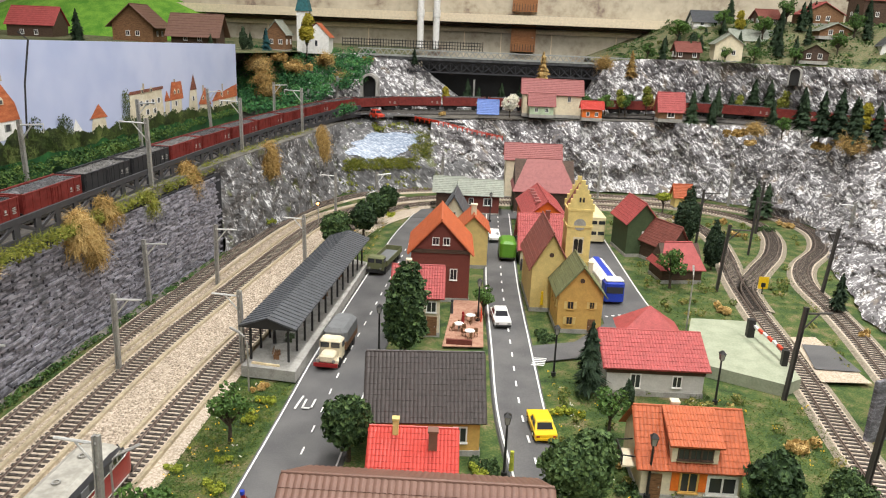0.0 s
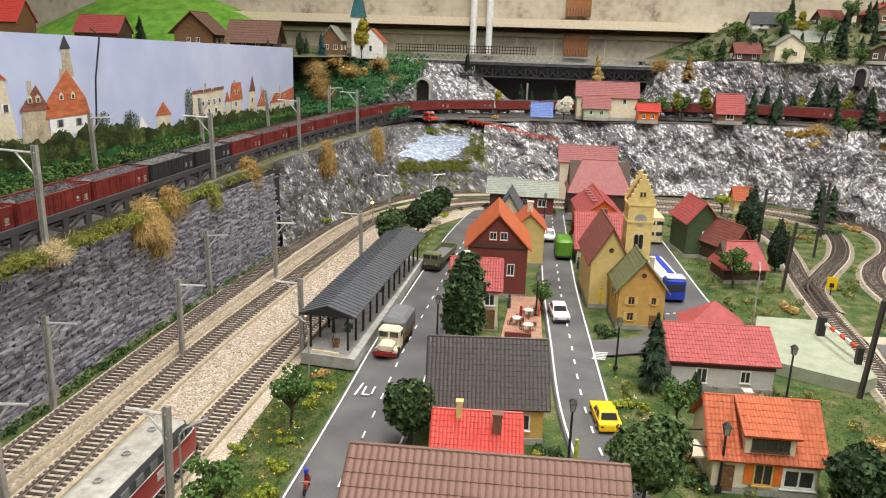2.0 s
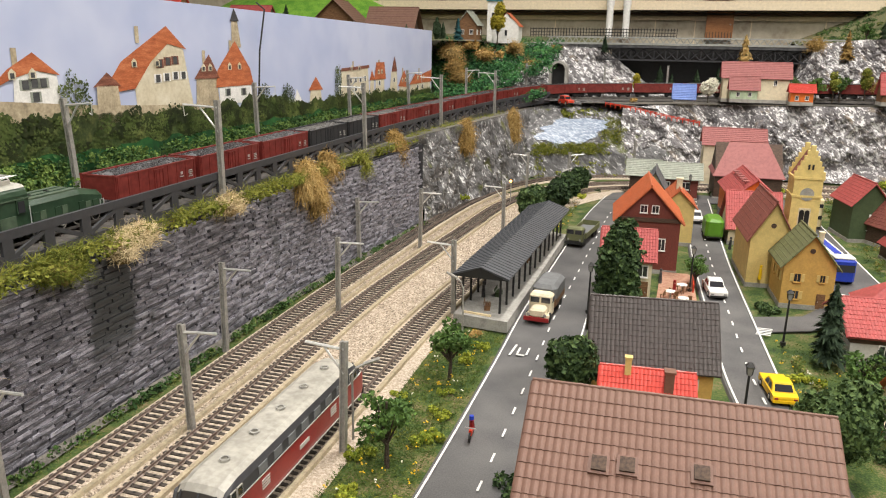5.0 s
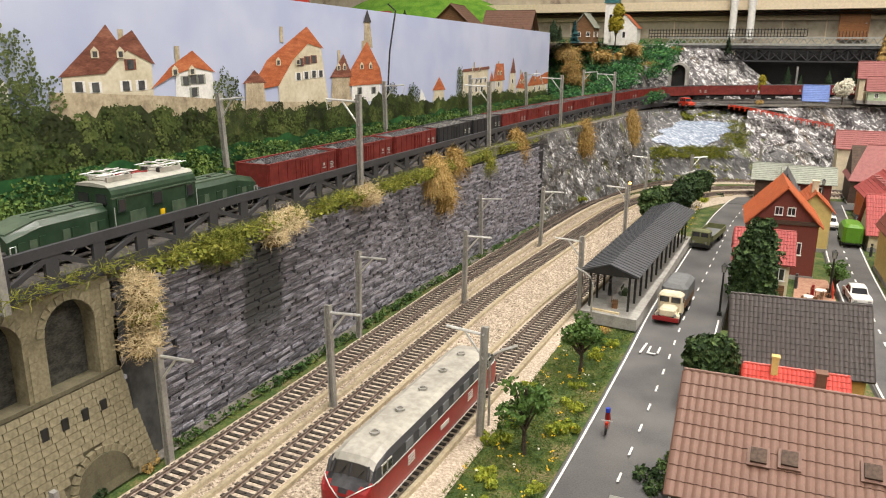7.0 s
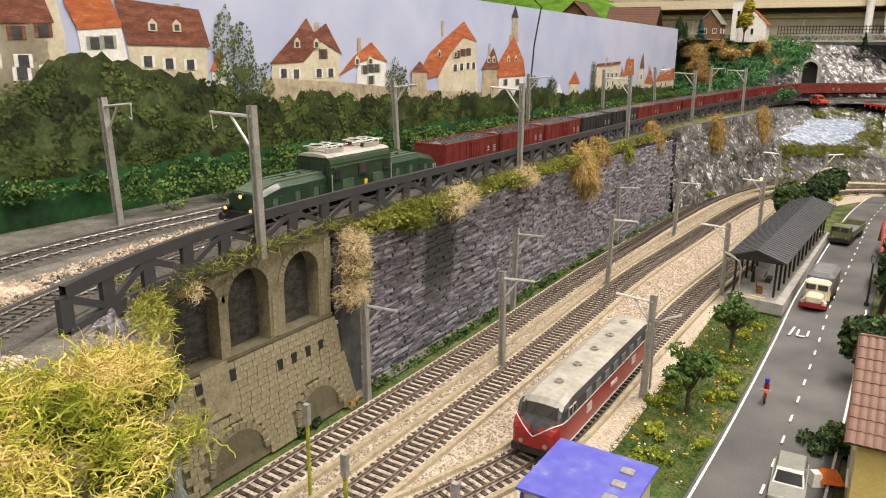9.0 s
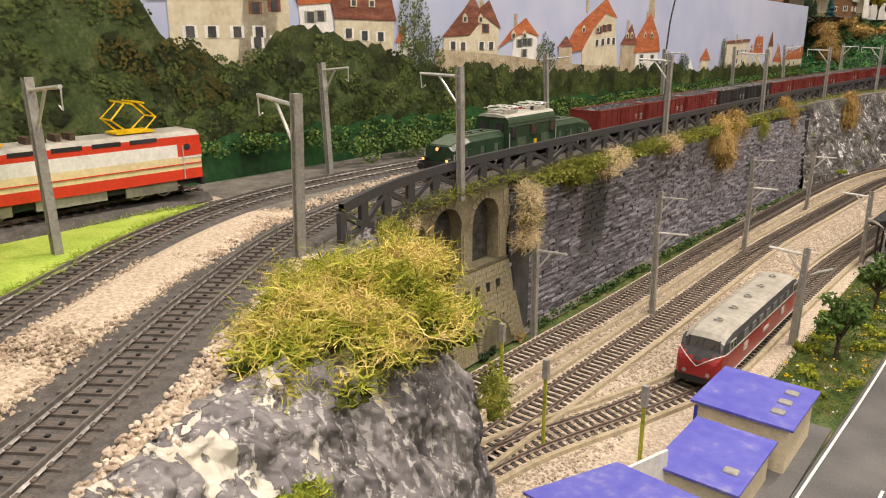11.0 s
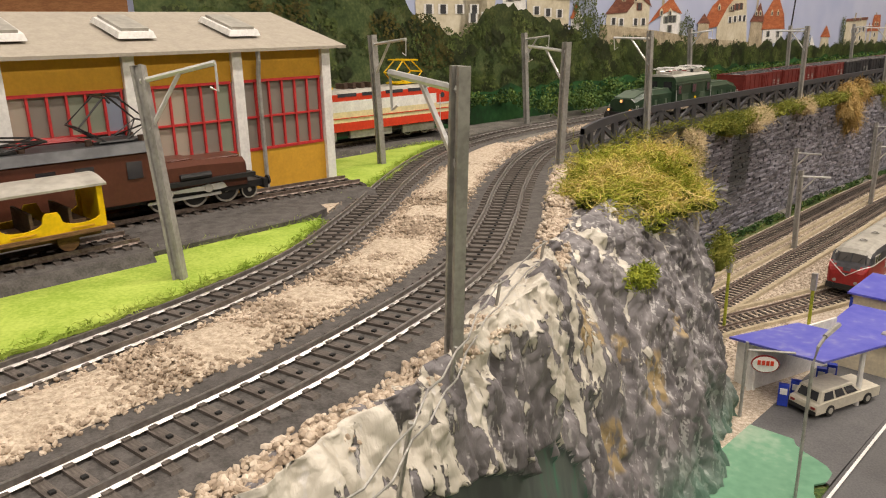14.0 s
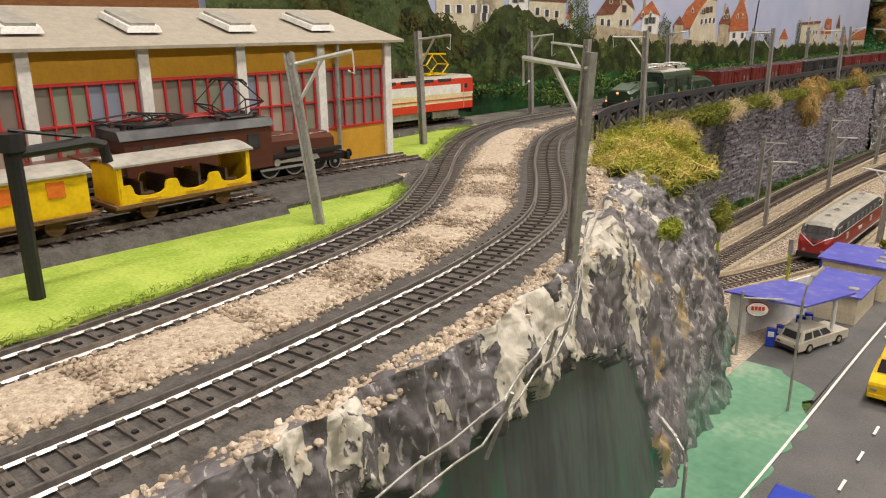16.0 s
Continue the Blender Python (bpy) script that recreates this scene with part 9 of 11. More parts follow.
# red and cream electric beside the shed
re_ = thing("electric_locomotive", "red and cream electric locomotive with raised yellow pantograph", "locomotive", place(-0.467, 0.094, UP + 0.01, -3))
L = 0.165
for z0, z1, m, nm in ((0.010, 0.0165, TRAINRED, "lower_band"), (0.0165, 0.0245, TRAINCREAM, "cream_band"), (0.0245, 0.0325, WHITE, "white_band"), (0.0325, 0.0375, TRAINRED, "upper_band")):
    B().prism([(-0.0162, z0), (0.0162, z0), (0.0162, z1), (-0.0162, z1)], -L / 2, L / 2).put(nm, m, re_)
    if m is WHITE:
        for e in (-1, 1):
            B().box(0, e * (L / 2 - 0.0078), z0 + 0.0002, 0.033, 0.0162, z1 - z0).put("cab_side", TRAINRED, re_)
            B().box(0, e * (L / 2 - 0.0078), z0 - 0.0012, 0.033, 0.0162, 0.0012).put("cab_waist", WHITE, re_)
            for x in (-1, 1):
                B().box(x * 0.0166, e * (L / 2 - 0.0125), 0.0105, 0.0006, 0.0006, 0.021).put("grab_rail", SILVER, re_)
for e in (-1, 1):
    B().box(e * 0.0164, 0, 0.0195, 0.0006, L, 0.0006).put("pinstripe", TRAINRED, re_)
    for y in (-0.073, 0.073):
        B().disc((e * 0.0163, y, 0.0305), 0.0022, 0.0008, "x", 12).put("round_window", WINDOW, re_)
    for i in range(5):
        B().box(e * 0.0158, -0.045 + i * 0.0225, 0.0355, 0.0012, 0.017, 0.0025).put("roof_window", WINDOW, re_)
    for x in (-0.0075, 0.0075):
        B().box(x, e * L / 2, 0.0265, 0.012, 0.001, 0.008).put("front_window", WINDOW, re_)
B().prism([(-0.0162, 0.0375), (0.0162, 0.0375), (0.012, 0.0402), (-0.012, 0.0402)], -L / 2, L / 2).put("roof", ROOFSILVER, re_)
loco_frame(re_, L, 0.032)
wheels(re_, (-0.058, -0.04, 0.04, 0.058), 0.0062, 0.0086, BLACK, True)
for e in (-1, 1):
    B().box(e * 0.0125, 0.049, 0.003, 0.002, 0.034, 0.006).box(e * 0.0125, -0.049, 0.003, 0.002, 0.034, 0.006).box(e * 0.0125, 0, 0.004, 0.004, 0.04, 0.006).put("bogie_side", METAL, re_)
pg = B().box(0, 0.045, 0.041, 0.016, 0.024, 0.0012).put("pantograph", YELLOW, re_, "raised yellow pantograph")
for e in (-1, 1):
    for x in (-0.008, 0.008):
        B().tube([(x, 0.045 + e * 0.005, 0.042), (x * 0.9, 0.045 + e * 0.014, 0.05), (x * 0.7, 0.045 + e * 0.004, 0.0595)], 0.0007, 5).put("arm", YELLOW, pg)
    B().tube([(-0.014, 0.045 + e * 0.004, 0.0595), (0.014, 0.045 + e * 0.004, 0.0595)], 0.0007, 5).put("contact_bow", YELLOW, pg)
    B().tube([(-0.0072, 0.045 + e * 0.014, 0.05), (0.0072, 0.045 + e * 0.014, 0.05)], 0.0006, 5).put("cross_tube", YELLOW, pg)
p2 = B().box(0, -0.05, 0.041, 0.018, 0.04, 0.0015).box(0, -0.05, 0.0425, 0.022, 0.03, 0.0012).put("folded_pantograph", YELLOW, re_, "folded yellow pantograph")
for i in range(4):
    B().box(0, -0.016 + i * 0.008, 0.0402, 0.012, 0.003, 0.004).put("insulator", DARKWOOD, re_)
_, TR = railway("track_shed_far", [(-0.472, -0.02, UP + 0.006), (-0.47, 0.06, UP + 0.006), (-0.478, 0.185, UP + 0.006)], "short siding under the red electric locomotive", lambda p: True, bed=BED, bedw=0.022)

# brown electric before the shed
_, TB = railway("track_shed_near", [(-0.372, -0.5, UP + 0.004), (-0.368, -0.3, UP + 0.004), (-0.362, -0.1, UP + 0.004), (-0.354, 0.0, UP + 0.004)], "shed siding on a grey roadbed", lambda p: True, bed=BED, bedw=0.024)
be = thing("electric_locomotive", "brown articulated electric locomotive parked before the shed", "locomotive", place(-0.3655, -0.165, UP + 0.008, -3))
L = 0.2
B().prism([(-0.0155, 0.0085), (0.0155, 0.0085), (0.0155, 0.031), (0.0125, 0.0345), (-0.0125, 0.0345), (-0.0155, 0.031)], -0.042, 0.042).put("cab_body", LOCOBROWN, be)
B().prism([(-0.0165, 0.0318), (0.0165, 0.0318), (0.013, 0.0362), (-0.013, 0.0362)], -0.044, 0.044).put("roof", SMOOTHGREY, be)
for e in (-1, 1):
    b = B()
    prof = [(-0.0125, 0.0085), (0.0125, 0.0085), (0.0125, 0.0215), (0.009, 0.024), (-0.009, 0.024), (-0.0125, 0.0215)]
    p3 = [(u, v if v < 0.01 else v * 0.9 + 0.0008) for u, v in prof]
    vs = [(u, e * 0.042, v) for u, v in prof] + [(u, e * 0.062, v) for u, v in prof] + [(u, e * 0.088, v) for u, v in p3]
    b.add(vs, [tuple(range(12, 18))] + [(q * 6 + i, (q + 1) * 6 + i, (q + 1) * 6 + (i + 1) % 6, q * 6 + (i + 1) % 6) for q in (0, 1) for i in range(6)])
    b.put("hood", LOCOBROWN, be)
    for ya, yb, zt in ((0.0435, 0.0615, 0.0238), (0.0625, 0.087, 0.0226)):
        B().bbox(0, e * (ya + yb) / 2, zt, 0.0165, yb - ya, 0.0012, 0.0005).put("hood_lid", LOCOBROWN, be)
    for x in (-1, 1):
        B().box(x * 0.0157, e * 0.03, 0.02, 0.0008, 0.007, 0.008).put("window", WINDOW, be)
        B().box(x * 0.0157, e * 0.008, 0.022, 0.0008, 0.008, 0.006).put("window", WINDOW, be)
        B().box(x * 0.0122, e * 0.054, 0.0053, 0.0009, 0.038, 0.0014).put("side_rod", SILVER, be, "bright steel coupling rod")
        B().prism([(e * 0.046, 0.0092), (e * 0.046, 0.0104), (e * 0.074, 0.0116), (e * 0.076, 0.0088), (e * 0.072, 0.0082)][::e * x], x * 0.0134 - 0.0004, x * 0.0134 + 0.0004, "x").put("connecting_rod", SILVER, be, "bright steel connecting rod")
        for yy in (0.0455, 0.066):
            B().disc((x * 0.0134, e * yy, 0.0096), 0.0022, 0.0016, "x", 10).put("crank_boss", ROOFSILVER, be)
        B().box(x * 0.0132, e * 0.066, 0.0125, 0.0036, 0.052, 0.0022).put("running_board", BLACK, be)
        B().tube([(x * 0.0133, e * 0.052, 0.0165), (x * 0.0133, e * 0.068, 0.0165)], 0.0017, 8).put("air_tank", BLACK, be)
        B().tube([(x * 0.012, e * 0.088, 0.009), (x * 0.012, e * 0.088, 0.019)], 0.0005, 4).put("handrail", BLACK, be)
    wheels(be, (e * 0.043, e * 0.06, e * 0.077), 0.0072, 0.0086, BLACK, True)
    wheels(be, (e * 0.09,), 0.0046, 0.0086, BLACK, True)
    pgb = B().box(0, e * 0.026, 0.0362, 0.017, 0.02, 0.0014).put("pantograph", BLACK, be, "raised black lattice pantograph" if e > 0 else "black folded pantograph")
    for x in (-0.009, 0.009):
        B().tube([(x, e * 0.018, 0.0372), (x, e * 0.034, 0.0372)], 0.0008, 5).put("base_tube", BLACK, pgb)
        for q in (-1, 1):
            y0 = e * 0.026 + q * 0.005
            if e > 0:
                knee, top = (x * 1.1, y0 + q * 0.011, 0.045), (x * 0.8, y0 - q * 0.002, 0.0575)
            else:
                knee, top = (x * 1.1, y0 + q * 0.017, 0.0405), (x * 0.8, y0 - q * 0.006, 0.0428)
            B().tube([(x, y0, 0.0378), knee, top], 0.00055, 5).put("arm", BLACK, pgb)
            B().tube([(x, y0, 0.0378), (-knee[0], knee[1], knee[2])], 0.0004, 4).put("stay", BLACK, pgb)
            if x > 0:
                B().tube([knee, (-knee[0], knee[1], knee[2])], 0.0005, 5).put("cross_tube", BLACK, pgb)
                B().tube([(-0.015, top[1], top[2] - 0.002), (-0.011, top[1], top[2]), (0.011, top[1], top[2]), (0.015, top[1], top[2] - 0.002)], 0.0006, 5).put("contact_bow", BLACK, pgb)
    for x in (-0.007, 0.007):
        for y0 in (0.014, 0.038):
            B().disc((x, e * y0, 0.0375), 0.0016, 0.003, "z", 8).put("insulator", DARKWOOD, pgb)
loco_frame(be, L - 0.004, 0.028)
for x in (-0.006, 0.0, 0.006):
    B().tube([(x, -0.022, 0.0362), (x, -0.008, 0.0392), (x, 0.01, 0.0392), (x, 0.022, 0.0362)], 0.0006, 4).put("roof_cable", DARKRED, be)

# two yellow narrow coaches on their own spur
_, TY = railway("track_coach_spur", [(-0.322, -0.5, UP + 0.006), (-0.32, -0.3, UP + 0.006), (-0.318, -0.15, UP + 0.006)], "short spur on a dark roadbed under the yellow coaches", lambda p: True, bed=BED, bedw=0.02)
for yc, openc in ((-0.2, True), (-0.279, False)):
    c = thing("tram_coach", "bright yellow open-sided excursion coach with pale roof" if openc else "bright yellow closed excursion coach with pale roof", "coach", place(-0.3195, yc, UP + 0.01), "yellow excursion coaches")
    L, hw = 0.066, 0.0125
    B().box(0, 0, 0.0072, 2 * hw + 0.003, L + 0.006, 0.0016).box(0, 0, 0.004, 0.012, L, 0.003).put("floor", WOOD, c, "brown wooden chassis")
    wheels(c, (-0.019, 0.019), 0.0042, 0.008, WOOD)
    if openc:
        for e in (-1, 1):
            prof = [(-0.033, 0.0088)]
            for i in range(3):
                y0 = -0.0325 + i * 0.0217
                prof += [(y0, 0.0172), (y0 + 0.0045, 0.0172)] + [(y0 + 0.013 - 0.0078 * math.cos(math.pi * k / 8), 0.0158 - 0.0044 * math.sin(math.pi * k / 8) ** 0.6) for k in range(9)]
            prof += [(0.0325, 0.0172), (0.033, 0.0088)]
            B().prism(prof[::-1], e * hw - 0.0006, e * hw + 0.0006, "x").put("side_panel", YELLOW, c)
            for i in range(3):
                B().box(e * (hw + 0.0007), -0.0195 + i * 0.0217, 0.0098, 0.0005, 0.009, 0.0006).put("beading", SHEDYELLOW, c)
            for y0 in (-0.032, 0.032):
                B().box(e * (hw - 0.0004), y0, 0.0088, 0.0014, 0.0016, 0.0172).put("pillar", YELLOW, c)
        for i in range(4):
            B().box(0, -0.0225 + i * 0.0143, 0.0088, 2 * hw - 0.002, 0.0012, 0.009).box(0, -0.0195 + i * 0.0143, 0.0088, 2 * hw - 0.002, 0.005, 0.004).put("seat", DARKWOOD, c)
        for e in (-1, 1):
            B().box(0, e * 0.033, 0.0088, 2 * hw, 0.001, 0.017 if e < 0 else 0.0165).put("end_wall", YELLOW, c)
    else:
        B().box(0, 0, 0.0088, 2 * hw, L, 0.0172).put("body", YELLOW, c)
        for e in (-1, 1):
            for y in (-0.02, 0.0, 0.02):
                B().box(e * (hw + 0.0001), y, 0.017, 0.0008, 0.007, 0.0065).put("window", ORANGE, c)
    n = 8
    prof = [(-hw - 0.0015 + (2 * hw + 0.003) * i / n, 0.0262 + 0.0028 * math.sin(math.pi * i / n)) for i in range(n + 1)]
    B().prism(prof + [(u, v - 0.0009) for u, v in prof[::-1]], -L / 2 - 0.002, L / 2 + 0.002).put("roof", ROOFSILVER, c, "pale grey arched roof")
wc = thing("water_crane", "black water crane with bent spout", "water crane", place(-0.262, -0.287, UP))
B().tube([(0, 0, 0), (0, 0, 0.054)], 0.0028, 10).put("column", BLACK, wc)
B().disc((0, 0, 0.057), 0.0044, 0.006, "z", 10).put("head", BLACK, wc)
B().tube([(0, 0, 0.053), (-0.002, 0.026, 0.054), (-0.002, 0.031, 0.0525), (-0.002, 0.032, 0.046)], 0.0021, 8).put("spout", BLACK, wc)
B().tube([(0, 0, 0.061), (-0.002, 0.024, 0.056)], 0.0006, 4).put("stay", BLACK, wc)

# ---- red diesel in the station ----
vd = thing("diesel_locomotive", "crimson and black diesel locomotive with grey roof", "locomotive", place(-0.1875, 0.497, 0.004, 0))
L, hw = 0.208, 0.0165
SECT = [(0.1048, 0.62, 0.0188), (0.1042, 0.8, 0.0218), (0.1026, 0.91, 0.0243), (0.0993, 0.965, 0.0265), (0.0958, 0.98, 0.0284), (0.0922, 0.988, 0.0352), (0.0885, 0.995, 0.0383), (0.076, 1.0, 0.0403)]
secs = [(-y, w, t) for y, w, t in SECT] + [(y, w, t) for y, w, t in SECT[::-1]]


def body_ring(y, w, t):
    """A cross-section: upright sides, rounded shoulders, a cambered top at height t."""
    zs, q = min(0.0262, t - 0.002), min(0.034, t - 0.001)
    half = [(w * 0.97, 0.0075), (w, 0.0115), (w, zs), (w * 0.975, q), (w * 0.86, t - 0.0012 if t < 0.03 else t - 0.0026), (w * 0.6, t - 0.0004), (w * 0.22, t)]
    return [(hw * u, y, z) for u, z in half] + [(-hw * u, y, z) for u, z in half[::-1]]


parts_ = {k: B() for k in ("lower_body", "window_band", "roof", "windscreen0", "bonnet0", "windscreen1", "bonnet1")}
RB = [body_ring(*q) for q in secs]
for i in range(len(RB) - 1):
    far_end = min(i, len(RB) - 2 - i)
    for j in range(13):
        band = min(j, 12 - j)
        if far_end <= 3:
            k = "lower_body" if band <= 3 or band == 4 and far_end < 3 or band == 5 and far_end < 2 else "bonnet"
            if far_end < 1:
                k = "lower_body"
        elif far_end == 4:
            k = "lower_body" if band < 2 else "window_band" if band in (2, 3) else "windscreen"
        else:
            k = "lower_body" if band < 2 else "window_band" if band in (2, 3) else "roof"
        if k in ("bonnet", "windscreen"):
            k += "0" if i < 8 else "1"
        parts_[k].add([RB[i][j], RB[i][j + 1], RB[i + 1][j + 1], RB[i + 1][j]], [(0, 1, 2, 3)])
for r_, o in ((RB[0], 1), (RB[-1], -1)):
    parts_["lower_body"].add(r_, [tuple(range(14))[::o]])
parts_["lower_body"].put("lower_body", DARKRED, vd, "crimson lower body with rounded noses")
parts_["window_band"].put("window_band", DARKGIRDER, vd, "dark grey window band")
parts_["roof"].put("roof", ROOFSILVER, vd, "dusty grey roof")
BONNET = surf("black_gloss_bonnet", [(0.3, (0.02, 0.02, 0.022)), (0.7, (0.045, 0.045, 0.05))], 60, 0.3, bump=0.02)
SCREEN = glass("brownish_windscreen", (0.045, 0.04, 0.036), 0.3)
for k in "01":
    parts_["bonnet" + k].put("bonnet", BONNET, vd, "glossy black pointed bonnet")
    parts_["windscreen" + k].put("windscreen", SCREEN, vd, "dark windscreen")
for i in range(5):
    B().ring((0, -0.066 + i * 0.033, 0.0415), 0.002, 0.0032, 0.0008, "z", 14).put("roof_fan", METAL, vd)
for e in (-1, 1):
    B().tube([(x, e * y, z) for x, y, z in ((-0.0167, 0.085, 0.0264), (-0.0163, 0.0965, 0.027), (-0.0132, 0.1, 0.0262), (-0.0085, 0.1034, 0.0238), (-0.0038, 0.1049, 0.0205), (0, 0.1052, 0.0178), (0.0038, 0.1049, 0.0205), (0.0085, 0.1034, 0.0238), (0.0132, 0.1, 0.0262), (0.0163, 0.0965, 0.027), (0.0167, 0.085, 0.0264))], 0.0004, 5).put("nose_stripe", SILVER, vd, "bright metal line meeting in a point on the nose")
    B().add([(-0.003, e * 0.1053, 0.0206), (0.003, e * 0.1053, 0.0206), (0, e * 0.1054, 0.0184)][::e], [(0, 1, 2)]).put("nose_chevron", DARKGIRDER, vd, "black chevron on the nose")
    for x in (-0.0118, 0.0, 0.0118):
        B().tube([(x, e * 0.096, 0.0284), (x * 0.95, e * 0.0924, 0.0352)], 0.0007, 4).put("windscreen_pillar", DARKGIRDER, vd)
    for x in (-0.006, 0.006):
        B().tube([(x, e * 0.0965, 0.0288), (x + 0.003, e * 0.0942, 0.033)], 0.00025, 4).put("wiper", BLACK, vd)
    for x in (-0.0085, 0.0085):
        B().disc((x, e * 0.1035, 0.0125), 0.0016, 0.003, "y", 10).put("headlamp", LITGLASS, vd)
    B().box(e * (hw + 0.0002), 0, 0.0262, 0.0006, 0.186, 0.0005).box(e * (hw + 0.0001), 0, 0.0082, 0.0006, 0.19, 0.0006).put("trim_line", SILVER, vd)
    for y in (-0.084, -0.0775, 0.0775, 0.084):
        cwn = B().box(e * (hw * 0.992), y, 0.0275, 0.0008, 0.0056, 0.0066).put("cab_window", ROOFSILVER, vd)
        B().box(e * (hw * 0.994), y, 0.0281, 0.0009, 0.0046, 0.0054).put("pane", WINDOW, cwn)
    for y in (-0.052, -0.034, -0.016, 0.002, 0.02, 0.038, 0.056):
        B().box(e * (hw * 0.992), y, 0.0278, 0.0007, 0.0095, 0.006).put("engine_window", GREYTARP, vd, "grey engine room panel")
    for y in (-0.05, 0.045):
        for k in range(4):
            B().box(e * (hw + 0.0002), y, 0.0165 + k * 0.0018, 0.0007, 0.009, 0.0008).put("louvre", SILVER, vd)
    B().box(e * (hw + 0.0002), 0.0, 0.0165, 0.0007, 0.013, 0.003).put("lettering_panel", GREYWALL, vd, "white panel of unreadable lettering")
    B().box(e * 0.0115, 0.06, 0.002, 0.002, 0.034, 0.006).box(e * 0.0115, -0.06, 0.002, 0.002, 0.034, 0.006).put("bogie_side", BLACK, vd)
wheels(vd, (-0.071, -0.049, 0.049, 0.071), 0.0054, 0.0086, BLACK)
loco_frame(vd, 0.208, 0.03)

# ---- filling station ----
fs_ = thing("filling_station", "white filling station with a tilted blue canopy and oval sign", "filling station", place(0, 0, 0))
B().add([(-0.19, 0.172, 0.033), (-0.166, 0.224, 0.034), (-0.108, 0.211, 0.04), (-0.128, 0.16, 0.039), (-0.19, 0.172, 0.0344), (-0.166, 0.224, 0.0354), (-0.108, 0.211, 0.0414), (-0.128, 0.16, 0.0404)], [(3, 2, 1, 0), (4, 5, 6, 7), (0, 1, 5, 4), (1, 2, 6, 5), (2, 3, 7, 6), (3, 0, 4, 7)]).put("canopy", BLUEROOF, fs_, "tilted blue card canopy")
B().box(-0.163, 0.212, -0.002, 0.0016, 0.084, 0.037, 0, -17).box(-0.1795, 0.178, -0.002, 0.016, 0.0016, 0.035, 0, -17).put("wall", WHITE, fs_)
B().tube([(-0.118, 0.2, 0), (-0.118, 0.2, 0.039)], 0.0016, 8).put("canopy_post", WHITE, fs_)
sg = thing("oval_sign", "white oval sign with blue rim and red bar on posts", "sign", place(-0.1545, 0.142, 0.0, 30))
B().tube([(-0.011, 0, 0), (-0.011, 0, 0.05)], 0.0011, 6).put("post", METAL, sg)
B().tube([(-0.011, 0, 0.045), (0.016, 0, 0.0455)], 0.0008, 5).put("bracket", METAL, sg)
n = 24
B().add([(0.008 * math.cos(2 * math.pi * i / n), -0.0004, 0.037 + 0.0058 * math.sin(2 * math.pi * i / n)) for i in range(n)], [tuple(range(n))]).put("rim", DARKRED, sg)
B().add([(0.0072 * math.cos(2 * math.pi * i / n), -0.001, 0.037 + 0.005 * math.sin(2 * math.pi * i / n)) for i in range(n)], [tuple(range(n))]).put("face", WHITE, sg)
for i in range(4):
    B().box(-0.0036 + i * 0.0024, -0.0014, 0.0366, 0.0017, 0.0005, 0.0028).put("red_bar", TRAINRED, sg)
for px, py in ((-0.151, 0.168), (-0.1475, 0.1785), (-0.1425, 0.208), (-0.1395, 0.2185)):
    p = thing("fuel_pump", "blue and white fuel pump under the canopy", "fuel pump", place(px, py, 0.001, 20), "fuel pumps")
    B().box(0, 0, 0, 0.006, 0.004, 0.014).put("body", BLUE, p)
    B().box(0, -0.0021, 0.008, 0.0042, 0.0006, 0.004).put("dial", WHITE, p)
for x0, x1, y0, y1, h0, lb in ((-0.165, -0.105, 0.322, 0.384, 0.030, "white workshop block with a flat blue roof and skylights"), (-0.158, -0.111, 0.249, 0.316, 0.0235, "low white service block with a flat blue roof")):
    g = thing("garage_block", lb, "garage", place((x0 + x1) / 2, (y0 + y1) / 2, 0))
    w, d = x1 - x0, y1 - y0
    B().box(0, 0, -0.002, w - 0.006, d - 0.006, h0 + 0.002).put("wall", CREAM, g)
    B().box(0, 0, h0, w, d, 0.0016).put("roof", BLUEROOF, g, "worn blue card roof")
    B().box(-w / 2 + 0.003, -d / 2 + 0.01, 0.001, 0.002, 0.016, h0 - 0.004).put("door", BLUE, g)
    for i in range(3 if h0 > 0.025 else 1):
        s = B().bbox(w * 0.28, -0.014 + i * 0.015, h0 + 0.0016, 0.008, 0.006, 0.0014, 0.0006).put("skylight", METAL, g)
flat("forecourt", [(-0.2, 0.13), (-0.1, 0.1), (-0.098, 0.4), (-0.2, 0.4)], 0.0004, ASPHALT, "dark asphalt forecourt of the filling station", "pavement")


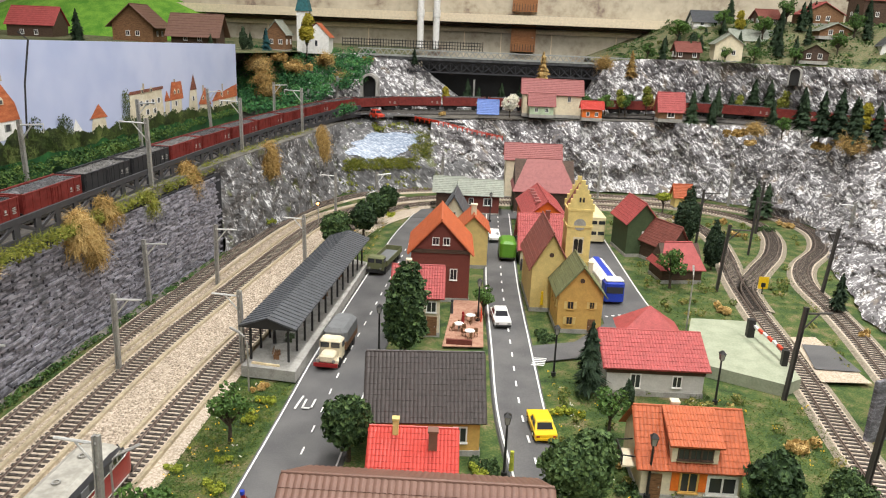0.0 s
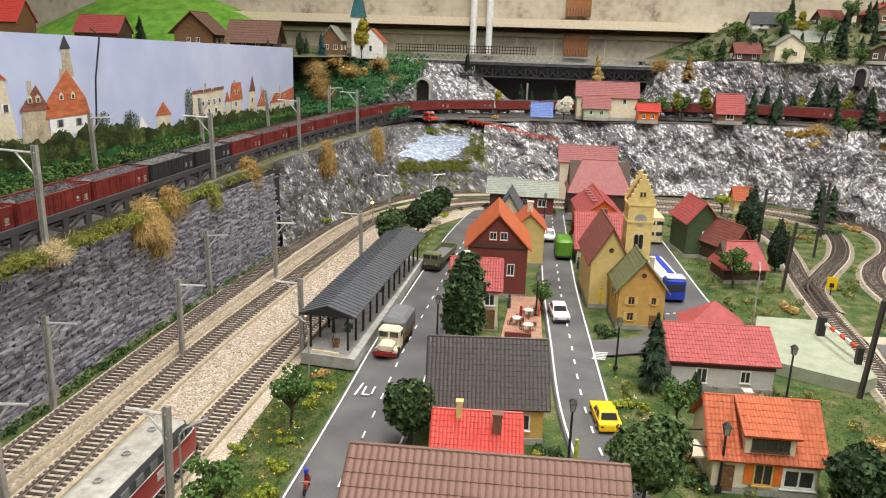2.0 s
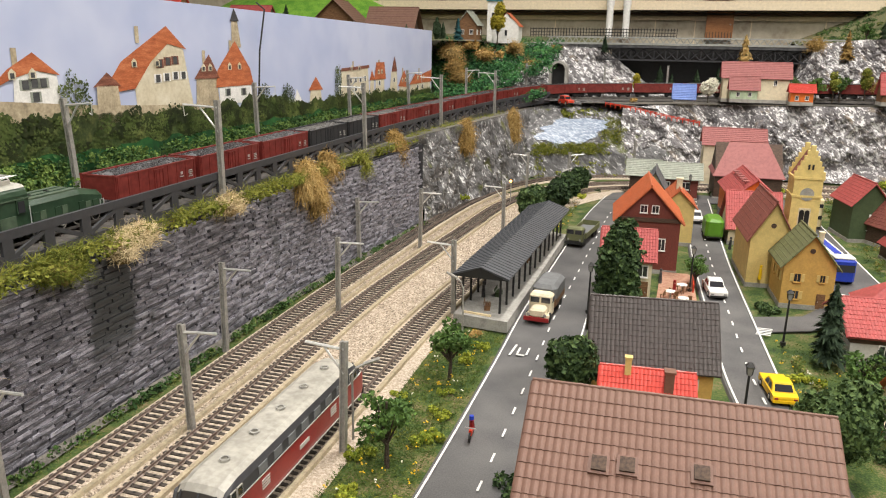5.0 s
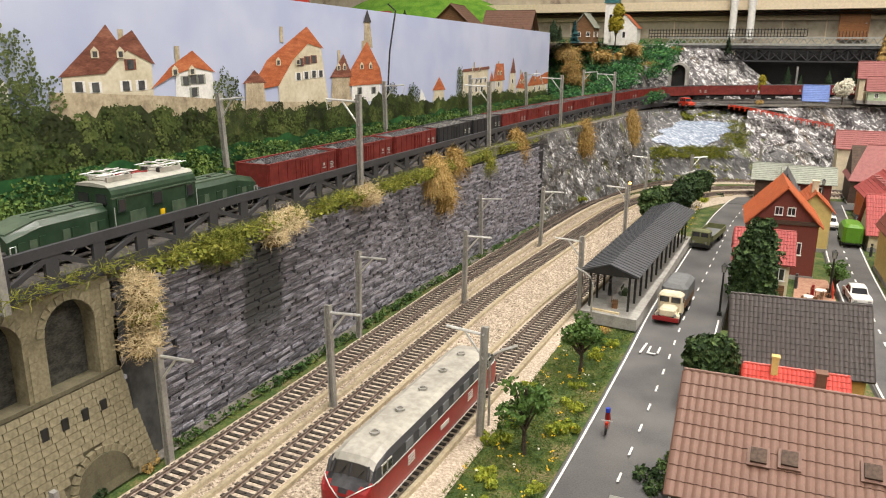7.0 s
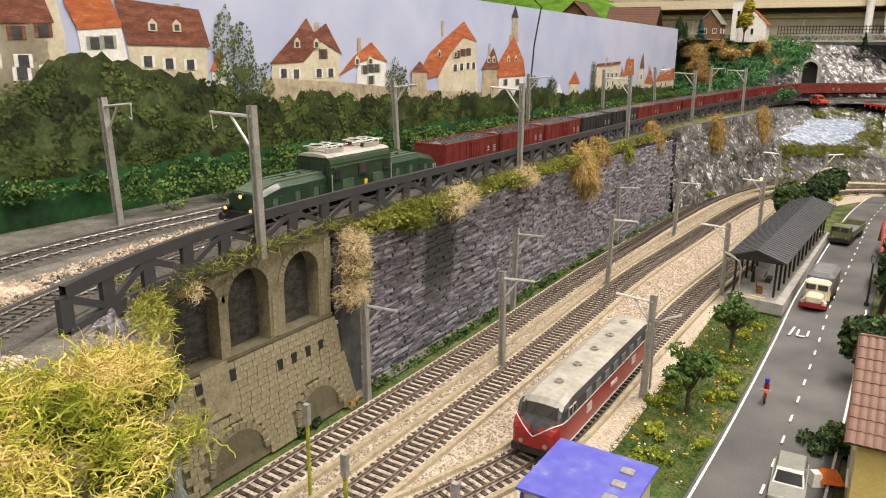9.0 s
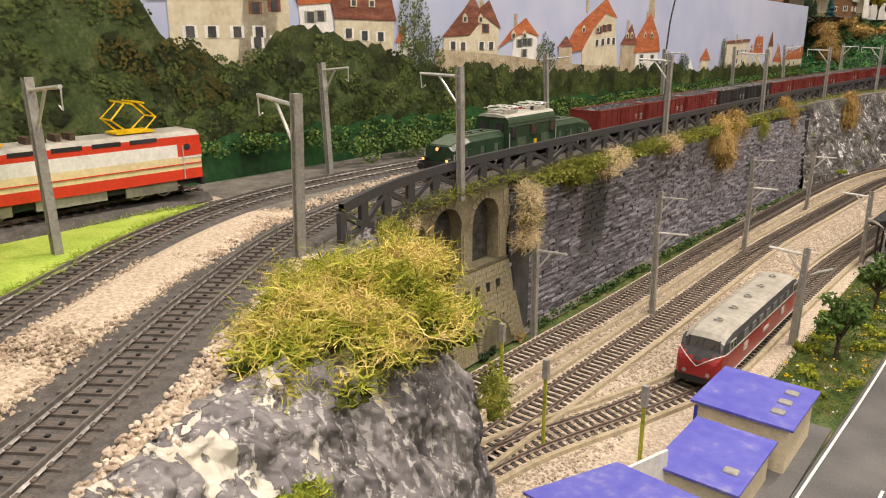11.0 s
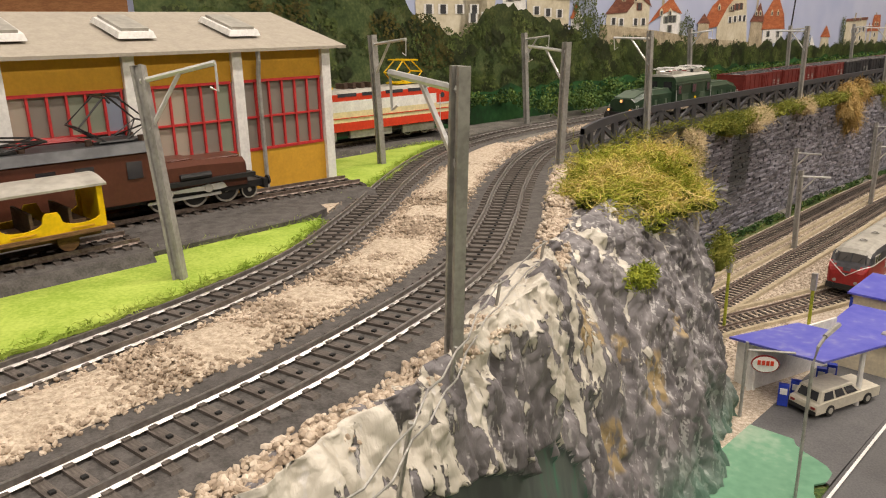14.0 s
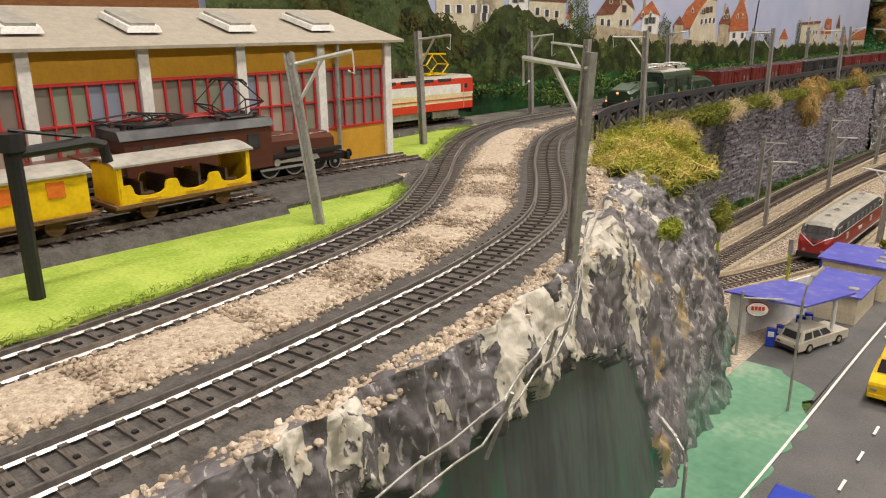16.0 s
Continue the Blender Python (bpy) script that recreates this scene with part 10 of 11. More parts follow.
# ---- road vehicles ----
def car(label, x, y, rz, L, W, H, mat, name="car", roof=None, z=0.001, box=False):
    t = thing(name, label, "car", place(x, y, z, rz))
    hl = L / 2
    zb, zs = H * 0.18, H * 0.58
    prof = [(-hl, zb), (-hl, zs * 0.88), (-hl * 0.97, zs), (-hl * 0.45, zs * 1.04), (hl * 0.62, zs * 1.04), (hl * 0.98, zs * 0.95), (hl, zs * 0.8), (hl, zb)]
    b = B()
    vs = [(-W / 2 * (0.97 if abs(u) > hl * 0.9 else 1), u, v) for u, v in prof] + [(W / 2 * (0.97 if abs(u) > hl * 0.9 else 1), u, v) for u, v in prof]
    n = len(prof)
    b.add(vs, [tuple(range(n)), tuple(range(2 * n - 1, n - 1, -1))] + [(i, n + i, n + (i + 1) % n, (i + 1) % n) for i in range(n)])
    b.put("body", mat, t)
    rear = hl * (0.9 if box else 0.72)
    cab = [(-hl * 0.42, zs * 1.02), (-hl * 0.12, H), (hl * (0.8 if box else 0.45), H), (rear, zs * 1.02)]
    vs = [(-W * 0.45, cab[0][0], cab[0][1]), (W * 0.45, cab[0][0], cab[0][1]), (W * 0.38, cab[1][0], H), (-W * 0.38, cab[1][0], H), (-W * 0.45, cab[3][0], cab[3][1]), (W * 0.45, cab[3][0], cab[3][1]), (W * 0.38, cab[2][0], H), (-W * 0.38, cab[2][0], H)]
    B().add(vs, [(0, 1, 2, 3), (5, 4, 7, 6), (1, 5, 6, 2), (4, 0, 3, 7)]).put("cabin", mat, t)
    vs = [Vector(v) for v in vs]

    def pane(nm, a, b_, c, d, u0, u1, v0=0.12, v1=0.86):
        o = (b_ - a).cross(d - a).normalized() * 0.0003
        q = [a.lerp(b_, u).lerp(d.lerp(c, u), v) + o for u, v in ((u0, v0), (u1, v0), (u1, v1), (u0, v1))]
        B().add(q, [(0, 1, 2, 3)]).put(nm, WINDOW, t, "dark car window")
    pane("windscreen", vs[0], vs[1], vs[2], vs[3], 0.06, 0.94)
    pane("rear_window", vs[5], vs[4], vs[7], vs[6], 0.1, 0.9)
    spans = ((0.08, 0.34), (0.39, 0.62), (0.67, 0.92)) if box else ((0.1, 0.46), (0.52, 0.88))
    for u0, u1 in spans:
        pane("side_window", vs[1], vs[5], vs[6], vs[2], u0, u1)
        pane("side_window", vs[4], vs[0], vs[3], vs[7], 1 - u1, 1 - u0)
    B().add([(-W * 0.39, cab[1][0] - 0.0004, H), (W * 0.39, cab[1][0] - 0.0004, H), (W * 0.39, cab[2][0] + 0.0004, H), (-W * 0.39, cab[2][0] + 0.0004, H), (-W * 0.36, cab[1][0] + 0.001, H + 0.0006), (W * 0.36, cab[1][0] + 0.001, H + 0.0006), (W * 0.36, cab[2][0] - 0.001, H + 0.0006), (-W * 0.36, cab[2][0] - 0.001, H + 0.0006)], [(4, 5, 6, 7), (0, 1, 5, 4), (1, 2, 6, 5), (2, 3, 7, 6), (3, 0, 4, 7)]).put("roof", roof or mat, t)
    for e in (-1, 1):
        for yy in (-hl * 0.6, hl * 0.58):
            w = B().disc((e * (W / 2 - 0.0012), yy, H * 0.22), H * 0.22, 0.003, "x", 14).put("wheel", TYRE, t)
            B().disc((e * (W / 2 + 0.0003), yy, H * 0.22), H * 0.12, 0.0006, "x", 10).put("rim", ROOFSILVER, w)
        B().box(e * W * 0.34, -hl - 0.0001, zs * 0.62, W * 0.17, 0.0007, 0.0016).put("headlight", LITGLASS, t)
        B().box(e * W * 0.36, hl + 0.0001, zs * 0.66, W * 0.14, 0.0007, 0.0014).put("tail_light", DARKRED, t)
    for e in (-1, 1):
        B().box(0, e * (hl + 0.0002), zb, W * 0.94, 0.001, 0.0022).put("bumper", BLACK if mat is not YELLOW else mat, t)
    return t


CARCREAM = paint("dusty_cream_car_paint", (0.56, 0.52, 0.43), 0.4)
car("white saloon car on the town street", 0.112, 0.985, 8, 0.05, 0.0205, 0.0165, WHITE)
car("white car waiting near the crossing", 0.1, 1.37, 3, 0.046, 0.02, 0.0165, WHITE)
car("yellow sports car with dark rear window", 0.15, 0.725, 188, 0.046, 0.0205, 0.0145, YELLOW)
car("silver grey hatchback on the station road", -0.043, 0.45, 3, 0.048, 0.02, 0.0165, CARSILVER, box=True)
car("long cream estate car at the fuel pumps", -0.1285, 0.192, 161, 0.058, 0.02, 0.0165, CARCREAM, box=True)
car("dark parked car near the station", 0.055, 1.5, 90, 0.046, 0.02, 0.016, BLACK)
car("dark parked car beside the pink-roofed house", 0.145, 1.4, 0, 0.044, 0.019, 0.016, BLACK)
car("small red car on the far road", -0.19, 1.86, 40, 0.04, 0.018, 0.02, TRAINRED, z=0.145, box=True)
vn = car("yellow delivery van on the station road", -0.066, 0.145, 4, 0.05, 0.0225, 0.024, YELLOW, box=True)
car("blue and white pickup beside the road", -0.07, -0.06, 2, 0.05, 0.0215, 0.02, WHITE, roof=BLUE, box=True)


def lorry(label, x, y, rz, cabm, bodym, bumper, tarp, L=0.085, W=0.026, bonnet=True):
    t = thing("lorry", label, "lorry", place(x, y, 0.001, rz))
    B().box(0, 0, 0.006, W * 0.6, L, 0.003).put("chassis", BLACK, t)
    yb = -L / 2
    if bonnet:
        B().bbox(0, yb + 0.009, 0.006, W * 0.62, 0.018, 0.0105, 0.002).put("bonnet", cabm, t)
        for e in (-1, 1):
            B().bbox(e * W * 0.36, yb + 0.011, 0.0045, W * 0.24, 0.013, 0.006, 0.0018).put("mudguard", cabm, t)
        yc = yb + 0.024
    else:
        yc = yb + 0.008
    cb = B().bbox(0, yc, 0.006, W * 0.94, 0.0155, 0.0215, 0.0022).put("cab", cabm, t)
    for x in (-W * 0.22, W * 0.22):
        B().box(x, yc - 0.0078, 0.0185, W * 0.36, 0.0008, 0.0058).put("windscreen", WINDOW, cb)
    for e in (-1, 1):
        B().box(e * W * 0.47, yc, 0.0185, 0.0008, 0.009, 0.0058).put("side_window", WINDOW, cb)
        B().disc((e * W * 0.33, yb - 0.0003 if bonnet else yc - 0.0079, 0.0105), 0.0017, 0.001, "y", 10).put("headlight", LITGLASS, t)
        for yy in (yb + 0.011, L / 2 - 0.03, L / 2 - 0.016):
            B().disc((e * (W / 2 - 0.002), yy, 0.0052), 0.0052, 0.0034, "x", 14).put("wheel", TYRE, t)
    B().box(0, yb - 0.001, 0.004, W, 0.002, 0.004).put("bumper", bumper, t)
    y0, y1 = yc + 0.0095, L / 2
    if tarp:
        B().box(0, (y0 + y1) / 2, 0.009, W, y1 - y0, 0.009).put("load_bed", WOOD, t)
        B().bbox(0, (y0 + y1) / 2, 0.0165, W * 1.03, y1 - y0 + 0.001, 0.016, 0.004).put("tarpaulin", bodym, t, "grey canvas tarpaulin")
    else:
        bbed = B().box(0, (y0 + y1) / 2, 0.009, W, y1 - y0, 0.0015)
        bbed.put("load_floor", GREYTARP, t)
        for e in (-1, 1):
            B().box(e * W / 2, (y0 + y1) / 2, 0.009, 0.001, y1 - y0, 0.008).put("dropside", bodym, t)
        for yy in (y0, y1):
            B().box(0, yy, 0.009, W, 0.001, 0.009).put("tailboard", bodym, t)
    return t


lorry("cream vintage lorry with red bumper and grey tarpaulin", -0.068, 0.858, -3, CREAM, GREYTARP, DARKRED, True)
lorry("olive flatbed army lorry with empty bed", -0.065, 1.185, -8, OLIVEDRAB, OLIVEDRAB, BLACK, False, 0.1, 0.026, False)
tk = thing("tanker_lorry", "blue cab lorry with a white and blue tank", "lorry", place(0.258, 1.13, 0.001, 6))
B().bbox(0, -0.05, 0.005, 0.027, 0.022, 0.028, 0.003).put("cab", BLUE, tk)
B().box(0, -0.0612, 0.017, 0.023, 0.0008, 0.009).put("windscreen", WINDOW, tk)
B().bbox(0, -0.05, 0.033, 0.024, 0.018, 0.002, 0.001).put("cab_roof", WHITE, tk)
B().bbox(0, 0.014, 0.009, 0.027, 0.1, 0.023, 0.006).put("tank", WHITE, tk)
B().box(0, 0.014, 0.0318, 0.0085, 0.088, 0.0009).put("roof_stripe", BLUE, tk)
B().box(0, 0.004, 0.005, 0.016, 0.12, 0.004).put("chassis", BLACK, tk)
for yy in (-0.05, 0.03, 0.045):
    for e in (-1, 1):
        B().disc((e * 0.0115, yy, 0.0055), 0.0055, 0.0035, "x", 14).put("wheel", TYRE, tk)
bs = thing("double_decker_bus", "cream double-decker bus parked on the side street", "bus", place(0.275, 1.43, 0.001, 4))
B().bbox(0, 0, 0.004, 0.028, 0.1, 0.046, 0.003).put("body", TRAINCREAM, bs)
for z in (0.016, 0.035):
    for x in (-0.007, 0.007):
        B().box(x, -0.0502, z, 0.011, 0.0008, 0.006).put("front_window", WINDOW, bs)
    for e in (-1, 1):
        for i in range(6):
            B().box(e * 0.0141, -0.038 + i * 0.015, z, 0.0008, 0.012, 0.006).put("side_window", WINDOW, bs)
for yy in (-0.032, 0.03):
    for e in (-1, 1):
        B().disc((e * 0.0125, yy, 0.0055), 0.0055, 0.0035, "x", 14).put("wheel", TYRE, bs)
gv = thing("van", "grass green tarpaulin van seen on the town street", "van", place(0.121, 1.27, 0.001, 3))
B().bbox(0, -0.008, 0.007, 0.026, 0.046, 0.026, 0.004).put("cover", VANGREEN, gv, "green canvas cover")
B().bbox(0, 0.024, 0.006, 0.024, 0.018, 0.02, 0.003).put("cab", VANGREEN, gv)
B().box(0, 0, 0.005, 0.02, 0.062, 0.003).put("chassis", BLACK, gv)
for yy in (-0.02, 0.022):
    for e in (-1, 1):
        B().disc((e * 0.0105, yy, 0.005), 0.005, 0.0034, "x", 14).put("wheel", TYRE, gv)


# ---- street furniture ----
def lantern(x, y, z=0.0, h=0.058):
    t = thing("street_lamp", "black street lantern on a slender post", "street lamp", place(x, y, z), "street lanterns")
    B().tube([(0, 0, -0.001), (0, 0, h * 0.82)], 0.0012, 8, 0, 0.0009).put("post", BLACK, t)
    B().disc((0, 0, 0.002), 0.0026, 0.004, "z", 10).put("foot", BLACK, t)
    B().box(0, 0, h * 0.82, 0.0032, 0.0032, 0.007, 0, 0, 1.5).put("glass", LITGLASS, t)
    B().box(0, 0, h * 0.82 + 0.007, 0.0064, 0.0064, 0.003, 0, 0, 0.25).put("cap", BLACK, t)
    for e in (-1, 1):
        for q in (-1, 1):
            B().tube([(e * 0.0016, q * 0.0016, h * 0.82), (e * 0.0025, q * 0.0025, h * 0.82 + 0.007)], 0.0003, 4).put("bar", BLACK, t)


for x, y in ((0.169, 0.842), (0.327, 0.803), (0.116, 0.648), (0.228, 0.632), (0.084, 0.98), (-0.023, 0.87), (0.09, 1.5)):
    lantern(x, y)


def arm_lamp(x, y, rz, h=0.06, z=0.0, mat=METAL):
    t = thing("street_lamp", "thin grey street lamp with a curved arm", "street lamp", place(x, y, z, rz), "curved street lamps")
    B().tube([(0, 0, -0.001), (0, 0, h * 0.85), (0.003, 0, h * 0.95), (0.009, 0, h)], 0.0009, 6).put("pole", mat, t)
    B().tube([(0.008, 0, h - 0.0003), (0.02, 0, h + 0.003)], 0.0013, 6).put("head", mat, t)


arm_lamp(-0.157, 0.545, 30)
arm_lamp(-0.134, 0.76, 160)
arm_lamp(-0.1085, 0.076, 80, 0.087)
arm_lamp(-0.1, -0.1, 150, 0.06, 0.0)
arm_lamp(-0.13, 1.38, 20, 0.07)
arm_lamp(0.345, 1.0, 80, 0.075)
arm_lamp(0.34, 1.42, 100, 0.075)
for x, y, h in ((-0.175, 0.275, 0.055), (-0.232, 0.26, 0.06), (-0.285, 0.29, 0.06)):
    t = thing("signal_post", "thin greenish post beside the yard tracks", "post", place(x, y, 0), "greenish posts")
    B().tube([(0, 0, 0), (0, 0, h)], 0.0012, 6).put("post", LIME, t)
    B().box(0, 0, h - 0.012, 0.0036, 0.003, 0.013).put("head", METAL, t)
sgl = thing("signal", "trackside signal with a lit amber lamp", "signal", place(-0.22, 1.40, 0))
B().tube([(0, 0, 0), (0, 0, 0.04)], 0.001, 6).put("post", METAL, sgl)
B().box(0, 0, 0.038, 0.007, 0.006, 0.007).put("housing", BLACK, sgl)
B().disc((0, -0.0034, 0.0415), 0.0026, 0.001, "y", 12).put("lens", ORANGELIGHT, sgl, "glowing amber lens")

# café terrace beside the cream house
flat("terrace", [(0.046, 0.895), (0.093, 0.9), (0.09, 1.0), (0.085, 1.05), (0.05, 1.05)], 0.002, surf("terracotta_paving", [(0.3, (0.3, 0.15, 0.1)), (0.7, (0.44, 0.26, 0.18))], 200, 0.9, bump=0.2), "sandy paved café terrace", "pavement")
for x, y in ((0.062, 0.945), (0.075, 0.975), (0.076, 0.925)):
    t = thing("café_table".replace("é", "e"), "small round white table on the terrace", "table", place(x, y, 0.002), "terrace tables")
    B().disc((0, 0, 0.0085), 0.006, 0.0008, "z", 16).put("top", WHITE, t)
    B().tube([(0, 0, 0), (0, 0, 0.0085)], 0.0007, 6).put("stem", METAL, t)
    for k in range(3):
        c = thing("cafe_chair", "tiny brown chair at the terrace table", "chair", place(x + 0.0085 * math.cos(k * 2.1 + x * 90), y + 0.0085 * math.sin(k * 2.1 + x * 90), 0.002, k * 120), "terrace chairs")
        B().box(0, 0, 0.0045, 0.0045, 0.0045, 0.0006).put("seat", WOOD, c)
        B().box(0, 0.002, 0.005, 0.0045, 0.0006, 0.005).put("backrest", WOOD, c)
        for e in (-1, 1):
            for q in (-1, 1):
                B().box(e * 0.0018, q * 0.0018, 0, 0.0005, 0.0005, 0.0045).put("leg", WOOD, c)
kb = thing("low_wall", "low terracotta wall round the terrace", "wall", place(0.065, 0.903, 0.002))
B().box(0, 0, 0, 0.03, 0.003, 0.006).put("wall", REDBRICK, kb)
bn = thing("banner", "narrow red banner strip along the street edge", "banner", place(0.088, 1.0, 0.001))
B().box(0, 0, 0, 0.0012, 0.05, 0.011).put("cloth", TRAINRED, bn)
for x, y, z, m, lb in ((0.066, 0.96, 0.002, DARKRED, "tiny red plastic figurine on the terrace"), (0.05, 1.0, 0.002, SMOOTHGREY, "tiny grey plastic figurine on the terrace"), (0.143, 1.2, 0.001, SMOOTHGREY, "tiny dark plastic figurine on the pavement"), (0.165, 1.03, 0.01, YELLOW, "tiny yellow plastic figurine on the steps"), (0.122, 0.655, 0.001, LIME, "tiny green plastic figurine beside the lamp"), (-0.135, 0.85, 0.012, SMOOTHGREY, "tiny dark plastic figurine on the platform")):
    o = B().tube([(0, 0, 0), (0, 0, 0.008), (0, 0, 0.014)], 0.0022, 7, 0, 0.0016).disc((0, 0, 0.0165), 0.0016, 0.003, "z", 8).put("figurine", m)
    o.matrix_basis = place(x, y, z)
    tagged(o, lb, "figurine")
mo = thing("motorcycle", "tiny red motorcycle model on the station road", "motorcycle", place(-0.076, 0.575, 0.001, 5))
for y in (-0.007, 0.007):
    B().ring((0, y, 0.0035), 0.0022, 0.0036, 0.0012, "x", 14).put("wheel", TYRE, mo)
B().box(0, 0, 0.004, 0.0022, 0.011, 0.004).put("frame", TRAINRED, mo)
B().tube([(-0.004, -0.006, 0.0105), (0.004, -0.006, 0.0105)], 0.0005, 5).put("handlebar", METAL, mo)
o = B().tube([(0, 0.002, 0.007), (0, 0.0, 0.014)], 0.0022, 7, 0, 0.0018).disc((0, -0.001, 0.0165), 0.0018, 0.003, "z", 8, 1).put("figurine", [DARKRED, BLUE])
o.matrix_basis = place(-0.076, 0.575, 0.001, 5)
tagged(o, "tiny plastic rider figurine on the motorcycle", "figurine")
un = thing("garden_stall", "orange and white cloth stall beside the brown-roofed house", "stall", place(-0.022, 0.475, 0))
B().box(0, 0, 0.004, 0.014, 0.016, 0.004, 0, 20, 0.6).put("cloth", ORANGE, un)
B().box(-0.008, -0.004, 0.0, 0.008, 0.01, 0.008, 0, 30, 0.6).put("white_cloth", WHITE, un)

# zebra stripes, arrow
for i in range(5):
    tagged(B().box(0.153 + 0.001 * i, 0.862 + i * 0.0045, 0.0014, 0.014, 0.002, 0.0004).put("road_marking", ROADLINE), "white zebra stripe on the side street", "road marking", kind="structure")
for i in range(7):
    tagged(B().box(0.24 + i * 0.009, 1.02 + i * 0.004, 0.0014, 0.004, 0.003, 0.0004).put("road_marking", ROADLINE), "pale yellow parking dash", "road marking", kind="structure")
tagged(B().box(-0.091 + 0.012, 0.742, 0.0014, 0.002, 0.026, 0.0004, 0, -4).box(-0.0735, 0.74, 0.0014, 0.0018, 0.018, 0.0004).box(-0.07, 0.732, 0.0014, 0.007, 0.0024, 0.0004).box(-0.065, 0.742, 0.0014, 0.0018, 0.016, 0.0004).put("road_marking", ROADLINE), "white painted road arrow bars", "road marking", kind="structure")
tagged(B().box(-0.086, 0.236, 0.0014, 0.003, 0.014, 0.0004, 0, 25).box(-0.078, 0.232, 0.0014, 0.003, 0.014, 0.0004, 0, -25).box(-0.07, 0.24, 0.0014, 0.003, 0.014, 0.0004).put("road_marking", ROADLINE), "white painted road arrow bars", "road marking", kind="structure")

# pads, crossing and barrier on the east side
flat("concrete_pad", [(0.352, 1.01), (0.312, 0.88), (0.404, 0.833), (0.427, 0.85), (0.433, 1.012)], 0.012, OLIVEPAD, "grey-green moulded pad beside the track", "pad", 0.014)
lc = thing("level_crossing", "sand-coloured level crossing deck with grey road", "level crossing", kind="structure")
B().add([(0.468, 0.99, 0.003), (0.5, 0.995, 0.003), (0.51, 0.87, 0.003), (0.455, 0.865, 0.003)], [(0, 1, 2, 3)]).put("deck", SAND, lc)
B().add([(0.472, 0.965, 0.0045), (0.505, 0.965, 0.0045), (0.51, 0.895, 0.0045), (0.46, 0.895, 0.0045)], [(0, 1, 2, 3)]).put("road_slab", ASPHALT, lc)
br = thing("level_crossing_barrier", "lowered red and white crossing barrier", "barrier", place(0.408, 0.96, 0.012, 0))
B().box(0, 0, 0, 0.008, 0.008, 0.022).put("gear_box", BLACK, br)
for i in range(6):
    B().box(0.003 + 0.0015 * i, -0.01 - i * 0.011, 0.014, 0.003, 0.011, 0.003).put("boom_segment", TRAINRED if i % 2 else WHITE, br)
B().box(0.012, -0.078, 0, 0.006, 0.006, 0.018).put("rest_post", BLACK, br)
ys = thing("warning_board", "yellow warning board with black shapes beside the points", "sign", place(0.49, 1.16, 0, 0))
B().tube([(0, 0, 0), (0, 0, 0.012)], 0.0009, 5).put("post", BLACK, ys)
B().box(0, 0, 0.008, 0.014, 0.001, 0.018).put("board", YELLOW, ys)
B().box(0, -0.0008, 0.011, 0.006, 0.0006, 0.006).put("symbol", BLACK, ys)
rb = thing("rock_board", "upright dark slate-printed board at the layout's edge", "board", place(0.47, 0.76, 0, 25))
B().box(0.03, 0, -0.002, 0.11, 0.004, 0.062).put("board", STONEWALL, rb)

# ---- bridge, tunnel, pond and far clutter ----
tb = thing("truss_bridge", "dark steel truss bridge with a pale lattice parapet", "bridge", place(-0.15, 2.1, 0.244), kind="")
LB = 0.51
for yy in (0, 0.06):
    for z in (0.0, 0.028):
        B().box(LB / 2, yy, z, LB, 0.003, 0.0032).put("chord", DARKGIRDER, tb)
    for i in range(19):
        x = i * LB / 18
        B().box(x, yy, 0, 0.0022, 0.0025, 0.03).put("upright", DARKGIRDER, tb)
        if i < 18:
            for a, c in ((0.002, 0.029), (0.029, 0.002)):
                B().tube([(x, yy, a), (x + LB / 18, yy, c)], 0.0011, 4).put("diagonal", DARKGIRDER, tb)
B().box(LB / 2, 0.03, 0.0312, LB + 0.1, 0.075, 0.007).put("deck", SMOOTHGREY, tb)
PARAPET = paint("pale_grey_parapet", (0.3, 0.31, 0.29), 0.6, 0.2)
for z, h in ((0.0385, 0.0045), (0.0545, 0.003)):
    B().box(LB / 2 - 0.03, -0.0075, z, LB + 0.2, 0.0022, h).put("parapet_rail", PARAPET, tb)
for i in range(44):
    x = -0.128 + i * 0.0161
    B().tube([(x, -0.0075, 0.043), (x + 0.008, -0.0075, 0.055)], 0.0011, 4).put("parapet_bar", PARAPET, tb)
    B().tube([(x + 0.008, -0.0075, 0.055), (x + 0.0161, -0.0075, 0.043)], 0.0011, 4).put("parapet_bar", PARAPET, tb)
fe = thing("track_fence", "long dark lattice fence along the hilltop line", "fence", place(-0.33, 2.18, 0.3))
for z in (0.004, 0.012, 0.02):
    B().box(0.18, 0, z, 0.38, 0.0012, 0.0016).put("rail", BLACK, fe)
for i in range(52):
    B().box(-0.01 + i * 0.0075, 0, 0, 0.0018, 0.0014, 0.024).put("post", BLACK, fe)
# added black sheet: paints the deep shade of the open void under the bridge
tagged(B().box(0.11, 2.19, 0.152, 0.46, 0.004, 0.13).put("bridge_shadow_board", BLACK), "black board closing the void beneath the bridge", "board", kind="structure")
tp = thing("tunnel_portal", "grey stone tunnel portal in the rock", "tunnel portal", place(-0.228, 1.975, 0.178), kind="structure")
ao = arch_outline(0, 0.022, 0.042, 14)
ai = arch_outline(0, 0.0165, 0.042, 14)
B().prism([(u, v) for u, v in [(0.022, 0)] + ao + [(-0.022, 0), (-0.0165, 0)] + ai[::-1] + [(0.0165, 0)]], -0.012, 0.02, "y").put("arch_ring", CONCRETE, tp)
B().prism([(0.0165, 0)] + ai + [(-0.0165, 0)], 0.008, 0.012, "y").put("bore", BLACK, tp, "black tunnel mouth")
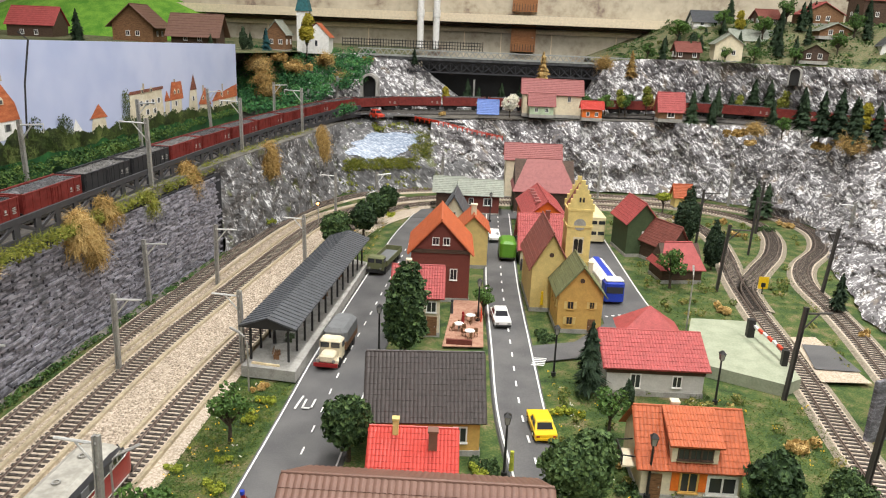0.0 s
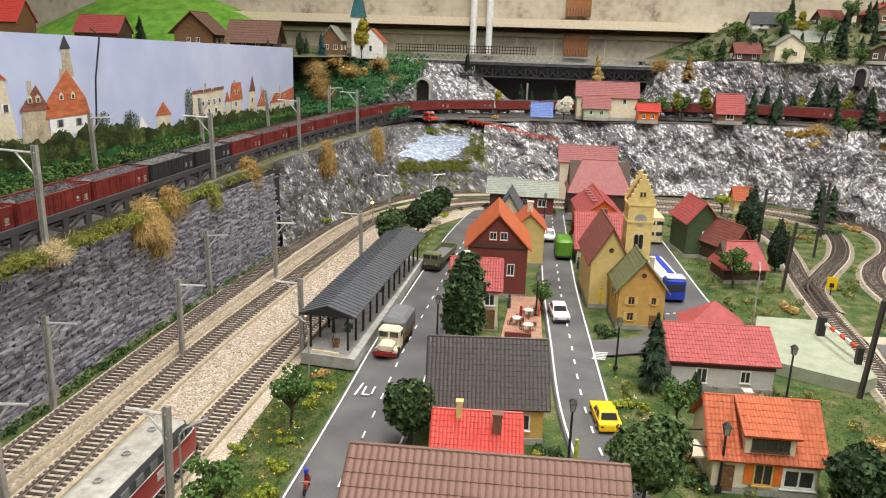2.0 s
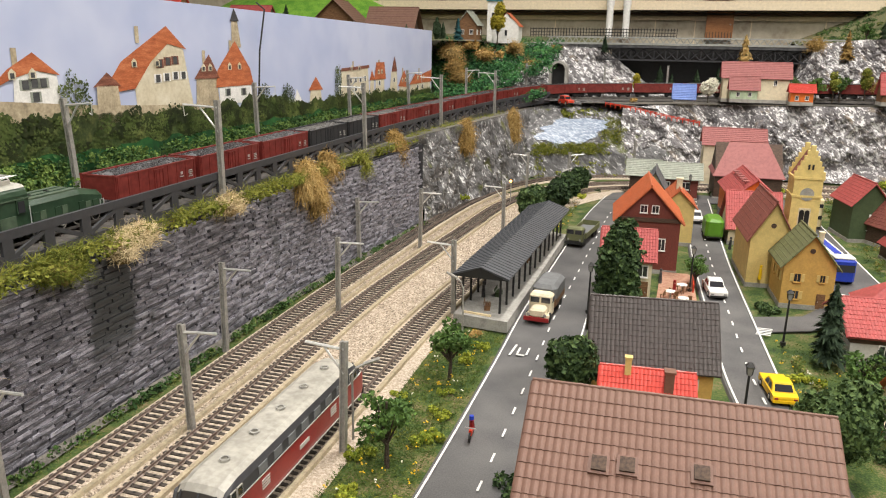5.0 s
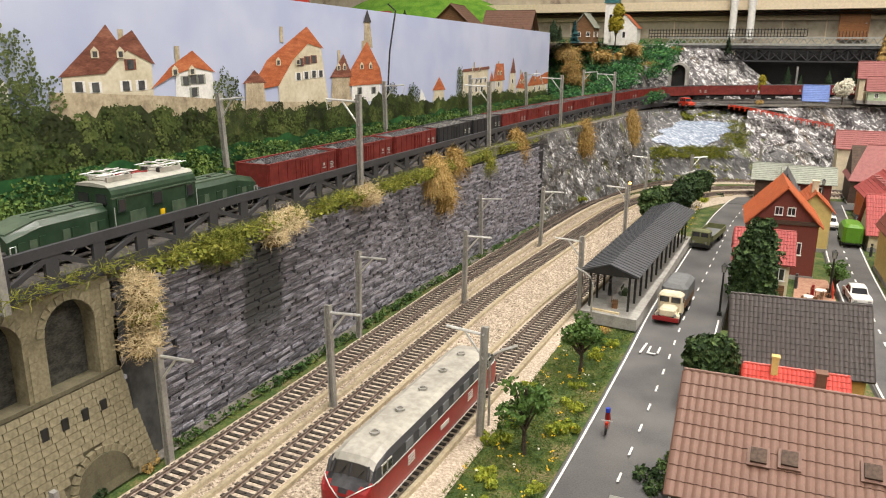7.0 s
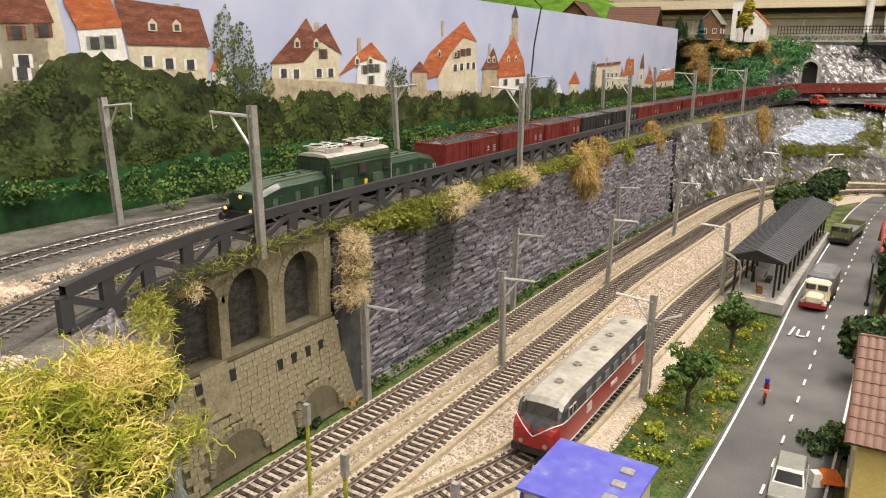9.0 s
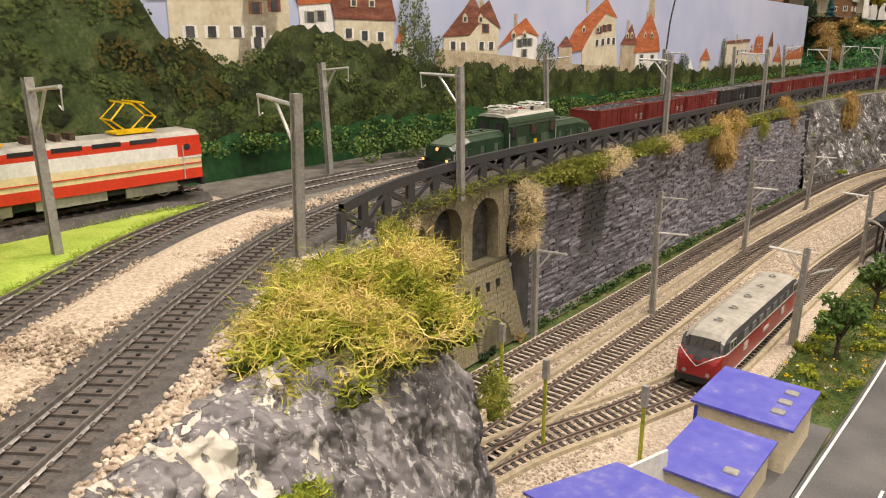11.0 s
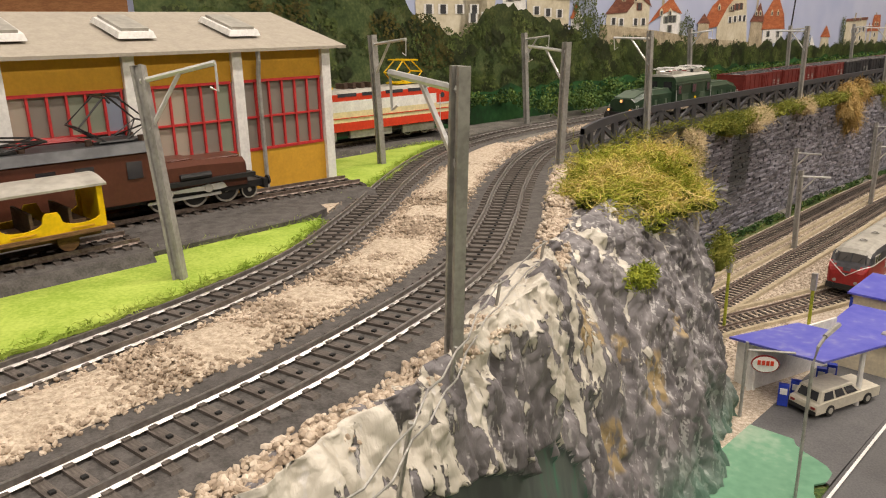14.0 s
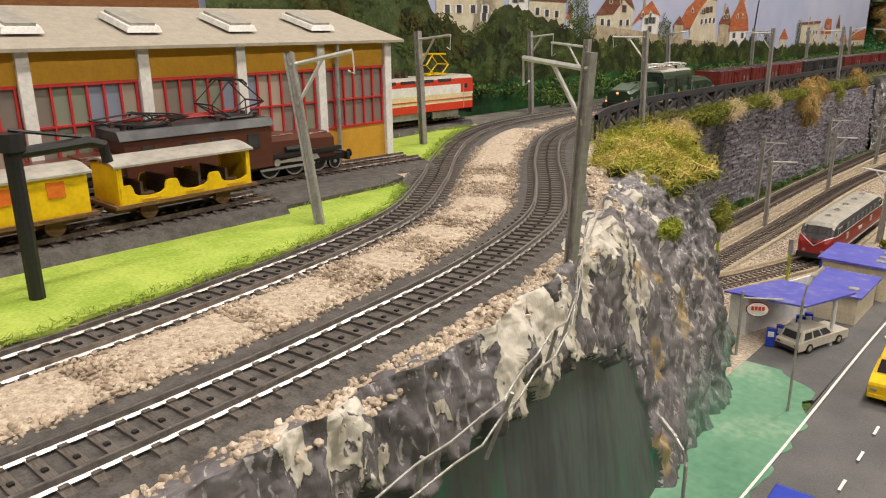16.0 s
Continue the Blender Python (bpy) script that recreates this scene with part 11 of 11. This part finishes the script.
tp2 = thing("tunnel_portal", "grey stone tunnel portal in the upper rock", "tunnel portal", place(0.757, 1.88, 0.262, -25) @ Matrix.Scale(0.62, 4), kind="structure")
B().prism([(u, v) for u, v in [(0.022, 0)] + ao + [(-0.022, 0), (-0.0165, 0)] + ai[::-1] + [(0.0165, 0)]], -0.03, 0.07, "y").put("arch_ring", CONCRETE, tp2)
B().prism([(0.0165, 0)] + ai + [(-0.0165, 0)], -0.022, -0.02, "y").put("bore", BLACK, tp2, "black tunnel mouth")
# pond slope
def bank(x, d):
    """The slope's point d metres behind its front line."""
    y = 1.66 + 0.45 * (x + 0.3) + d
    return (x, y, float(np.interp(d, [0, 0.015, 0.03, 0.07, 0.1, 0.22], [-0.002, 0.045, 0.062, 0.098, 0.118, 0.15])))


def in_pond(x, d, k=1.0):
    return abs((x + 0.163 - 0.5 * (d - 0.063)) / 0.063) ** 3.2 + abs((d - 0.063) / 0.031) ** 3.2 < (k + 0.09 * math.sin(x * 130 + 1) + 0.06 * math.sin(d * 300)) ** 3.2


vs, nu, nv_ = [], 110, 80
for j in range(nv_):
    for i in range(nu):
        x, d = -0.3 + 0.36 * i / (nu - 1), 0.25 * j / (nv_ - 1)
        p = Vector(bank(x, d))
        k = 0.15 if in_pond(x, d, 1.1) else 1.0
        vs.append((p.x, p.y - k * crag(p, 0.006, 1.5), p.z + k * (0.009 * noise.noise(p * 45) + 0.004 * noise.noise(p * 120))))
b = B().add(vs, [(j * nu + i, j * nu + i + 1, (j + 1) * nu + i + 1, (j + 1) * nu + i) for j in range(nv_ - 1) for i in range(nu - 1)])
tagged(b.put("pond_slope", ROCKDARK), "rocky slope holding the pond above the curve", "slope", kind="structure")
b = B()
nu, nv_ = 60, 40
for j in range(nv_):
    for i in range(nu):
        x, d = -0.25 + 0.19 * i / nu, 0.02 + 0.095 * j / nv_
        if in_pond(x, d):
            q = [bank(x + u, d + v) for u, v in ((0, 0), (0.19 / nu, 0), (0.19 / nu, 0.095 / nv_), (0, 0.095 / nv_))]
            b.add([(px, py, pz + 0.004) for px, py, pz in q], [(0, 1, 2, 3)])
tagged(b.put("water", WATER), "rippled blue-grey pond water between rocks", "water", kind="structure")
b = B()
r = random.Random(77)
for i in range(170):
    if i < 120:
        x, d = r.uniform(-0.235, -0.09), r.uniform(0.016, 0.031)
    else:
        x, d = r.uniform(-0.098, -0.055), r.uniform(0.03, 0.095)
    p = bank(x, d)
    strands(b, (p[0], p[1], p[2] + 0.003), 0.008, 0.005, 0.003, 34, 0.008, 0.0006, 0.05, r, 2)
for i in range(70):
    x = r.uniform(-0.25, -0.03)
    p = bank(x, r.uniform(0.115, 0.16) if x > -0.2 and r.random() < 0.7 else r.uniform(0.0, 0.02))
    lumps(b, p, 0.009, 0.008, 0.005, 30, 0.0026, r)
tagged(b.put("pond_reeds", OLIVE), "olive reeds and low growth round the pond", "reeds", kind="stuff")
b = B()
ribbon(b, spline([(-0.27, 1.86, 0.149), (-0.2, 1.89, 0.15), (-0.13, 1.9, 0.15), (-0.06, 1.88, 0.146), (0.02, 1.87, 0.14)], 0.01), [(-0.016, 0.003), (0.016, 0.003)])
tagged(b.put("far_road", ASPHALT), "small grey road above the pond", "road", kind="structure")
lines([(-0.27, 1.86, 0), (-0.2, 1.89, 0), (-0.13, 1.9, 0), (-0.06, 1.88, 0)], 0.0, 0.0022, (0.012, 0.014), 0.1545, label="white dashed line on the far road")
fr = thing("red_fence", "long low red fence along the far road", "fence", place(0, 0, 0))
FP = spline([(-0.1, 1.865, 0.148), (-0.03, 1.845, 0.14), (0.04, 1.825, 0.128), (0.11, 1.81, 0.118)], 0.012)
b = B()
ribbon(b, FP, [(0, 0.002), (0, 0.0035)])
ribbon(b, FP, [(0, 0.0048), (0, 0.0062)])
b.put("rail", TRAINRED, fr)
for p in FP:
    B().box(p.x, p.y, p.z - 0.004, 0.0018, 0.0018, 0.0105).put("post", TRAINRED, fr)
# wire fence on the near rock edge
wf = thing("wire_fence", "slack two-wire fence on thin posts along the cliff edge", "fence", place(0, 0, 0))
WP = [Vector(p) for p in ((-0.172, -0.05, UP + 0.012), (-0.152, -0.1, UP + 0.013), (-0.129, -0.145, UP + 0.011), (-0.109, -0.18, UP + 0.011), (-0.097, -0.21, UP + 0.011), (-0.088, -0.245, UP + 0.009), (-0.081, -0.28, UP + 0.01), (-0.076, -0.34, UP + 0.011))]
for k in (0.0, -0.006):
    B().tube([p + Vector((0.0008 * math.sin(i * 5 + k * 900), 0, k + 0.0012 * math.sin(i * 3 + k * 500))) for i, p in enumerate(spline(WP, 0.012))], 0.0003, 5).put("wire", METAL, wf)
for p in WP:
    B().tube([(p.x - 0.006, p.y, UP - 0.012), (p.x + rnd.uniform(-0.002, 0.002), p.y, p.z)], 0.0006, 5).put("post", METAL, wf)
# green wash at the cliff's foot
GREENWASH = surf("green_washed_plaster", [(0.3, (0.07, 0.2, 0.12)), (0.55, (0.14, 0.3, 0.19)), (0.78, (0.36, 0.42, 0.33))], 14, 0.8, bump=0.1, fine=14, fac2=0.15)
wash = [(-0.112, -0.75), (-0.115, -0.3), (-0.14, -0.05), (-0.165, 0.06), (-0.195, 0.13)]
rim_ = [Vector((p.x + 0.01 * noise.noise(p * 40) + 0.005 * noise.noise(p * 110), p.y + 0.008 * noise.noise(p * 50 + Vector((3, 3, 3))), 0)) for p in spline([(-0.13, 0.132, 0), (-0.106, 0.1, 0), (-0.094, 0.04, 0), (-0.094, -0.1, 0), (-0.092, -0.3, 0), (-0.095, -0.75, 0)], 0.006)]
flat("green_wash", wash + [(p.x, p.y) for p in rim_], 0.0005, GREENWASH, "green washed plaster ground at the cliff's foot", "ground")
# wooden cabinet behind the shed
cb = thing("wooden_cabinet", "orange-brown wooden cabinet standing behind the layout", "cabinet", place(-1.5, -0.1, RZ0))
B().box(0, 0, 0, 0.3, 1.2, 1.5).put("body", surf("orange_wood", [(0.3, (0.42, 0.2, 0.05)), (0.7, (0.6, 0.32, 0.1))], 6, 0.5, stretch=(1, 1, 6)), cb)
for i in range(2):
    d = B().box(0.155, -0.3 + i * 0.6, 0.05, 0.012, 0.58, 1.4).put("door", DOORWOOD, cb)
    B().tube([(0.165, -0.05 + i * 0.1, 0.75), (0.175, -0.05 + i * 0.1, 0.75)], 0.008, 8).put("handle", METAL, d)
# bright green hill behind the backdrop
vs, nu, nv_ = [], 20, 8
for j in range(nv_):
    for i in range(nu):
        vs.append((-1.5 + 0.75 * i / (nu - 1), 2.1 + 0.28 * j / (nv_ - 1), 0.26 + 0.2 * (j / (nv_ - 1)) ** 0.7 * math.sin(math.pi * (0.15 + 0.7 * i / (nu - 1))) + 0.01 * noise.noise(Vector((i, j, 0)))))
tagged(B().add(vs, [(j * nu + i, j * nu + i + 1, (j + 1) * nu + i + 1, (j + 1) * nu + i) for j in range(nv_ - 1) for i in range(nu - 1)]).put("green_hill", MEADOW, smooth=True), "bright green meadow hill behind the chalets", "hill", kind="structure")

# straw clumps on the tunnel hillside and along the cliffs
for i, (x, y, z, q) in enumerate(((-0.47, 1.86, 0.255, 1.3), (-0.455, 1.84, 0.225, 1.0), (-0.41, 1.95, 0.25, 0.9), (-0.35, 2.02, 0.265, 1.0), (-0.3, 1.98, 0.225, 0.8), (-0.44, 1.83, 0.2, 1.1), (0.35, 2.03, 0.285, 0.9), (0.48, 1.95, 0.2, 0.8), (0.78, 1.6, 0.165, 1.2), (0.82, 1.36, 0.165, 1.2), (0.66, 1.8, 0.165, 0.8))):
    clump("straw_tuft", "dry straw-coloured fibre clump on the hillside", (x, y, z), 0.02 * q, 0.018 * q, 0.018 * q, 420, 0.022, STRAW, 0.0005, 0.05, 0.05, seed=60 + i, core=SHADESTRAW)
